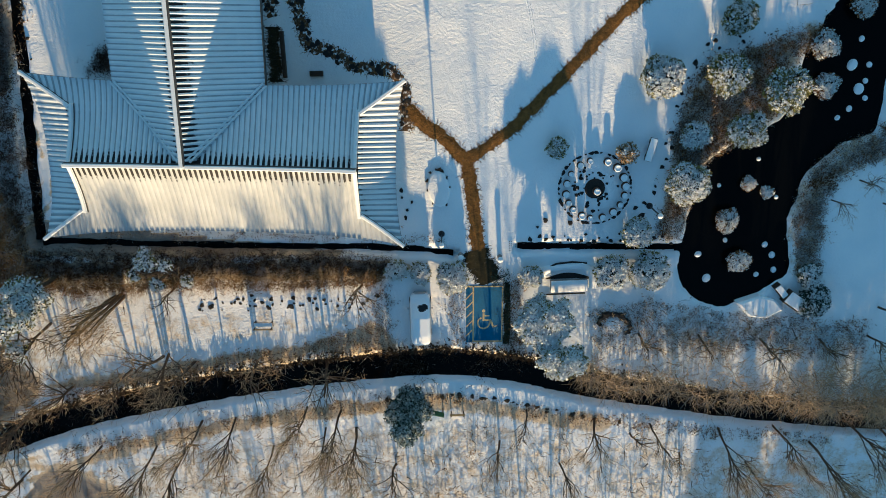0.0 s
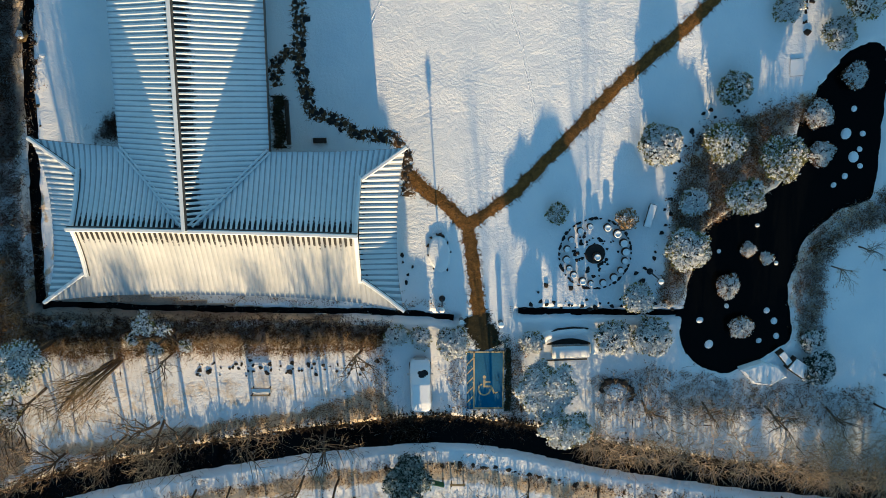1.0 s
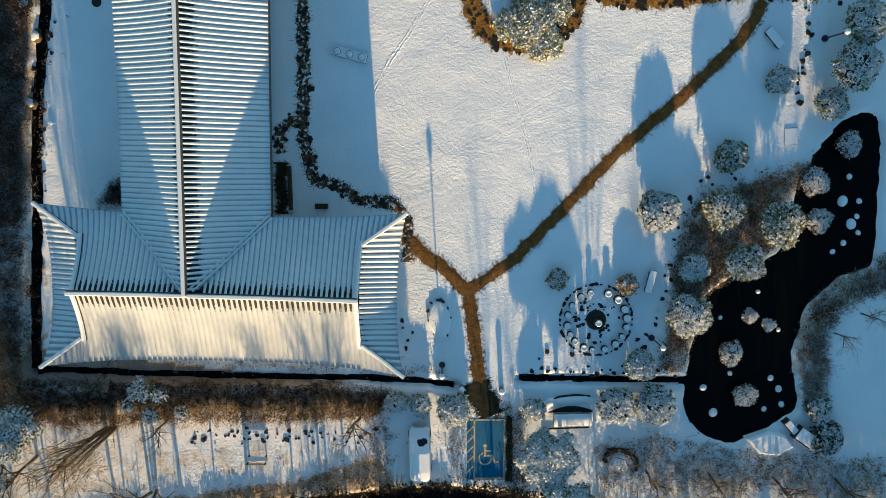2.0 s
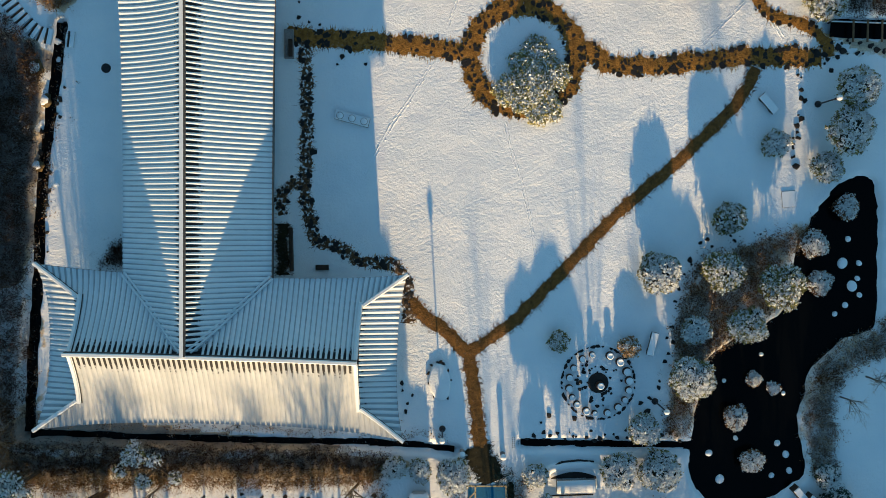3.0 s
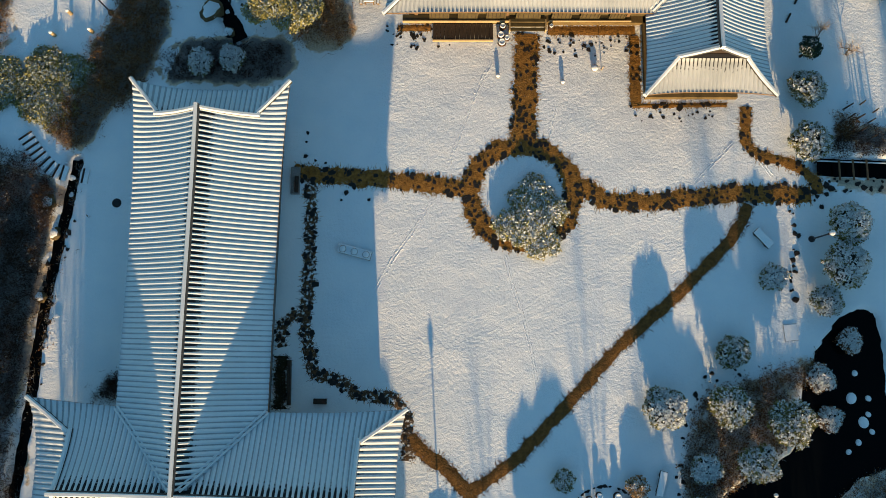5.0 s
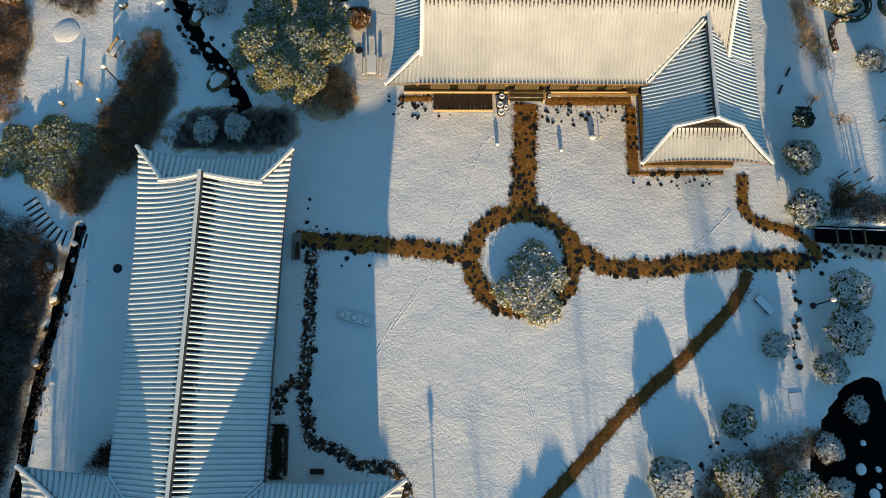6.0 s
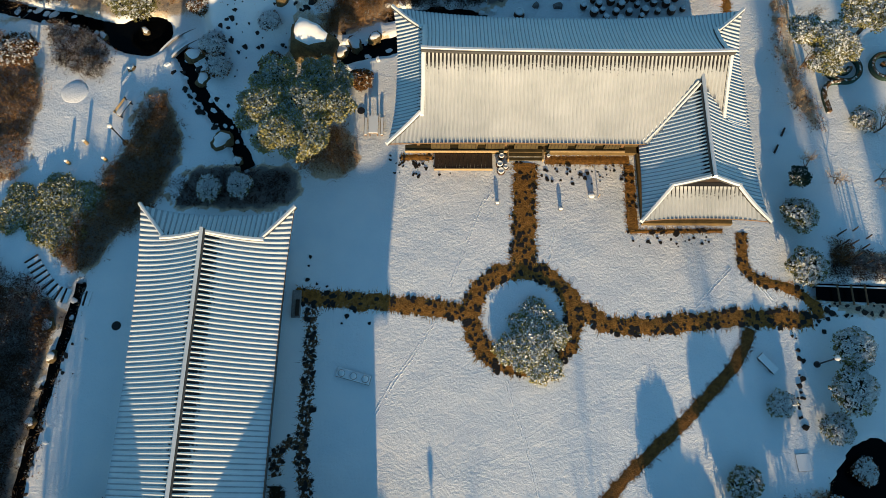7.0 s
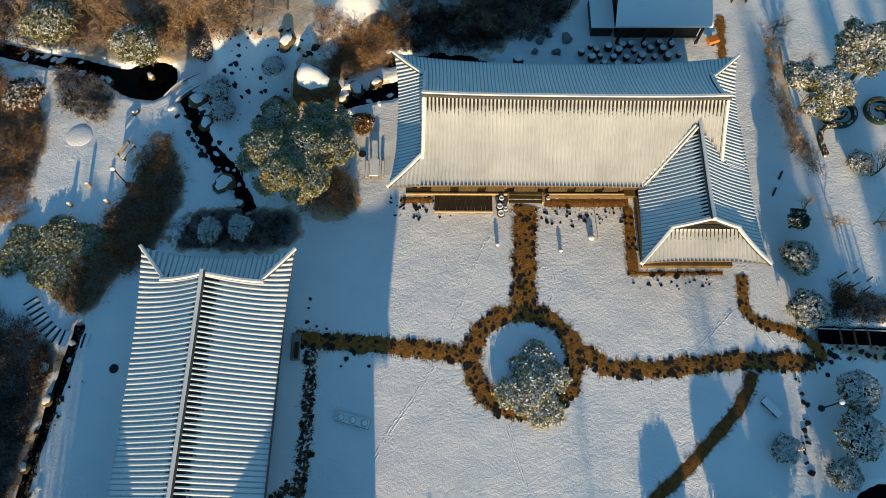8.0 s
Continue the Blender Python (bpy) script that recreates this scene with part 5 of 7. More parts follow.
# ---------------------------------------------------------------- scrub
BROWN = "dense brown leafless shrubs with frost"
# the same brown shrubs where they lie shaded, with the shade in their colour
BROWN_SHADE = "dense brown leafless shrubs with grey frost, coloured dark for shade"
for i, (poly, den, h, fr, lab) in enumerate((
        ([(-34.2, -17.9), (-4.6, -18.4), (-5.0, -20.3), (-18, -20.4), (-33, -20.8), (-41, -21.2), (-41, -16), (-34.5, -14)], 60, 0.45, 0.22, BROWN_SHADE),
        ([(-41, -21.2), (-33, -20.8), (-18, -20.4), (-5.2, -20.3), (-5.4, -20.9), (-18, -21.0), (-33, -21.4), (-41, -21.8)], 110, 2.1, 0.15, "tall front row of brown leafless shrubs"),
        ([(-33.2, -16), (-32.7, -5), (-32.2, 1), (-31.5, 7), (-31.0, 11), (-31.4, 13), (-33.5, 15.0), (-40, 18), (-40, -16)], 40, 1.3, 0.17, BROWN_SHADE),
        ([(18.5, -5.3), (20.3, -2.7), (23.8, -2.2), (28.4, -0.6), (28.2, -2.2), (26.6, -2.9), (25.6, -7.6), (20.6, -10.7), (19.2, -17.2), (17.3, -17.0), (17.9, -11.5), (18.1, -8.0)], 60, 0.4, 0.4, "low frosted brown shrubs on the pond bank"),
        ([(34.6, -8.0), (29.6, -10.5), (28.2, -13.2), (28.2, -16), (28.7, -20.0), (31.0, -20.5), (30.6, -14.6), (31.2, -12.6), (34.6, -10.8), (38, -9.5), (38, -7.5)], 56, 0.45, 0.75, "low frosted shrubs along the pond edge"),
        ([(-34.5, -32.2), (-26.7, -30.4), (-19, -28.8), (-11.6, -27.8), (-4.6, -27.3), (-4.8, -25.6), (-6.0, -24.5), (-11.6, -26.4), (-19, -27.4), (-27, -29.0), (-35, -30.6)], 22, 0.45, 0.3, "golden brown grass and shrubs on the stream bank"),
        ([(-35, -36.6), (-27, -34.9), (-19.3, -33.5), (-11.8, -32.3), (-4.4, -31.4), (-4.4, -33.0), (-11.8, -33.6), (-19.4, -34.8), (-27.2, -36.2), (-35, -38)], 20, 0.4, 0.25, "golden brown grass under the trees"),
        ([(-4.4, -31.4), (0.6, -31.2), (7, -32.6), (13, -33.3), (21.5, -34.4), (34, -35.8), (34, -36.8), (21.5, -35.6), (13, -34.6), (7, -33.8), (0.6, -32.2), (-4.4, -32.4)], 18, 0.35, 0.3, "golden brown grass under the trees"),
        
        ([(-36.2, 24.4), (-35.9, 28), (-35.8, 32), (-37.2, 35.4), (-42, 40), (-46, 30), (-42, 22.5)], 40, 0.9, 0.2, BROWN),
        ([(-26.7, 31.8), (-24.8, 32.3), (-22.8, 27.5), (-23.9, 22.4), (-25.2, 20.3), (-27.5, 18.5), (-29.3, 15.6), (-32.2, 17.3), (-29.3, 21.5), (-29.0, 24.6), (-27.6, 27.0)], 50, 0.95, 0.12, BROWN),
        ([(-36.3, 39.4), (-34.9, 39.6), (-30.9, 37.3), (-29.9, 35.6), (-30.9, 33.8), (-32.2, 33.6), (-35.0, 35.2)], 60, 0.8, 0.5, "dark leafless shrubs with grey frost beside the pool"),
        ([(-12.6, 45.6), (-5.6, 45.2), (-5.0, 40.4), (-8.0, 38.6), (-11.3, 38.8)], 44, 1.6, 0.12, BROWN),
        ([(-23.2, 23.5), (-21.6, 24.8), (-18.0, 25.0), (-13.4, 24.9), (-13.2, 21.9), (-22.8, 21.5)], 44, 0.14, 0.3, "low dark ground cover by the creek"),
        ([(-13.6, 26.8), (-11.5, 24.6), (-8.6, 24.4), (-7.6, 26.0), (-8.6, 28.6), (-12.6, 28.4)], 46, 1.5, 0.25, "low brown shrubs beneath a pine"),
        ([(-4.6, 41.5), (3.5, 42.5), (9.0, 43.0), (11.5, 46), (11.5, 50), (-5, 50)], 40, 1.0, 0.12, BROWN_SHADE),
        # deep shade of the yard, put into the dark colour of these shrubs
        ([(-5.6, 44.6), (-2.4, 45.8), (2.0, 46.0), (4.6, 43.6), (3.0, 41.2), (-3.9, 41.2), (-5.5, 42.0)], 50, 0.9, 0.16, "leafless shrubs behind the house, coloured dark for shade"),
        ([(-41, -21.6), (-34.0, -21.4), (-33.6, -17.5), (-34.8, -13.0), (-41, -13.0)], 14, 2.8, 0.25, "tall brown leafless shrubs with frost"),
        ([(30.2, 15.3), (38.5, 14.9), (38.5, 17.2), (34.0, 17.6), (30.6, 16.8)], 46, 0.6, 0.25, "low dark leafless shrubs beside the canal"),
        ([(19.2, -9.6), (22.0, -9.0), (23.2, -9.7), (21.0, -11.3), (19.7, -13.0)], 50, 0.35, 0.6, "low frosted brown shrubs at the water"),
        ([(-42, -24), (-38.5, -25.5), (-36, -28.5), (-35.5, -31), (-42, -36)], 18, 0.8, 0.3, BROWN),
        ([(-45, 41.6), (-34, 41.6), (-34, 50), (-45, 50)], 34, 1.3, 0.15, "dark leafless wood edge with frost"),
        ([(-33.5, 41.8), (-24, 41.6), (-20, 43.0), (-19, 50), (-33.5, 50)], 26, 1.3, 0.15, "brown leafless wood edge with frost"),
        ([(29.8, 38), (31.4, 33.2), (32.6, 29.2), (31.0, 28.8), (30.0, 31.6), (29.2, 37), (29.4, 43), (31.2, 43)], 22, 0.5, 0.25, "low leafless shrubs along the east path"),
        ([(31.2, 18.7), (32.8, 18.6), (33.0, 17.0), (31.5, 16.8)], 110, 0.7, 0.05, "round brown leafless shrub"),
        ([(-29.9, 14.6), (-29.3, 14.2), (-30.6, 5), (-31.2, -2), (-31.4, -2), (-31.5, 0), (-30.9, 7)], 34, 0.35, 0.75, "frosted low hedge beside the ditch"),
        ([(-32.4, -4), (-31.8, -4), (-32.2, -12), (-32.4, -16.4), (-20, -16.9), (-4, -17.4), (0, -17.8), (0, -17.3), (-4, -16.9), (-20, -16.3), (-31.9, -16.0)], 26, 0.3, 0.8, "frosted low hedge beside the ditch"),
        ([(12.0, -23.4), (17.5, -22.6), (20.4, -23.4), (36, -25.0), (36, -28.0), (22, -27.6), (12.5, -27.0)], 26, 0.3, 0.8, "thin frosted grass on the bank"),
        ([(-26.9, -3.9), (-24.1, -3.9), (-24.0, -2.3), (-25.2, -1.9), (-26.5, -2.8)], 90, 0.6, 0.12, "dark leafless shrub against the hall"),
        ([(-6.0, -21.2), (-4.2, -21.2), (-4.6, -25.4), (-6.4, -24.0)], 20, 0.5, 0.5, "frosted shrubs beside the parked car"),
        )):
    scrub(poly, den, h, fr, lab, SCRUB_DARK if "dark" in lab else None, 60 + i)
thicket([(11.0, -28.9), (14, -30.6), (21.4, -32.0), (34, -33.3), (46, -34.5), (46, -28.6), (34, -28.8), (22, -28.8), (14, -27.8), (11.4, -27.8)], 36, 2.2, 1.5, "pale brown leafless thicket leaning over the stream", 301, twig=TWIG_PALE)
thicket([(-40, -31.5), (-30, -29.5), (-22, -27.6), (-8, -26.0), (-6.5, -27.2), (-20, -29.2), (-34, -32.6), (-46, -37)], 2.2, 1.4, 1.0, "bare brown shoots on the stream bank", 302, twig=TWIG_PALE)
thicket([(-46, -30), (-46, -22), (-33, -21.5), (-26, -22.0), (-27, -26), (-34, -28.5)], 8, 2.0, 1.1, "bare brown shoots of woodland shrubs", 303, 0.35)
thicket([(-46, -40), (-27, -36.5), (-12, -34), (-5, -34), (8, -34.6), (16, -36), (40, -38), (40, -46), (-46, -48)], 6, 0.9, 0.8, "bare golden shoots under the southern trees", 304, 0.1)
thicket([(-46, 41.5), (-24, 41.5), (-17, 43), (-16, 54), (-46, 54)], 6, 2.2, 1.2, "bare golden shoots at the northern wood edge", 305, 0.1)
thicket([(13, -23), (34, -25.2), (34, -28.6), (13, -27.6)], 9, 0.9, 0.8, "thin pale shoots on the snowy bank", 306, 0.3, twig=TWIG_PALE)

# ---------------------------------------------------------------- unseen conifers, added in the south-east for the shade over the pond
def conifer_mesh(seed, h, r):
    rng = np.random.default_rng(seed)
    lobes = [(rng.normal() * 0.1, rng.normal() * 0.1, h * (0.22 + 0.075 * k), r * (1.0 - 0.085 * k), r * (1.0 - 0.085 * k), h * 0.09) for k in range(10)]
    return crown_mesh("crown", rng, lobes, 900, 4, (0.15, 0.35), 0.2, 0.3, LEAF_DARK), Build().tube([(0, 0, -0.3), (0, 0, h * 0.9)], [0.25, 0.05], 6).done("trunk", BARK)


CONIFERS = [conifer_mesh(81, 12.5, 2.6), conifer_mesh(82, 11.0, 2.2)]
def conifer(x, y, top, slim, kind, lift=8.0):
    """An unseen shade tree; its crown begins well above the ground to let low sun pass."""
    t = thing("conifer", (x, y, 0), RNG.uniform(0, 360), "unseen conifer added out of view to cast shade", "tree", "conifers of the south-east wood")
    cr, tr = CONIFERS[kind]
    foot = min(lift, 0.65 * top)
    k = (top - foot) / 9.2
    crown = part("crown", cr, t, "", (0, 0, foot - 2.0 * k))
    crown.scale = (slim, slim, k)
    part("trunk", tr, t).scale = (1, 1, top * 0.95 / 11.2)


for i, (x, y, top) in enumerate(((35.5, -74.6, 8.6), (39.0, -72.8, 8.9), (42.5, -75.1, 8.4), (46.0, -73.4, 9.2), (26.4, -81.6, 9.2), (29.0, -80.2, 9.8), (33.6, -82.3, 9.5), (40.0, -80.8, 10.2), (47.5, -82.0, 10.4))):
    conifer(x, y, top, min(1.0, 0.8 + 0.12 * i), i % 2)
# taller far row, also unseen, added to shade the north-east garden
for x, y, h in ((35.6, -92, 23.5), (39.8, -90, 19.0), (43.4, -93, 27.0), (47.0, -91, 26.0), (50.0, -94, 28.0), (38.0, -96, 22.0)):
    conifer(x, y, h, 0.9, 0, 13.0)

# ---------------------------------------------------------------- garden things
def put(name, x, y, rz=0.0, label="", category="", group="", z=0.0):
    return thing(name, (x, y, height(x, y) + z), rz, label, category, group)


def jar(x, y, r, h, group, snow=True, label="round brown earthenware jar with a snowy lid"):
    t = put("jar", x, y, 0, label, "jar", group, -0.02)
    prof = [(r * 0.55, 0), (r * 0.85, h * 0.25), (r, h * 0.55), (r * 0.9, h * 0.8), (r * 0.62, h * 0.93), (r * 0.66, h)]
    part("body", Build().lathe(prof, 14).done("body", CLAY, True), t)
    lid = part("lid", Build().lathe([(r * 0.78, h), (r * 0.8, h + 0.05), (r * 0.66, h + 0.07), (r * 0.3, h + 0.09)], 14).done("lid", CLAY, True), t)
    if snow:
        part("snow_cap", Build().lathe([(r * 0.8, h + 0.052), (r * 0.82, h + 0.11), (r * 0.62, h + 0.17), (r * 0.55, h + 0.13), (r * 0.3, h + 0.135)], 14).done("snow_cap", SNOW_SOFT, True), lid, "cap of snow")
    return t


CLAY = noisy("glazed_clay", (0.03, 0.018, 0.012), (0.10, 0.055, 0.035), 3.0, 0.4, 20.0, 0.1)
CX, CY = 12.0, -13.1
for k, a in enumerate((124, 104, 70, 47, 24, 6, -12, -32, -51, -74, -98, -115, -137, -153, -171, 168, 148)):
    q = 2.36
    jar(CX + q * math.cos(radians(a)), CY + q * math.sin(radians(a)), (0.30, 0.27, 0.33)[k % 3] if not 0 < a < 60 else 0.36, 0.5, "jars in the ring")
jar(CX + 0.05, CY - 0.1, 0.33, 0.75, "jars in the ring")
bed = put("stone_bed", CX, CY, 0, "round planting bed edged with dark wet stones", "flower bed")
part("mound", Build().lathe([(0.85, -0.1), (0.8, 0.1), (0.6, 0.22), (0.2, 0.26)], 14).done("mound", STONE_DARK, True), bed, "dark wet mound in the middle")
rng = np.random.default_rng(5)
for k in range(40):
    a = 2 * math.pi * k / 40 + rng.uniform(-0.04, 0.04)
    ob = part("edge_stone", SMALL_DARK[k % 6], bed, "", (2.88 * math.cos(a), 2.88 * math.sin(a), 0.0), math.degrees(a) + 90)
    ob.scale = (1.5, 1.0, 1.2)
for k in range(46):
    a, q = rng.uniform(0, 6.28), rng.uniform(0.8, 1.9)
    if rng.random() < 0.75:
        part("edge_stone", SMALL_DARK[k % 6], bed, "", (q * math.cos(a), q * math.sin(a), 0.0), rng.uniform(0, 360)).scale = (1.1, 1.1, 1.0)


def lamp_post(x, y, h=3.25):
    t = put("lamp_post", x, y, 0, "slim dark garden lamp post with a white globe", "lamp", "garden lamp posts", -0.02)
    part("base", Build().lathe([(0.26, 0), (0.26, 0.1), (0.14, 0.2), (0.09, 0.45)], 12).done("base", IRON, True), t)
    part("post", Build().lathe([(0.06, 0.4), (0.055, h - 0.7), (0.09, h - 0.66), (0.09, h - 0.6), (0.05, h - 0.55), (0.05, h - 0.36)], 10).done("post", IRON, True), t)
    arm = part("collar", Build().lathe([(0.05, h - 0.4), (0.15, h - 0.34), (0.17, h - 0.28)], 12).done("collar", IRON, True), t)
    part("globe", Build().lathe([(0.1, h - 0.3), (0.2, h - 0.2), (0.22, h - 0.08), (0.16, h + 0.04), (0.06, h + 0.09)], 14).done("globe", GLOBE, True), t, "white glass globe with snow")
    return t


IRON = noisy("painted_iron", (0.012, 0.012, 0.014), (0.035, 0.035, 0.04), 4.0, 0.45, 30.0, 0.1)
GLOBE = noisy("opal_glass", (0.7, 0.7, 0.7), (0.82, 0.82, 0.82), 4.0, 0.3, 30.0, 0.0)
for x, y in ((-0.25, -16.75), (16.45, -14.55), (28.7, 8.6), (-27.7, 27.4)):
    lamp_post(x, y)


def stone_bench(x, y, rz, l, w, label):
    t = put("stone_bench", x, y, rz, label, "bench")
    part("seat", Build().box(-w / 2, w / 2, -l / 2, l / 2, 0.33, 0.45, 0, 0.02).done("seat", STONE_DARK), t, "dark stone seat slab")
    for sy in (-l * 0.32, l * 0.32):
        part("support", Build().box(-w * 0.38, w * 0.38, sy - 0.13, sy + 0.13, -0.1, 0.33).done("support", STONE_DARK), t)
    part("snow_cover", Build().box(-w / 2 + 0.02, w / 2 - 0.01, -l / 2 + 0.02, l / 2 - 0.02, 0.454, 0.55, 0, 0.035).done("snow_cover", SNOW_SOFT), t, "even layer of snow")
    return t


stone_bench(16.1, -9.95, -13.7, 1.85, 0.55, "low stone bench under a layer of snow")
stone_bench(24.75, 8.6, 41.5, 1.7, 0.62, "low stone bench under a layer of snow")
bx = stone_bench(26.6, 1.3, 5, 1.5, 1.3, "square stone table low in the snow")
bx["category"] = "table"
bx.scale = (0.8, 0.85, 0.12)

boat = put("planter", -7.2, 7.5, -15, "long stone trough with three round pots under snow", "planter", z=-0.05)
part("trough", Build().box(-1.35, 1.35, -0.36, 0.36, 0, 0.2, 0, 0.02).done("trough", STONE), boat, "grey stone trough")
part("snow_fill", Build().box(-1.36, 1.33, -0.34, 0.37, 0.204, 0.27, 0, 0.05).done("snow_fill", SNOW_SOFT), boat, "snow filling the trough")
for k in (-0.95, 0.0, 0.95):
    part("pot", Build().lathe([(0.27, 0.2), (0.28, 0.34), (0.25, 0.36), (0.22, 0.27)], 14, (k, 0.02 * k, 0)).done("pot", STONE, True), boat, "round grey pot rim")
    part("snow_fill", Build().lathe([(0.26, 0.3), (0.25, 0.36), (0.1, 0.40)], 14, (k, 0.02 * k, 0)).done("snow_fill", SNOW_SOFT, True), boat, "snow in a pot")

cover = put("manhole_cover", -26.2, 11.4, 0, "round black iron cover bare of snow", "manhole cover", z=0.01)
part("disc", Build().lathe([(0.31, -0.05), (0.31, 0.03), (0.29, 0.04)], 18).done("disc", IRON), cover)
part("rim", Build().lathe([(0.37, -0.05), (0.37, 0.02), (0.32, 0.025)], 18).done("rim", STONE_DARK), cover)

oval = put("raised_bed", -0.45, -13.0, 8, "oval raised bed edged with stones and filled with snow", "flower bed")
ring = [(0.88 * math.cos(a), 1.55 * math.sin(a)) for a in np.linspace(0, 2 * math.pi, 25)[:-1]]
b = Build()
n = len(ring)
b.add([(x, y, -0.1) for x, y in ring] + [(x * 0.97, y * 0.97, 0.16) for x, y in ring] + [(x * 0.8, y * 0.85, 0.22) for x, y in ring] + [(0, 0, 0.2)],
      [(k * n + i, k * n + (i + 1) % n, (k + 1) * n + (i + 1) % n, (k + 1) * n + i) for k in (0, 1) for i in range(n)] + [(2 * n + i, 2 * n + (i + 1) % n, 3 * n) for i in range(n)])
part("fill", b.done("fill", SNOW, True), oval, "heaped snow")
for i in range(0, n):
    if ring[i][1] > -0.3 and i % 2 == 0 or i % 5 == 0:
        part("edge_stone", SMALL_DARK[i % 6], oval, "", (ring[i][0] * 1.02, ring[i][1] * 1.02, 0.1), i * 40).scale = (1.4, 0.9, 1.0)

# gate posts, boundary wall and grating
for x, y in ((1.3, -18.55), (4.5, -18.75)):
    t = put("gate_post", x, y, 0, "short round gate post with a cap of snow", "post", "gate posts", -0.02)
    part("shaft", Build().lathe([(0.2, 0), (0.18, 0.7), (0.22, 0.72), (0.22, 0.8)], 12).done("shaft", STONE), t)
    part("snow_cap", Build().lathe([(0.23, 0.804), (0.24, 0.9), (0.14, 1.0)], 12).done("snow_cap", SNOW_SOFT, True), t, "cap of snow")
for x in (5.35, 5.75):
    t = put("drain_grate", x, -17.85, 0, "pale slotted grating beside the path", "grate", "drain gratings")
    part("frame", Build().box(-0.16, 0.16, -0.5, 0.5, -0.05, 0.06, 0, 0.01).done("frame", SNOW_SOFT), t)
    for k in range(6):
        for sx in (-0.07, 0.07):
            part("slot", Build().box(sx - 0.035, sx + 0.035, -0.42 + k * 0.16, -0.36 + k * 0.16, 0.05, 0.066).done("slot", STONE_DARK), t)

# accessible parking bay
PAINT_BLUE = noisy("blue_paint", (0.008, 0.085, 0.18), (0.018, 0.15, 0.30), 0.9, 0.6, 9.0, 0.2)
PAINT_LINE = noisy("cream_paint", (0.40, 0.32, 0.16), (0.62, 0.52, 0.30), 2.0, 0.7, 12.0, 0.2)
bay = put("parking_bay", 3.6, -23.85, 0, "blue accessible parking bay with cream lines, swept of snow", "parking bay", z=0.03)
bay["kind"] = "structure"
part("surface", Build().box(-1.85, 1.28, -2.6, 2.6, -0.1, 0.03).done("surface", PAINT_BLUE), bay, "faded blue paint on asphalt")
b = Build()
for x0, x1, y0, y1 in ((-1.3, -1.18, -2.55, 2.55), (1.14, 1.26, -2.55, 2.55), (-1.85, 1.14, 2.43, 2.55), (-1.18, 1.14, -2.55, -2.43)):
    part("line", Build().box(x0, x1, y0, y1, 0.03, 0.036).done("line", PAINT_LINE), bay)
for k in range(5):
    y = 1.9 - k * 0.85
    st = Build().add([(-1.82, y - 0.42, 0.036), (-1.82, y - 0.56, 0.036), (-1.3, y, 0.036), (-1.3, y + 0.14, 0.036)], [(0, 1, 2, 3)])
    part("stripe", st.done("stripe", PAINT_LINE), bay)
sym = Build()
arc = [(-0.28 + 0.42 * math.cos(radians(a)), -0.75 + 0.42 * math.sin(radians(a))) for a in range(110, 375, 15)]
inn = [(-0.28 + 0.32 * math.cos(radians(a)), -0.75 + 0.32 * math.sin(radians(a))) for a in range(110, 375, 15)]
m = len(arc)
sym.add([(x, y, 0.036) for x, y in arc + inn], [(i, m + i, m + i + 1, i + 1) for i in range(m - 1)])
for quad in (((-0.34, -0.1), (-0.22, -0.1), (-0.22, -0.62), (-0.34, -0.62)), ((-0.22, -0.5), (0.18, -0.5), (0.18, -0.62), (-0.22, -0.62)), ((0.08, -0.62), (0.2, -0.56), (0.42, -1.02), (0.3, -1.08)), ((0.3, -1.08), (0.56, -0.98), (0.6, -0.88), (0.36, -0.97)), ((-0.22, -0.22), (0.1, -0.22), (0.1, -0.31), (-0.22, -0.31))):
    sym.add([(x, y, 0.036) for x, y in quad], [(0, 1, 2, 3)])
sym.add([(-0.28 + 0.11 * math.cos(k * 0.6283), 0.06 + 0.11 * math.sin(k * 0.6283), 0.036) for k in range(10)], [tuple(range(10))])
sym.V = [(-0.02 + (x + 0.02) * 1.35, -0.6 + (y + 0.6) * 1.35, z) for x, y, z in sym.V]
part("symbol", sym.done("symbol", PAINT_LINE), bay, "cream wheelchair symbol")
scrub([(4.95, -26.8), (5.4, -26.9), (5.5, -22.0), (5.2, -20.2), (4.2, -20.0), (3.9, -20.9), (4.95, -21.2)], 60, 0.3, 0.0, "dark wet ground cover round the parking bay", LEAF_DARK, 171)
scrub([(5.5, -26.9), (6.3, -26.9), (6.3, -20.5), (5.7, -20.5)], 50, 0.5, 0.6, "frosted hedge beside the parking bay", None, 172)
scrub([(0.3, -26.6), (1.7, -26.6), (1.9, -21.4), (0.2, -21.4)], 20, 0.25, 0.95, "frosted low plants beside the parking bay", None, 173)
for i, k in enumerate((1.45,)):
    d = np.gradient(STREAM, axis=0)
    nn = np.stack([-d[:, 1], d[:, 0]], 1) / np.linalg.norm(d, axis=1)[:, None]
    keep = abs(STREAM[:, 0]) < 46
    line = (STREAM + nn * k)[keep]
    scrub(ribbon_outline(line, 0.35), 42, 0.5, 0.08, "dark dry reeds along the stream edge", REED, 180 + i, size=(0.04, 0.16), twig=0.6)
thicket([(-4.6, -27.6), (5.0, -27.3), (7.2, -28.4), (7.0, -29.6), (0.6, -29.2), (-4.4, -29.4)], 90, 0.35, 0.8, "dark drooping reeds over the stream", 174, 0.05, "reeds", REED)
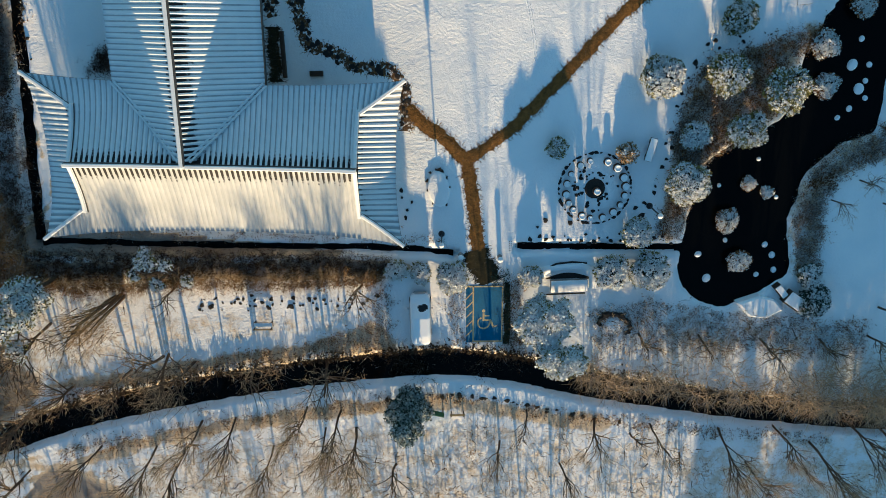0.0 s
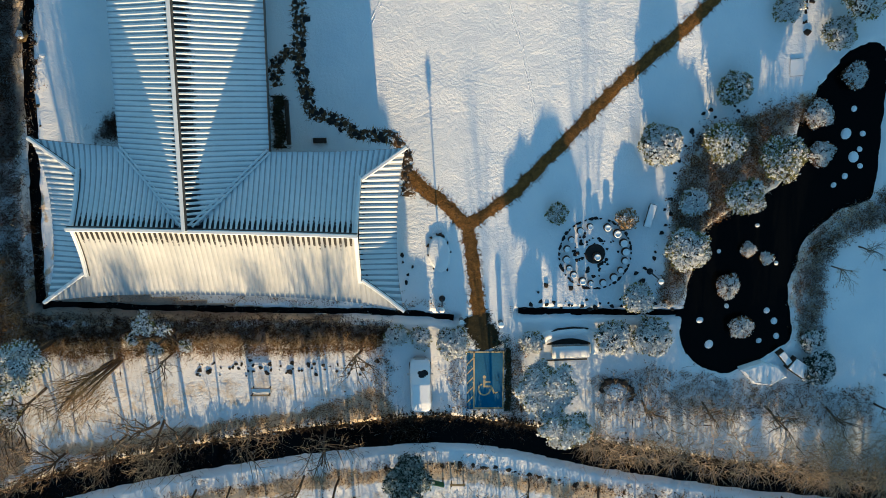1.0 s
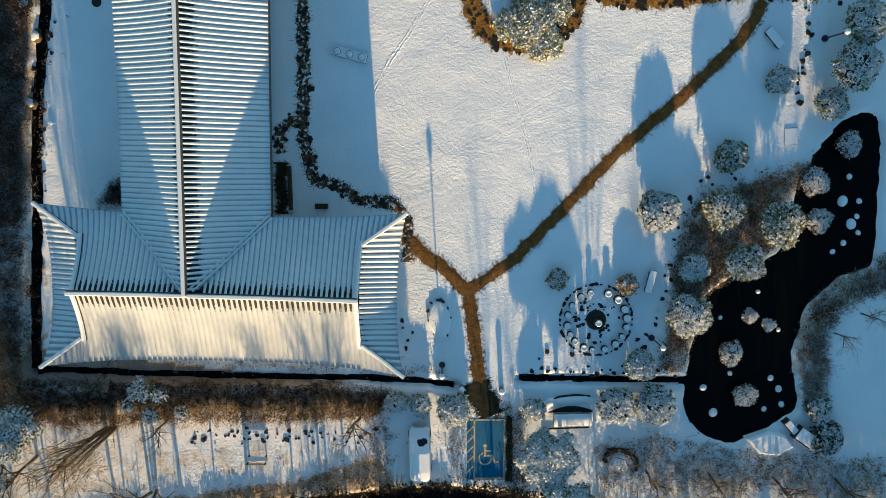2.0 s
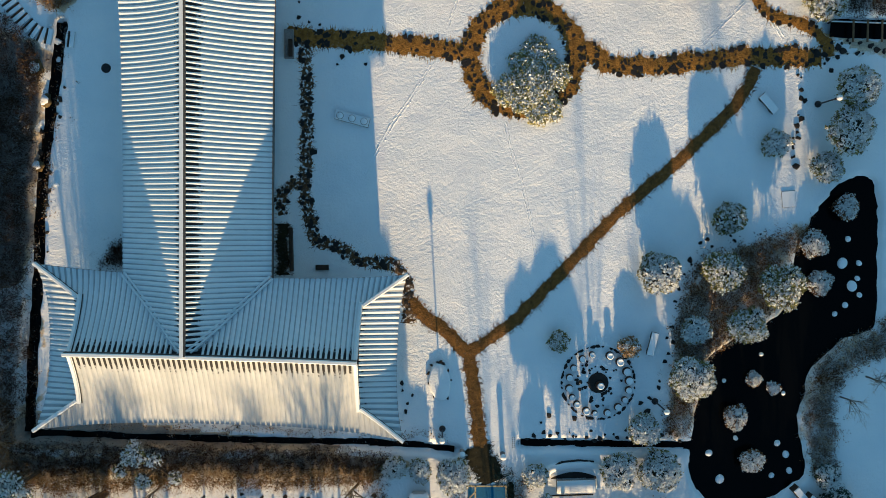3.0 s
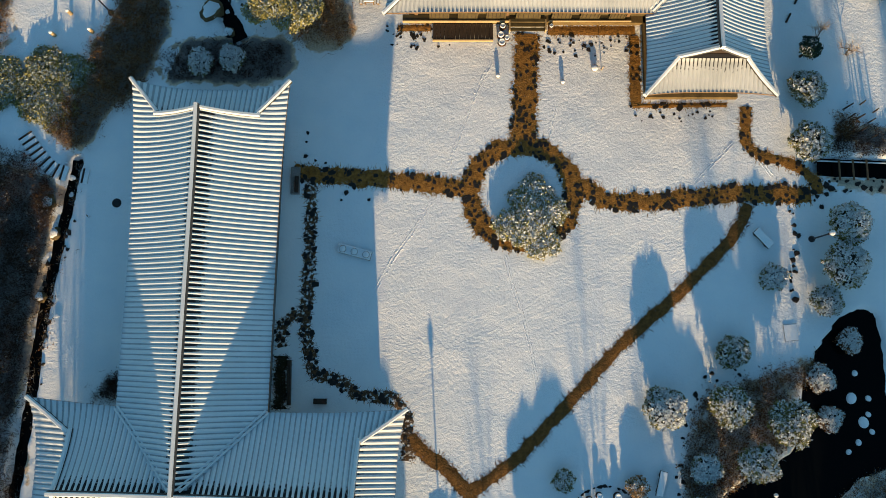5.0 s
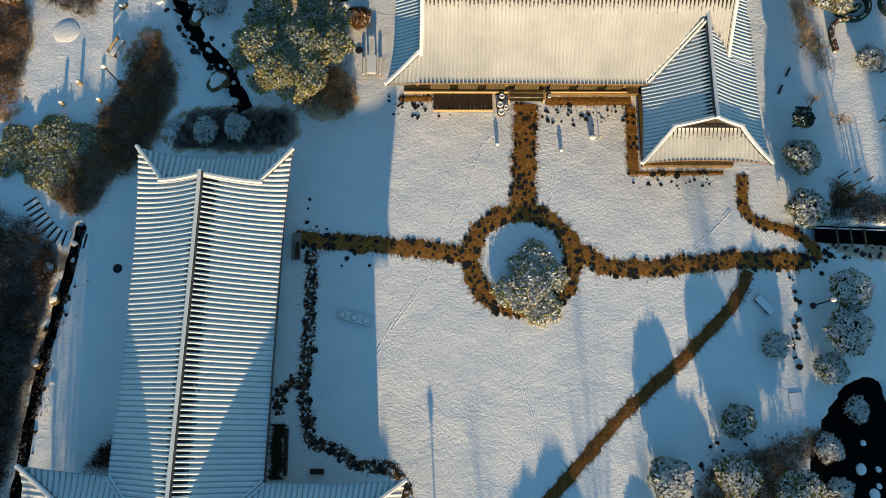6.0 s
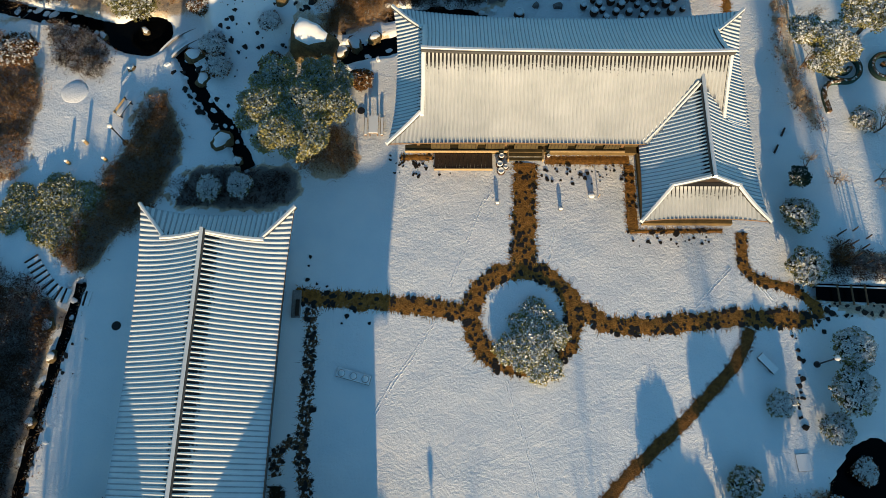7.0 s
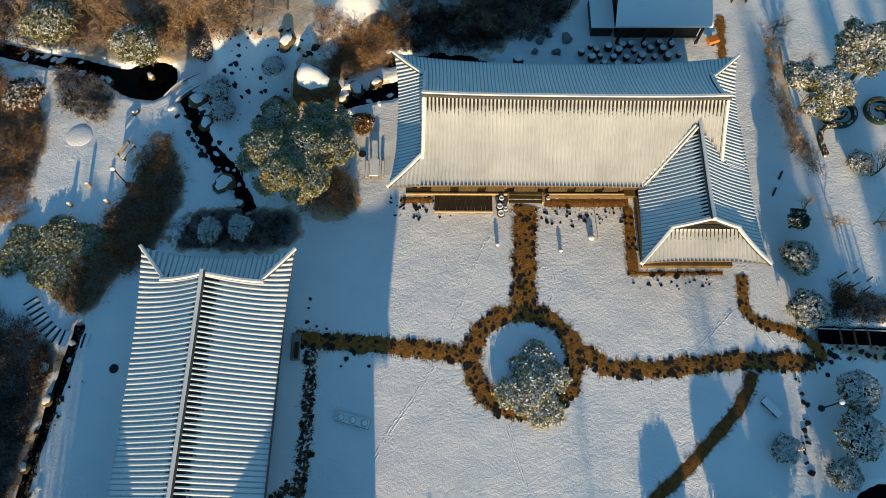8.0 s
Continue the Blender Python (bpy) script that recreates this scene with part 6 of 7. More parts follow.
thicket([(-45, -37.6), (-34, -33.4), (-26, -31.4), (-18, -30.0), (-5, -28.2), (-5, -29.2), (-18, -31.2), (-26, -32.6), (-34, -34.8), (-45, -39)], 55, 0.35, 0.8, "dark brown reeds in the stream", 175, 0.05, "reeds", SCRUB_DARK)


def car(x, y, rz):
    """A small van, nose to the north, under snow."""
    t = put("car", x, y, rz, "small parked van covered with snow, its windscreen half clear", "car", z=-0.03)
    ty, tz = zip((-2.25, 1.0), (-2.15, 1.4), (-1.9, 1.66), (-1.2, 1.74), (0.4, 1.72), (0.95, 1.5), (1.5, 1.08), (1.98, 0.94), (2.2, 0.78), (2.25, 0.6))
    ny, nu = 80, 34
    ys = -2.25 * np.cos(np.linspace(0, math.pi, ny))
    us = np.sin(np.linspace(-math.pi / 2, math.pi / 2, nu))
    Y, U = np.meshgrid(ys, us, indexing="ij")
    width = 0.88 * (1 - np.minimum(abs(Y) / 2.27, 0.999) ** 7) ** 0.3
    Z = np.interp(Y, ty, tz)
    Z = 0.4 + (Z - 0.4) * (1 - 0.16 * abs(U) ** 6) - 0.4 * (abs(U) > 0.999) - 0.0
    X = U * width * (1 - 0.08 * (Z > 1.2) * abs(U))
    quads = [(i * nu + k, (i + 1) * nu + k, (i + 1) * nu + k + 1, i * nu + k + 1) for i in range(ny - 1) for k in range(nu - 1)]

    def shell(name, lift, keep, mat, label):
        V = np.stack([X, Y, Z + lift], -1).reshape(-1, 3)
        rows = [q for q in quads if keep(*V[list(q)].mean(0)[:2])]
        used = sorted({i for q in rows for i in q})
        at = {i: k for k, i in enumerate(used)}
        part(name, Build().add([tuple(V[i]) for i in used], [tuple(at[i] for i in reversed(q)) for q in rows]).done(name, mat, True), t, label)

    def cleared(a, b):
        return ((a - 0.22) / 0.38) ** 2 + ((b - 1.18) / 0.27) ** 2 < 1 + 0.3 * math.sin(9 * a + 7 * b)

    b = Build()
    V = [tuple(v) for v in np.stack([X, Y, Z], -1).reshape(-1, 3)]
    n = len(V)
    low = [(v[0], v[1], 0.32) for v in V]
    edge = [i * nu for i in range(ny)] + [(ny - 1) * nu + k for k in range(1, nu)] + [i * nu + nu - 1 for i in range(ny - 2, -1, -1)] + [k for k in range(nu - 2, 0, -1)]
    b.add(V + low, [tuple(reversed(q)) for q in quads] + [(edge[i], edge[(i + 1) % len(edge)], n + edge[(i + 1) % len(edge)], n + edge[i]) for i in range(len(edge))])
    part("body", b.done("body", PAINT_CAR, True), t, "pale grey bodywork")
    shell("windscreen", 0.012, lambda a, b: 0.85 < b < 1.52 and abs(a) < 0.72, GLASS, "dark half-cleared windscreen")
    shell("snow_cover", 0.05, lambda a, b: abs(a) < 0.8 and abs(b) < 2.18 and not cleared(a, b), SNOW_SOFT, "thick snow over roof, bonnet and glass")
    for sx in (-0.8, 0.8):
        for yy in (-1.4, 1.45):
            w = Build()
            pr = [(0.16, -0.1), (0.29, -0.1), (0.31, -0.05), (0.31, 0.05), (0.29, 0.1), (0.16, 0.1)]
            V = [(sx + z, yy + r * math.cos(a), 0.31 + r * math.sin(a)) for r, z in pr for a in [2 * math.pi * k / 14 for k in range(14)]]
            w.add(V, [(k * 14 + i, k * 14 + (i + 1) % 14, ((k + 1) % 6) * 14 + (i + 1) % 14, ((k + 1) % 6) * 14 + i) for k in range(6) for i in range(14)])
            wh = part("wheel", w.done("wheel", RUBBER, True), t, "black tyre")
            part("rim", Build().add([(sx + math.copysign(0.09, sx), yy + 0.17 * math.cos(a), 0.31 + 0.17 * math.sin(a)) for a in [2 * math.pi * k / 12 for k in range(12)]], [tuple(range(12))]).done("rim", IRON), wh)
        part("mirror", Build().box(sx * 1.22 - 0.09, sx * 1.22 + 0.09, 0.98, 1.1, 1.0, 1.16, 0, 0.02).done("mirror", PAINT_CAR), t)
        part("headlight", Build().box(sx * 0.72 - 0.14, sx * 0.72 + 0.14, 2.1, 2.23, 0.66, 0.8, 0, 0.02).done("headlight", GLOBE), t, "clear headlight")


PAINT_CAR = noisy("car_paint", (0.42, 0.43, 0.44), (0.52, 0.53, 0.54), 1.0, 0.3, 20.0, 0.0)
GLASS, _nt, _b = material("dark_glass", 0.08)
_b.inputs["Base Color"].default_value = (0.01, 0.012, 0.014, 1)
RUBBER = noisy("rubber", (0.012, 0.012, 0.012), (0.03, 0.03, 0.03), 3.0, 0.8, 30.0, 0.2)
car(-2.05, -23.9, 1.0)


def park_bench(x, y, rz, label="timber park bench with snow on its seat", l=1.65):
    t = put("park_bench", x, y, rz, label, "bench")
    for k in range(3):
        part("seat_slat", Build().box(-l / 2, l / 2, -0.2 + k * 0.15, -0.08 + k * 0.15, 0.42, 0.46).done("seat_slat", WOOD), t)
    for k in range(2):
        part("back_slat", Build().box(-l / 2, l / 2, 0.29, 0.33, 0.58 + k * 0.16, 0.7 + k * 0.16).done("back_slat", WOOD_PALE), t)
    part("snow_cover", Build().box(-l / 2 + 0.04, l / 2 - 0.04, -0.18, 0.2, 0.465, 0.54, 0, 0.03).done("snow_cover", SNOW_SOFT), t, "layer of snow on the seat")
    for sx in (-l / 2 + 0.12, l / 2 - 0.12):
        part("leg", Build().box(sx - 0.04, sx + 0.04, -0.2, 0.32, -0.1, 0.42).done("leg", IRON), t)
        part("arm", Build().box(sx - 0.04, sx + 0.04, 0.24, 0.3, 0.42, 0.9).done("arm", IRON), t)
    return t


park_bench(-15.3, -24.5, 180)
park_bench(1.0, -33.4, 0, "plain timber bench frame beside the woodland path", 1.3)
park_bench(-28.1, 30.5, 62, "dark timber bench with snow on its seat", 1.7)
sign = put("sign_board", -0.9, -32.7, -14, "green sign board on posts by the path", "sign")
part("board", Build().box(-0.75, 0.75, -0.05, 0.05, 0.7, 1.4, 0, 0.02).done("board", noisy("green_paint", (0.02, 0.08, 0.04), (0.05, 0.16, 0.08), 2.0, 0.6, 20.0)), sign, "green painted board")
for sx in (-0.65, 0.65):
    part("post", Build().box(sx - 0.05, sx + 0.05, -0.05, 0.05, -0.2, 0.7).done("post", WOOD), sign)

# loose dark stones
def stone_scatter(pts, seed, label, group, jitter=0.3, k=(0.7, 1.4), meshes=None, z=-0.01, joined=False):
    rng = np.random.default_rng(seed)
    meshes = meshes or SMALL_DARK
    pile = Build()
    for x, y in pts:
        x, y = x + rng.normal() * jitter, y + rng.normal() * jitter
        if joined:
            me, a, sc, zz = meshes[rng.integers(len(meshes))], rng.uniform(0, 6.28), rng.uniform(*k), height(x, y) + z
            pile.add([(x + sc * (v.co.x * math.cos(a) - v.co.y * math.sin(a)), y + sc * (v.co.x * math.sin(a) + v.co.y * math.cos(a)), zz + sc * v.co.z) for v in me.vertices], [tuple(p.vertices) for p in me.polygons])
            continue
        ob = part("stone", meshes[rng.integers(len(meshes))], None, label, (x, y, height(x, y) + z), rng.uniform(0, 360), category="stone")
        sc = rng.uniform(*k)
        ob.scale = (sc, sc, sc)
        tagged(ob, group=group)
    if joined:
        part("creek_stones", pile.done("creek_stones", meshes[0].materials[0]), label=label, category="stones", kind="stuff")


stone_scatter([(-21 + 15.2 * i / 59, -22.7 - 0.5 * math.sin(i * 1.9)) for i in range(60)], 201, "dark stone showing through the snow", "stones of the dry bed", 0.3, (0.7, 1.6), z=-0.03)
stone_scatter([(-4.6 + 0.19 * i, 25.6 - 0.4 * math.sin(i)) for i in range(26)] * 2, 202, "dark stone in front of the house", "stones before the house", 0.45, (0.6, 1.5), z=-0.04)
stone_scatter([(8.2 + 0.32 * i, 24.6 + 0.45 * math.sin(i * 2.2)) for i in range(22)] * 2, 203, "dark stone in front of the house", "stones before the house", 0.45, (0.6, 1.6), z=-0.04)
stone_scatter([(15.0 + 0.35 * i, 18.6 + 0.2 * math.sin(i * 2.2)) for i in range(20)], 204, "dark stone along the wing of the house", "stones before the house", 0.15, (0.6, 1.5), z=-0.05)
stone_scatter([(27.2, 10.5), (27.4, 9.6), (27.5, 8.8), (27.3, 7.6), (27.2, 6.8), (27.1, 6.0), (27.0, 5.3), (27.0, 4.6), (27.3, 3.9)] * 2, 205, "dark edging stone beside the garden path", "edging stones by the pond", 0.18, (1.0, 1.7))
stone_scatter([(18.0, -5.6), (18.2, -4.6), (18.8, -3.6), (19.6, -2.8), (20.6, -2.2), (17.8, -7.0), (17.7, -8.4), (17.6, -9.8), (17.5, -11.0), (22.4, -1.8), (24.0, -1.6)] * 2, 206, "dark edging stone on the pond bank", "edging stones by the pond", 0.3, (0.7, 1.5))
stone_scatter([(6.4 + 0.42 * i, -17.3 + 0.15 * math.sin(i * 1.7)) for i in range(30)], 207, "dark stone along the ditch", "stones along the ditch", 0.2, (0.6, 1.6))
stone_scatter([(15.9, -15.2), (16.1, -14.4), (15.4, -14.9), (16.6, -13.6), (8.0, -15.8), (7.4, -16.5), (10.2, -15.9), (16.9, -12.9)], 208, "dark stone in the snow", "stones in the lawn", 0.1, (1.0, 1.8))
stone_scatter([(-8.3, 11.7), (-5.9, 11.7), (-11.2, 15.4), (-11.2, 17.3), (-11.3, 16.4), (-10.6, 14.9), (-9.6, 14.8), (-7.9, 12.2), (-3.3, -13.7), (-2.9, -14.6), (-3.2, -13.2), (-2.6, -14.2), (-3.2, -15.5)], 209, "dark stone in the snow", "stones in the lawn", 0.1, (0.9, 1.7))
stone_scatter([(28.7, 12.6), (29.2, 12.0), (29.8, 12.6), (30.4, 13.1), (28.2, 12.9), (30.6, 12.2), (29.6, 11.5), (31.6, 12.9), (33.0, 13.0), (34.0, 12.8)] * 2, 210, "dark wet rock at the foot of the bridge", "rocks by the bridge", 0.25, (1.0, 1.9))
stone_scatter([tuple(CREEK_NW[i] + (0.3 * math.cos(i * 2.4), 0.3 * math.sin(i * 2.4))) for i in range(0, len(CREEK_NW))] * 3, 211, "snow-capped rock in the creek", "rocks in the creek", 0.55, (0.6, 1.5), CAP_ROCKS, joined=True)
stone_scatter([tuple(CREEK_NW[i]) for i in range(0, len(CREEK_NW))] * 2, 212, "dark wet rock in the creek", "rocks in the creek", 0.7, (1.0, 2.6), joined=True)
for x, y, k in ((31.5, -1.8, 0.80), (31.1, -3.7, 1.50), (32.4, -3.7, 0.80), (32.3, -4.9, 0.75), (31.9, -5.5, 1.50), (32.5, -6.2, 0.75), (31.4, -7.0, 0.85), (30.6, -7.7, 0.75), (20.9, -18.8, 1.0), (21.8, -20.9, 1.3), (26.3, -18.0, 0.9), (27.0, -18.9, 1.0), (27.3, -20.2, 0.9), (24.9, -10.9, 0.6), (26.7, -14.0, 0.6), (22.0, -13.0, 0.6), (23.0, -17.6, 0.7), (25.9, -20.6, 0.8)):
    ob = part("pond_stone", DOME, None, "snow-capped stone standing in the pond", (x, y, -0.42), x * 40, category="stone")
    ob.scale = (k, k * 1.15, 0.9 + 0.2 * k)
    tagged(ob, group="stones in the pond")

stone_scatter([(29.6 + 0.33 * i, 12.9 + 0.3 * math.sin(i * 1.7)) for i in range(24)], 216, "dark wet rock beside the canal", "rocks by the bridge", 0.2, (0.8, 1.9))
d = np.gradient(STREAM, axis=0)
bank = STREAM - np.stack([-d[:, 1], d[:, 0]], 1) / np.linalg.norm(d, axis=1)[:, None] * 2.9
stone_scatter([tuple(q) for q in bank if -6 < q[0] < 16] * 2, 217, "flat dark edging stone along the snowy bank", "edging stones of the stream walk", 0.12, (0.9, 1.6), z=-0.045)

# ---------------------------------------------------------------- south-east corner
trough = put("stone_trough", 10.25, -21.1, 2, "long stone seat under snow inside an earth bank", "bench")
part("block", Build().box(-1.5, 1.5, -0.6, 0.35, -0.1, 0.42, 0, 0.08).done("block", STONE), trough)
part("snow_cover", Build().box(-1.5, 1.54, -0.62, 0.37, 0.424, 0.58, 0, 0.09).done("snow_cover", SNOW_SOFT, True), trough, "smooth layer of snow")
part("step", Build().box(-2.3, 1.4, -1.0, -0.9, -0.1, 0.1, 0, 0.03).done("step", STONE_DARK), trough, "dark edge of the stone step")
# flat dark sheet that stands for the shade of a hollow
part("pit", Build().add([(-1.9 + 0.3 * c, 0.4 - 0.1 * (c > 9), 0.03) for c in range(13)] + [(-1.9 + 0.3 * c, 0.42 + 0.5 * math.sin(math.pi * (c + 0.6) / 13.2), 0.05) for c in range(13)], [(c, c + 1, c + 14, c + 13) for c in range(12)]).done("pit", STONE_DARK), trough, "dark sheet for the shaded hollow behind the seat")
part("ledge", Build().sweep([(-2.0, 1.35, 0.05), (-1.0, 1.75, 0.08), (0.3, 1.85, 0.08), (1.5, 1.7, 0.05)], [(-0.05, -0.1), (0.05, -0.1), (0.05, 0.1), (-0.05, 0.1)]).done("ledge", STONE_DARK), trough, "dark stone rim of the bank")
berm = put("snow_bank", 9.9, -19.6, 0, "low curved bank covered with snow", "bank", z=-0.05)
part("bank", Build().sweep([(-2.2, -0.9, 0), (-1.5, -0.3, 0), (0, -0.05, 0), (1.4, 0.0, 0), (2.1, -0.3, 0), (2.35, -1.0, 0), (2.3, -1.9, 0)], [(-0.42, -0.1), (0.42, -0.1), (0.28, 0.22), (0.0, 0.32), (-0.28, 0.22)]).done("bank", SNOW_SOFT, True), berm)
well = put("stone_ring", 14.3, -24.9, -24, "ring of dark stones half filled with snow", "fire pit")
for k in range(24):
    a = radians(-22 + 10 * k)
    part("stone", SMALL_DARK[k % 6], well, "", (1.35 * math.cos(a), 0.95 * math.sin(a), 0.05 + 0.15 * (math.sin(a) > 0)), k * 31).scale = (1.7, 1.1 + 0.8 * max(0, math.sin(a)), 2.2)
part("snow_fill", Build().lathe([(0.95, -0.1), (0.9, 0.06), (0.4, 0.13)], 14).done("snow_fill", SNOW_SOFT, True), well, "snow inside the ring")
hut = put("snow_slab", 26.3, -23.2, 0, "broad flat rock at the pond edge under snow", "rock", z=-0.1)
b = Build()
base = [(-2.0, 0.3), (-0.2, 0.95), (1.2, 0.6), (2.0, -0.3), (0.6, -1.1), (-0.9, -0.9)]
n = len(base)
b.add([(x, y, -0.3) for x, y in base] + [(x, y, 0.45) for x, y in base] + [(x * 0.85, y * 0.85, 0.62) for x, y in base], [(k * n + i, k * n + (i + 1) % n, (k + 1) * n + (i + 1) % n, (k + 1) * n + i) for k in (0, 1) for i in range(n)] + [tuple(2 * n + i for i in range(n))])
part("snow_top", b.done("snow_top", SNOW_SOFT), hut)
for x, y, rz, w, d, h, lab in ((29.0, -22.7, -35, 1.7, 1.2, 0.7, "wooden box seat with snow on its lid"), (27.9, -21.9, 40, 0.6, 1.3, 0.45, "dark timber landing stage at the pond")):
    t = put("timber_box", x, y, rz, lab, "box")
    part("box", Build().box(-w / 2, w / 2, -d / 2, d / 2, -0.4, h, 0, 0.02).done("box", WOOD_DARK), t)
    part("snow_lid", Build().box(-w / 2 + 0.05, w / 2 - 0.02, -d / 2 + 0.12, d / 2 - 0.02, h + 0.004, h + 0.1, 0, 0.03).done("snow_lid", SNOW_SOFT), t, "snow on the lid")
snowy_shrub(31.0, -23.0, 1.5, 1.5, 0.5, LEAF_DARK, "dark evergreen bush dusted with snow")
snowy_shrub(30.2, -20.6, 1.1, 1.2, 0.7, LEAF_DARK, "dark evergreen bush dusted with snow")

# ---------------------------------------------------------------- north house front
deck = thing("terrace", (0, 0, 0), 0, "dark boarded terrace at the house front", "terrace")
for k in range(16):
    part("plank", Build().box(-1.1 + k * 0.306, -1.1 + k * 0.306 + 0.29, 24.95, 26.3, 0.28, 0.34).done("plank", WOOD_DARK), deck)
part("edge_beam", Build().box(-1.15, 3.8, 24.83, 24.945, 0.1, 0.37, 0, 0.01).done("edge_beam", WOOD_PALE), deck, "pale edge beam")
for x in (-1.0, 1.3, 3.6):
    part("pier", Build().box(x - 0.15, x + 0.15, 25.2, 26.0, -0.1, 0.28).done("pier", STONE), deck)
for x0, x1 in ((-3.6, 5.1), (8.3, 15.0)):
    t = thing("veranda", (0, 0, 0), 0, "timber veranda floor along the house front with a pale edge", "veranda")
    part("floor", Build().box(x0, x1, 26.5, 27.0, 0.46, 0.56).done("floor", WOOD_OLIVE), t)
    part("edge_beam", Build().box(x0, x1, 26.38, 26.495, 0.3, 0.6, 0, 0.01).done("edge_beam", WOOD_PALE), t, "pale edge beam")
steps = thing("steps", (0, 0, 0), 0, "two timber steps up to the house door", "steps")
for k, (y0, z) in enumerate(((25.75, 0.2), (26.05, 0.38), (26.35, 0.58))):
    part("tread", Build().box(5.2, 8.0, y0, y0 + 0.28, z - 0.09, z, 0, 0.01).done("tread", WOOD_OLIVE), steps)
for x in (5.13, 8.07):
    part("stringer", Build().box(x - 0.06, x + 0.06, 25.7, 26.6, -0.05, 0.5).done("stringer", WOOD_PALE), steps)
# doors and lattice windows of the south front
for x, w in ((-0.6, 1.6), (1.7, 1.6), (4.0, 1.6), (6.6, 2.0), (9.3, 1.6), (11.6, 1.6), (13.8, 1.3)):
    d = part("door", Build().box(x - w / 2, x + w / 2, 26.62, 26.7, 0.6, 2.7).done("door", WOOD_OLIVE), house_n, "papered lattice door")
    for k in range(5):
        xx = x - w / 2 + (k + 0.5) * w / 5
        part("lattice_bar", Build().box(xx - 0.02, xx + 0.02, 26.58, 26.618, 0.7, 2.6).done("lattice_bar", WOOD_DARK), d)
part("door_panel", Build().box(0.0, 1.0, 26.5, 26.56, 2.9, 3.5).done("door_panel", noisy("red_paint", (0.25, 0.05, 0.02), (0.4, 0.1, 0.04), 2.0, 0.7, 20.0)), house_n, "red painted lintel panel")
part("door_panel", Build().box(11.0, 12.2, 26.5, 26.56, 2.9, 3.5).done("door_panel", bpy.data.materials["red_paint"]), house_n, "red painted lintel panel")
for x, y, r, h in ((4.4, 25.3, 0.33, 0.5), (4.9, 25.1, 0.25, 0.35), (4.5, 24.75, 0.36, 0.3), (4.55, 26.0, 0.28, 0.6), (8.5, 26.0, 0.2, 0.6)):
    jar(x, y, r, h, "pots beside the house door", True, "dark pot with snow beside the house door")
for x, y, h, lab in ((4.15, 21.9, 0.26, "short stone lantern capped with snow"), (9.4, 21.4, 0.24, "short stone post capped with snow"), (12.0, 22.6, 0.2, "round stone basin full of snow")):
    t = put("stone_lantern" if "lantern" in lab else "stone_post", x, y, 0, lab, "garden stone")
    r = 0.27 if "basin" in lab else 0.17
    part("shaft", Build().lathe([(r, -0.1), (r * 0.8, h * 0.5), (r * 1.05, h * 0.75), (r, h)], 12).done("shaft", STONE, True), t)
    part("snow_cap", Build().lathe([(r * 1.02, h + 0.003), (r * 1.05, h + 0.08), (r * 0.5, h + 0.15)], 12).done("snow_cap", SNOW_SOFT, True), t, "cap of snow")
t = put("stake", 12.6, 22.5, 0, "thin wooden stake standing in the snow", "stake")
part("pole", Build().tube([(0, 0, -0.2), (0.02, 0, 0.7)], [0.04, 0.035], 6).done("pole", WOOD_PALE), t)

# table and benches west of the house
t = put("garden_table", -6.35, 28.8, 0, "narrow garden table covered with snow", "table")
part("top", Build().box(-0.42, 0.42, -0.85, 0.85, 0.66, 0.72).done("top", WOOD), t)
part("snow_cover", Build().box(-0.4, 0.4, -0.83, 0.83, 0.724, 0.8, 0, 0.03).done("snow_cover", SNOW_SOFT), t, "layer of snow")
for sx in (-0.33, 0.33):
    for sy in (-0.7, 0.7):
        part("leg", Build().box(sx - 0.04, sx + 0.04, sy - 0.04, sy + 0.04, -0.1, 0.66).done("leg", WOOD), t)
for x in (-7.05, -5.65):
    t = put("garden_bench", x, 28.8, 0, "narrow plank bench beside the garden table", "bench", "benches at the garden table")
    part("seat", Build().box(-0.14, 0.14, -0.85, 0.85, 0.38, 0.43).done("seat", WOOD), t)
    part("snow_cover", Build().box(-0.1, 0.12, -0.8, 0.82, 0.434, 0.47, 0, 0.02).done("snow_cover", SNOW_SOFT), t, "thin snow")
    for sy in (-0.65, 0.65):
        part("leg", Build().box(-0.1, 0.1, sy - 0.04, sy + 0.04, -0.1, 0.38).done("leg", WOOD), t)
t = put("manhole_cover", -7.55, 30.5, 0, "round black iron cover bare of snow", "manhole cover", z=0.02)
part("disc", Build().lathe([(0.33, -0.05), (0.33, 0.04), (0.3, 0.05)], 16).done("disc", IRON), t)

# yard behind the house: store, shed and jars
store = thing("store_house", (0, 0, 0), 0, "low store house with a smooth snow-covered roof", "building")
b = Build()
b.add([(15.0, 41.9, 3.05), (23.7, 41.9, 3.05), (23.5, 45.3, 4.5), (15.3, 45.3, 4.5), (15.0, 48.6, 3.05), (23.7, 48.6, 3.05)], [(0, 1, 2, 3), (3, 2, 5, 4)])
b.add([(x, y, z - 0.28) for x, y, z in [(15.0, 41.9, 3.05), (23.7, 41.9, 3.05), (23.5, 45.3, 4.5), (15.3, 45.3, 4.5), (15.0, 48.6, 3.05), (23.7, 48.6, 3.05)]], [(3, 2, 1, 0), (4, 5, 2, 3)])
b.F += [(0, 6, 7, 1), (1, 7, 8, 2), (2, 8, 11, 5), (5, 11, 10, 4), (4, 10, 9, 3), (3, 9, 6, 0)]
b.M += [0] * 6
part("roof", b.done("roof", SNOW_SOFT), store, "smooth snow-covered roof")
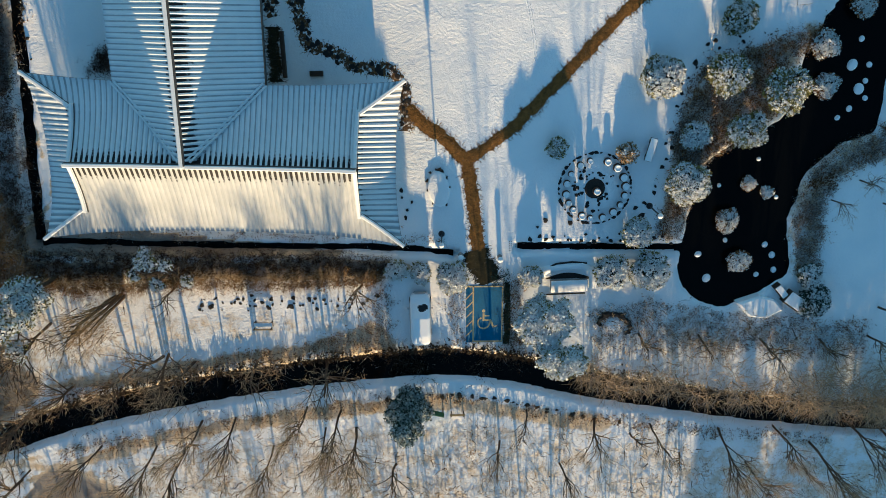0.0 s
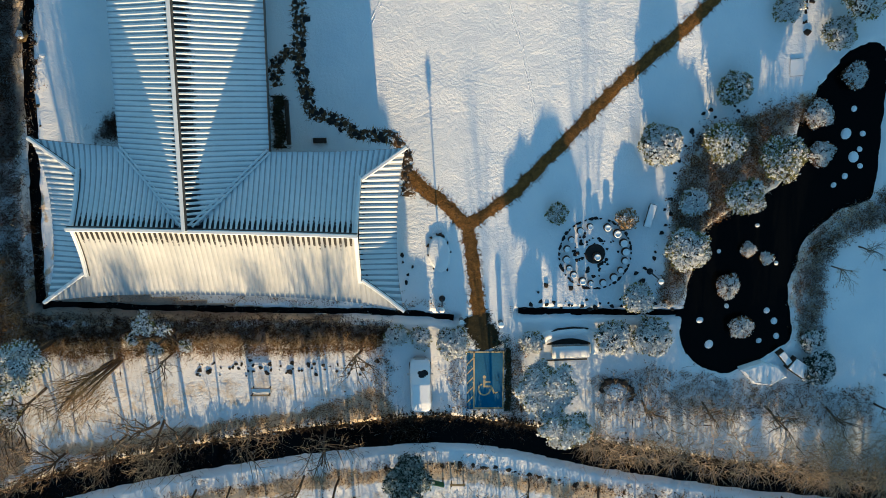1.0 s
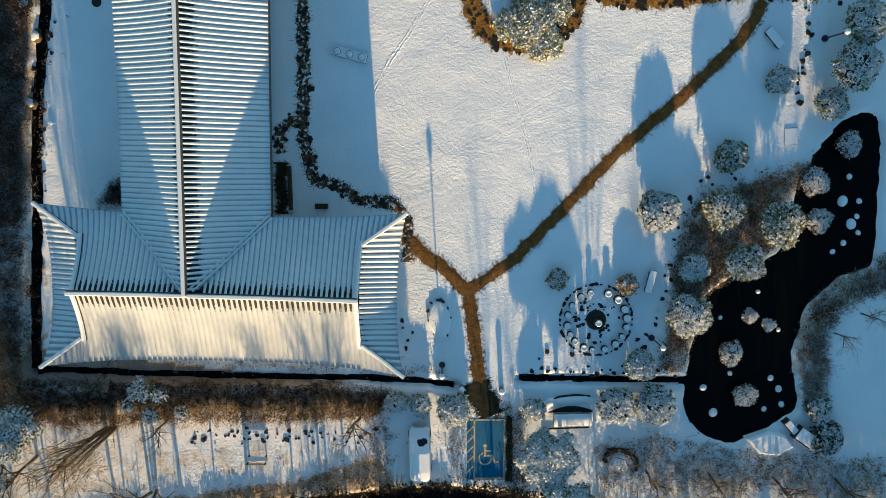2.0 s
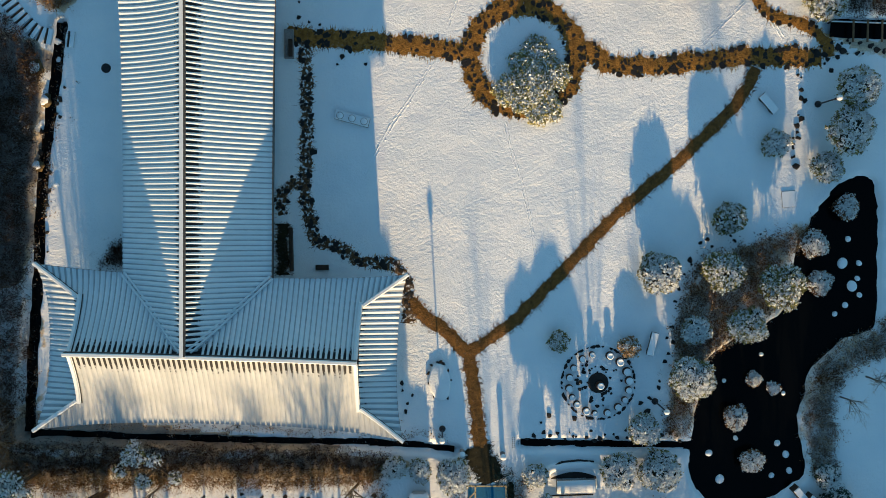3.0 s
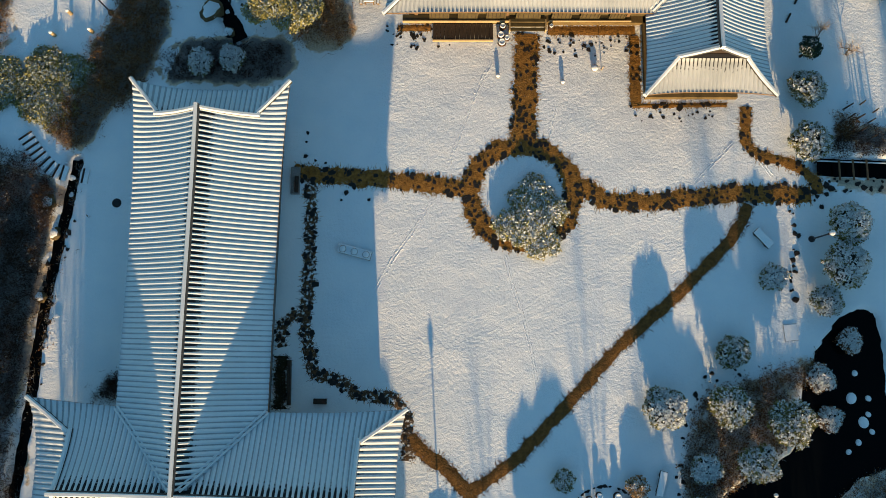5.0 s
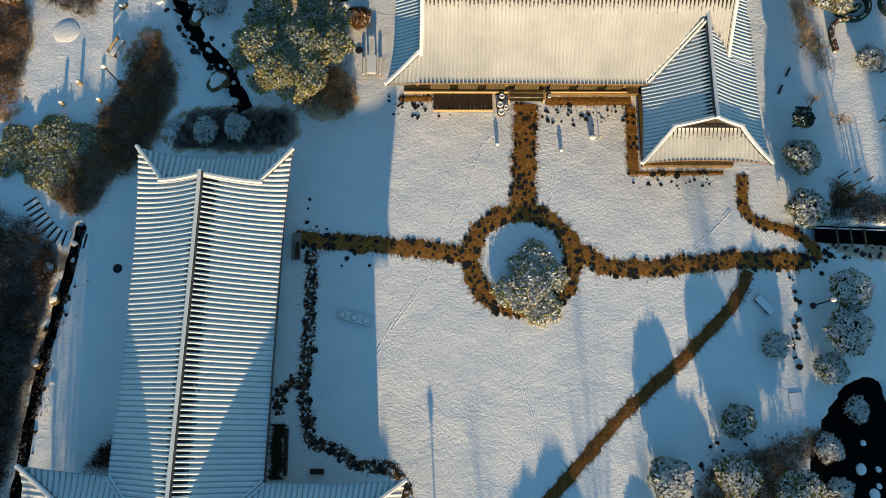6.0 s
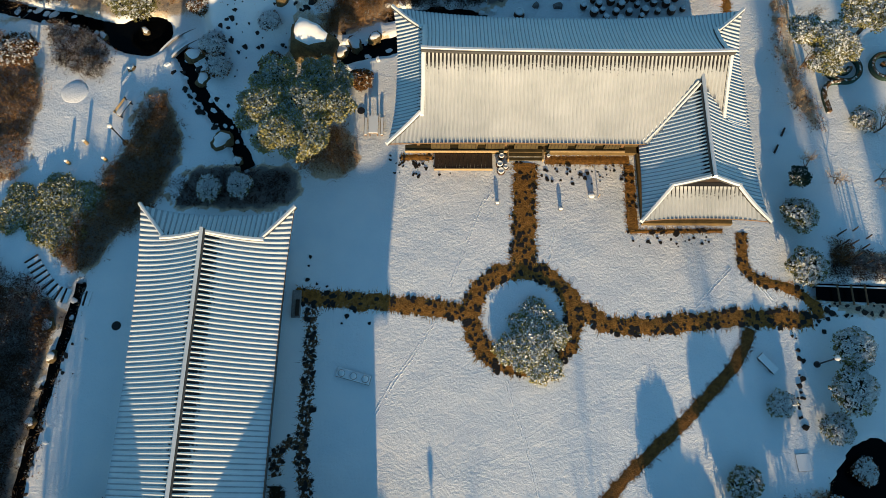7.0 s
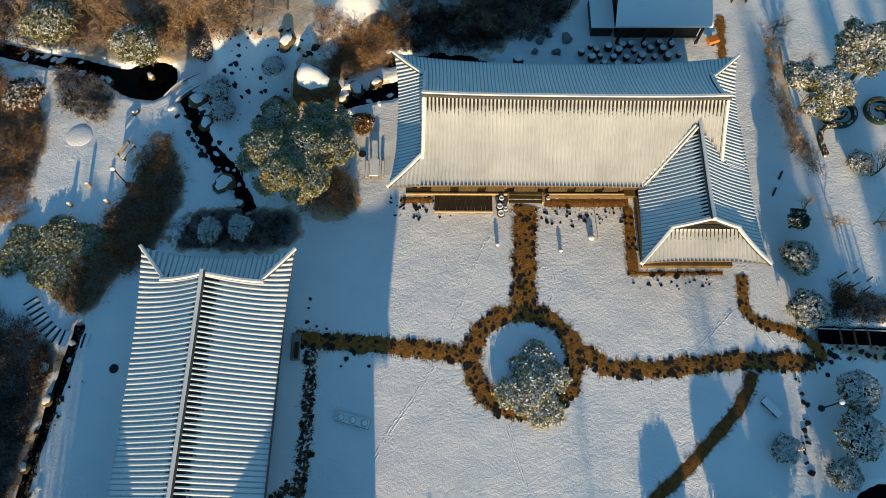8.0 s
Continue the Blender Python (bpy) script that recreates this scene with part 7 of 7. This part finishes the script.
for x0, x1, y0, y1 in ((15.6, 23.2, 43.0, 43.2), (15.6, 23.2, 47.6, 47.8), (15.6, 15.8, 43.2, 47.6), (23.0, 23.2, 43.2, 47.6)):
    part("wall", Build().box(x0, x1, y0, y1, 0, 2.9).done("wall", WOOD_DARK), store, "dark boarded wall")
for x in (15.7, 18.1, 20.6, 23.1):
    part("post", Build().box(x - 0.1, x + 0.1, 42.2, 42.4, -0.1, 2.85).done("post", WOOD_DARK), store)
part("rail", Build().box(15.7, 23.1, 42.25, 42.35, 0.9, 1.0).done("rail", WOOD_DARK), store)
t = put("lean_to", 14.2, 44.6, 0, "small lean-to shed with snow on its flat roof", "shed")
part("body", Build().box(-0.9, 1.0, -1.5, 2.2, 0, 1.5).done("body", WOOD_DARK), t)
part("roof", Build().box(-1.05, 1.1, -1.75, 2.3, 1.504, 1.62, 0, 0.04).done("roof", SNOW_SOFT), t, "flat roof with snow")
t = put("cart", 24.6, 42.4, 20, "small orange barrow leaning at the store", "barrow")
ORANGE = noisy("orange_plastic", (0.45, 0.16, 0.02), (0.6, 0.25, 0.04), 2.0, 0.5, 20.0, 0.1)
part("tub", Build().box(-0.55, 0.55, -0.35, 0.35, 0.25, 0.6, 0, 0.06).done("tub", ORANGE), t)
part("axle", Build().box(-0.15, 0.15, -0.4, 0.4, 0.0, 0.25).done("axle", IRON), t)
for k, (x, y) in enumerate(((12.3, 41.0), (13.2, 41.7), (13.2, 40.3), (14.3, 39.8), (14.0, 40.6), (14.8, 41.5), (15.2, 40.4), (14.8, 39.2), (16.1, 41.7), (16.4, 40.4), (17.2, 41.2), (17.8, 40.5), (18.7, 41.4), (19.0, 40.5), (19.8, 41.3), (20.7, 41.9), (21.3, 40.8), (15.7, 41.1), (16.9, 41.9), (18.2, 41.9), (20.2, 40.5), (13.7, 41.2), (17.5, 40.0), (15.5, 39.5), (19.6, 42.1))):
    jar(x, y, (0.34, 0.28, 0.4)[k % 3], (0.6, 0.5, 0.75)[k % 3], "store of jars behind the house")
jar(6.4, 39.9, 0.5, 1.0, "store of jars behind the house", True, "large dark earthenware jar with a snowy lid")
stone_scatter([(8.0, 41.5), (9.0, 42.3), (10.2, 41.4), (9.6, 43.4), (7.6, 43.0), (11.0, 43.0), (5.0, 41.6)], 213, "grey rock under snow behind the house", "rocks behind the house", 0.2, (0.9, 1.6), ROCKS)

# ---------------------------------------------------------------- north-west garden
BRIDGE = spline([(-26.3, 34.8), (-25.3, 36.2), (-24.0, 37.5), (-22.6, 38.4), (-20.9, 38.8)], 0.05)
bridge = put("footbridge", -24.0, 36.8, 0, "arched stone footbridge with snowy low parapets", "bridge")
line = [Vector((p[0] + 24.0, p[1] - 36.8, 0.1 + 0.6 * math.sin(math.pi * i / 12))) for i, p in enumerate(BRIDGE[np.linspace(0, len(BRIDGE) - 1, 13).astype(int)])]
part("deck", Build().sweep(line, [(-0.6, -0.2), (0.6, -0.2), (0.6, 0.0), (-0.6, 0.0)]).done("deck", SNOW_SOFT, True), bridge, "snowy deck")
for k in (-0.62, 0.62):
    q = [Vector(p) for p in line]
    rail = Build().sweep([(p.x, p.y, p.z + 0.02) for p in q], [(k - 0.09, -0.22), (k + 0.09, -0.22), (k + 0.09, 0.16), (k - 0.09, 0.16)], sides=(1, 3))
    part("parapet", rail.done("parapet", [SNOW_SOFT, STONE]), bridge, "stone parapet with snow")
for x, y in ((-32.2, 25.4), (-31.0, 27.3), (-29.1, 25.7)):
    t = put("bollard", x, y, 0, "short timber bollard with a cap of snow", "bollard", "bollards on the path")
    part("post", Build().lathe([(0.16, -0.1), (0.15, 0.6), (0.13, 0.64)], 10).done("post", WOOD_PALE), t)
    part("snow_cap", Build().lathe([(0.15, 0.643), (0.16, 0.7), (0.08, 0.76)], 10).done("snow_cap", SNOW_SOFT, True), t, "cap of snow")


def boulder(x, y, r, h, label, seed, rz=0.0, name="boulder"):
    rng = np.random.default_rng(seed)
    t = put(name, x, y, rz, label, "rock", z=-0.15)
    n, m = 12, 7
    squash = rng.uniform(0.7, 1.25)
    f = rng.uniform(0, 6.28, 6)
    V, F = [(0, 0, h * 1.02)], []
    for k in range(1, m + 1):
        th = 0.5 * math.pi * k / m
        for i in range(n):
            ph = 2 * math.pi * i / n
            q = 1 + 0.16 * math.sin(2 * ph + f[0]) + 0.12 * math.sin(3 * ph + f[1] + 2 * th) + 0.1 * math.sin(5 * ph + f[2] - 3 * th) + rng.normal() * 0.04
            V.append((r * q * math.sin(th) ** 0.7 * math.cos(ph) * squash, r * q * math.sin(th) ** 0.7 * math.sin(ph), h * math.cos(th) ** 0.6 * (1 + 0.1 * math.sin(ph + f[3])) if k < m else -0.1))
    F += [(0, 1 + i, 1 + (i + 1) % n) for i in range(n)]
    for k in range(m - 1):
        F += [(1 + k * n + i, 1 + (k + 1) * n + i, 1 + (k + 1) * n + (i + 1) % n, 1 + k * n + (i + 1) % n) for i in range(n)]
    rocks, caps = Build(), Build()
    rocks.add(V, F)
    part("rock", rocks.done("rock", ROCK_BROWN, True), t)
    tops = 1 + n * 3
    cap = [(v[0] * 0.99, v[1] * 0.99, v[2] + 0.07 * (1 - 0.9 * (i > n * 2))) for i, v in enumerate(V[:tops])]
    part("snow_cap", caps.add(cap, F[:n] + F[n:n + 2 * n]).done("snow_cap", SNOW_SOFT, True), t, "ragged cap of snow")
    return t


stone_scatter([tuple(q) for q in DITCH_W[:22]], 219, "snow-capped stones along the ditch", "stones along the ditch", 0.5, (0.4, 1.0), CAP_ROCKS, joined=True)
stone_scatter([tuple(q + (0.5, 0.0)) for q in DITCH_W[:22]] * 2, 220, "dark stones along the ditch", "stones along the ditch", 0.35, (0.8, 2.0), joined=True)
ROCK_BROWN = noisy("brown_rock", (0.035, 0.028, 0.015), (0.2, 0.15, 0.07), 1.2, 0.85, 6.0, 0.8, distance=0.06)
stone_scatter([tuple(p) for p in CREEK_W] * 2 + [tuple(p) for p in CREEK_N] * 2 + [tuple(p) for p in CREEK_BACK], 215, "snow-capped rock in the creek", "rocks in the creek", 0.6, (0.7, 1.8), CAP_ROCKS, joined=True)
boulder(-11.9, 36.3, 1.75, 3.4, "large brown boulder with a cap of snow", 401)
for k, (x, y, r, h) in enumerate(((-9.6, 36.6, 0.8, 0.8), (-8.4, 37.4, 0.9, 0.7), (-11.0, 36.0, 0.6, 0.7), (-6.6, 37.9, 0.7, 0.6), (-13.6, 36.2, 0.5, 0.6), (-10.3, 35.0, 0.5, 0.5), (-7.2, 36.2, 0.5, 0.5), (-14.4, 40.2, 0.7, 0.8), (-27.6, 38.4, 0.6, 0.5), (-28.2, 34.7, 0.35, 0.4),
                                  (-19.4, 27.6, 0.9, 0.5), (-18.0, 25.8, 0.6, 0.5), (-22.7, 36.0, 0.8, 0.6), (-21.7, 33.7, 0.7, 0.5), (-30.3, 13.6, 0.45, 0.4), (-30.2, 12.2, 0.4, 0.4), (-31.2, 9.0, 0.5, 0.5), (-32.0, 4.0, 0.5, 0.4), (-31.6, 11.4, 0.6, 0.5))):
    boulder(x, y, r, h, "garden rock half buried in snow", 410 + k, k * 37.0, "rock")
stone_scatter([(-16 + 5 * math.sin(i * 1.7), 41 - i * 0.28) for i in range(26)], 214, "dark rock showing on the snowy slope", "rocks on the slope", 0.9, (1.0, 2.6))
for x, y, r in ((-27.6, 38.8, 0.5), (-31.4, 38.3, 0.55), (-24.7, 39.9, 0.5)):
    boulder(x, y, r, 0.3, "low flat rock in the pool under snow", 470 + int(r * 10), 30.0, "rock").location.z = -0.5
stone_scatter([(-15.5 + 4.2 * math.sin(i * 2.3), 34.2 + 0.085 * i) for i in range(90)], 218, "dark stones showing through the thin snow of the slope", "stones of the slope", 0.8, (0.5, 1.5), joined=True)
mound = put("snow_mound", -32.9, 32.3, 0, "round mound of snow", "mound")
part("snow_dome", Build().lathe([(1.4, -0.06), (1.05, 0.03), (0.7, 0.09), (0.2, 0.11)], 18).done("snow_dome", SNOW, True), mound)
stairs = thing("log_steps", (0, 0, 0), 0, "curved flight of log steps under snow", "steps")
for k, p in enumerate(spline([(-33.9, 16.9), (-32.6, 15.2), (-31.2, 14.0), (-29.0, 13.6)], 0.5)):
    q = spline([(-33.9, 16.9), (-32.6, 15.2), (-31.2, 14.0), (-29.0, 13.6)], 0.5)
    d = q[min(k + 1, len(q) - 1)] - q[max(k - 1, 0)]
    a = math.degrees(math.atan2(d[1], d[0]))
    part("log", Build().box(-0.05, 0.05, -0.6, 0.6, -0.05, 0.16, 0, 0.03).done("log", WOOD_DARK), stairs, "", (p[0], p[1], height(p[0], p[1])), a)
    part("tread_snow", Build().box(0.1, 0.46, -0.6, 0.6, -0.05, 0.14, 0, 0.04).done("tread_snow", SNOW_SOFT), stairs, "snow on the tread", (p[0], p[1], height(p[0], p[1])), a)
for i, (x, y, r, h) in enumerate(((-38.5, 36.5, 1.8, 3.5), (-29.5, 42.5, 2.2, 4.5), (-38.0, 44.5, 2.4, 5.0), (-21.2, 37.0, 1.3, 1.6), (-20.4, 34.8, 1.1, 1.4), (-15.8, 38.6, 1.0, 1.3), (-22.6, 41.2, 1.3, 2.0))):
    snowy_shrub(x, y, r, h, 0.9 if i in (3, 4, 5) else 0.35, LEAF if i in (1, 2) else SCRUB, "brown and green bush lightly frosted", 0.35)
snowy_shrub(-7.7, 33.6, 1.2, 1.2, 0.08, SCRUB, "round brown leafless bush")
snowy_shrub(-15.6, 34.9, 1.3, 1.3, 0.12, SCRUB, "round brown leafless bush")

# ---------------------------------------------------------------- east side
rail = put("canal_rail", 32.4, 14.9, -2, "low rail with snow along the canal", "railing")
part("beam", Build().box(-2.7, 6.0, -0.06, 0.06, 0.5, 0.6).done("beam", WOOD_DARK), rail)
part("snow_line", Build().box(-2.68, 6.0, -0.05, 0.05, 0.603, 0.66, 0, 0.02).done("snow_line", SNOW_SOFT), rail, "line of snow")
for x in (-2.6, -0.4, 1.8, 4.0, 5.9):
    part("post", Build().box(x - 0.05, x + 0.05, -0.05, 0.05, -0.5, 0.5).done("post", WOOD_DARK), rail)
for x in (31.3, 32.4, 33.5):
    t = thing("cross_beam", (x, 14.3, -0.05), 0, "brown timber beam across the canal", "beam", "beams across the canal")
    part("beam", Build().box(-0.06, 0.06, -0.95, 0.75, 0.0, 0.1).done("beam", WOOD), t)
for k, (x, y) in enumerate(((32.6, 18.6), (33.3, 19.0), (33.9, 18.9), (33.4, 17.9), (34.2, 17.9), (33.0, 19.8), (34.4, 20.2), (34.9, 18.6), (34.8, 17.2), (35.4, 19.5))):
    t = put("standing_pole", x * 0.97, y * 0.97, 0, "bare dark timber pole standing upright", "pole", "standing poles")
    part("shaft", Build().tube([(0, 0, -0.3), (0.03 * (k % 3 - 1), 0.02, 0.5), (0.06 * (k % 3 - 1), 0.05, 0.9 + 0.2 * (k % 3))], [0.07, 0.065, 0.05], 6).done("shaft", WOOD_DARK), t)
for i, (cx, cy, r0, turns, a0) in enumerate(((35.0, 34.9, 1.7, 1.4, 200), (38.6, 34.7, 1.6, 1.3, 10))):
    t = thing("spiral_hedge", (0, 0, 0), 0, "low dark hedge clipped into a spiral, topped with snow", "hedge", "spiral hedges")
    pts = []
    for k in range(34):
        a = radians(a0) + turns * 2 * math.pi * k / 33
        r = r0 * (1 - 0.75 * k / 33)
        pts.append((cx + r * math.cos(a), cy + r * math.sin(a), height(cx, cy) - 0.05))
    part("leaves", Build().sweep(pts, [(-0.2, 0), (0.2, 0), (0.22, 0.45), (0.1, 0.52), (-0.1, 0.52), (-0.22, 0.45)], sides=(0, 1, 2, 4, 5)).done("leaves", [FLECKED, LEAF_DARK]), t, "dark clipped leaves")
t = thing("spiral_hedge", (0, 0, 0), 0, "low dark hedge curving round a snowy bed, topped with snow", "hedge", "spiral hedges")
part("leaves", Build().sweep([(*p, 0.0) for p in spline([(33.0, 30.4), (32.8, 32.2), (33.4, 33.2), (34.8, 33.4)], 0.3)], [(-0.18, 0), (0.18, 0), (0.2, 0.4), (0.0, 0.5), (-0.2, 0.4)], sides=(1, 4)).done("leaves", [FLECKED, LEAF_DARK]), t, "dark clipped leaves")
for x, y in ((28.8, 28.5), (28.0, 26.9)):
    t = put("low_post", x, y, 30, "short dark post lying in the snow", "post")
    part("post", Build().tube([(-0.35, -0.2, 0.08), (0.35, 0.25, 0.14)], [0.09, 0.08], 6).done("post", WOOD_DARK), t)
snowy_shrub(29.7, 24.4, 0.95, 2.4, 0.1, LEAF_DARK, "dark bare-looking evergreen bush")
snowy_shrub(36.0, 29.8, 1.2, 1.3, 0.7, LEAF, "small shrub with thick frost")
park_bench(27.8, 47.2, 0, "timber bench with snow at the path side", 1.6)
step = put("door_step", -12.0, 13.2, 0, "stone doorstep and dark bench at the hall side door", "steps")
part("slab", Build().box(-0.35, 0.35, -1.1, 1.1, -0.1, 0.3, 0, 0.03).done("slab", STONE), step)
part("bench", Build().box(0.0, 0.3, -1.0, 0.3, 0.304, 0.5, 0, 0.02).done("bench", WOOD_DARK), step, "dark wooden bench")

# footprints: two ragged lines of kicked-up snow
b = Build()
rng = np.random.default_rng(77)
for pts in ([(4.6, 7.2), (5.0, 5.4), (5.9, 2.6), (6.6, -0.4), (7.0, -3.2)], [(3.6, 23.0), (2.4, 20.6), (1.1, 17.0), (0.2, 14.6)], [(-1.0, 11.8), (-2.6, 9.2), (-4.4, 6.6), (-6.2, 3.2)], [(8.8, 19.6), (8.2, 16.8)], [(19.6, 12.9), (21.2, 14.6), (23.0, 16.4)], [(24.2, 16.0), (26.0, 13.6)]):
    L = spline(pts, 0.13)
    d = np.gradient(L, axis=0)
    nn = np.stack([-d[:, 1], d[:, 0]], 1) / (np.linalg.norm(d, axis=1)[:, None] + 1e-9)
    for sd in (-0.1, 0.1):
        n = len(L)
        mid = L + nn * (sd + rng.normal(size=n) * 0.022)[:, None]
        z = ground_height(mid[:, 0], mid[:, 1])
        top = rng.uniform(-0.005, 0.05, n)
        q = np.stack([np.column_stack([mid + nn * 0.055, z - 0.012]), np.column_stack([mid, z + top]), np.column_stack([mid - nn * 0.055, z - 0.012])], 1).reshape(-1, 3)
        b.add([tuple(v) for v in q], [(3 * i + k, 3 * i + k + 1, 3 * i + k + 4, 3 * i + k + 3) for i in range(n - 1) for k in (0, 1)])
part("footprints", b.done("footprints", SNOW_SOFT), label="lines of footprints across the snowy lawn", category="footprints", kind="stuff")

# dark timbers lying in the shaded corner of the hall
t = put("timber_beam", -12.0, -2.6, 1, "dark squared timber lying along the hall wall", "beam")
part("beam", Build().box(-0.14, 0.14, -1.7, 1.7, -0.02, 0.35, 0, 0.03).done("beam", WOOD_DARK), t)
t = put("wooden_crate", -9.6, -4.0, 0, "low dark crate against the hall wall", "crate")
part("box", Build().box(-0.5, 0.5, -0.2, 0.2, -0.02, 0.3, 0, 0.03).done("box", WOOD_DARK), t)
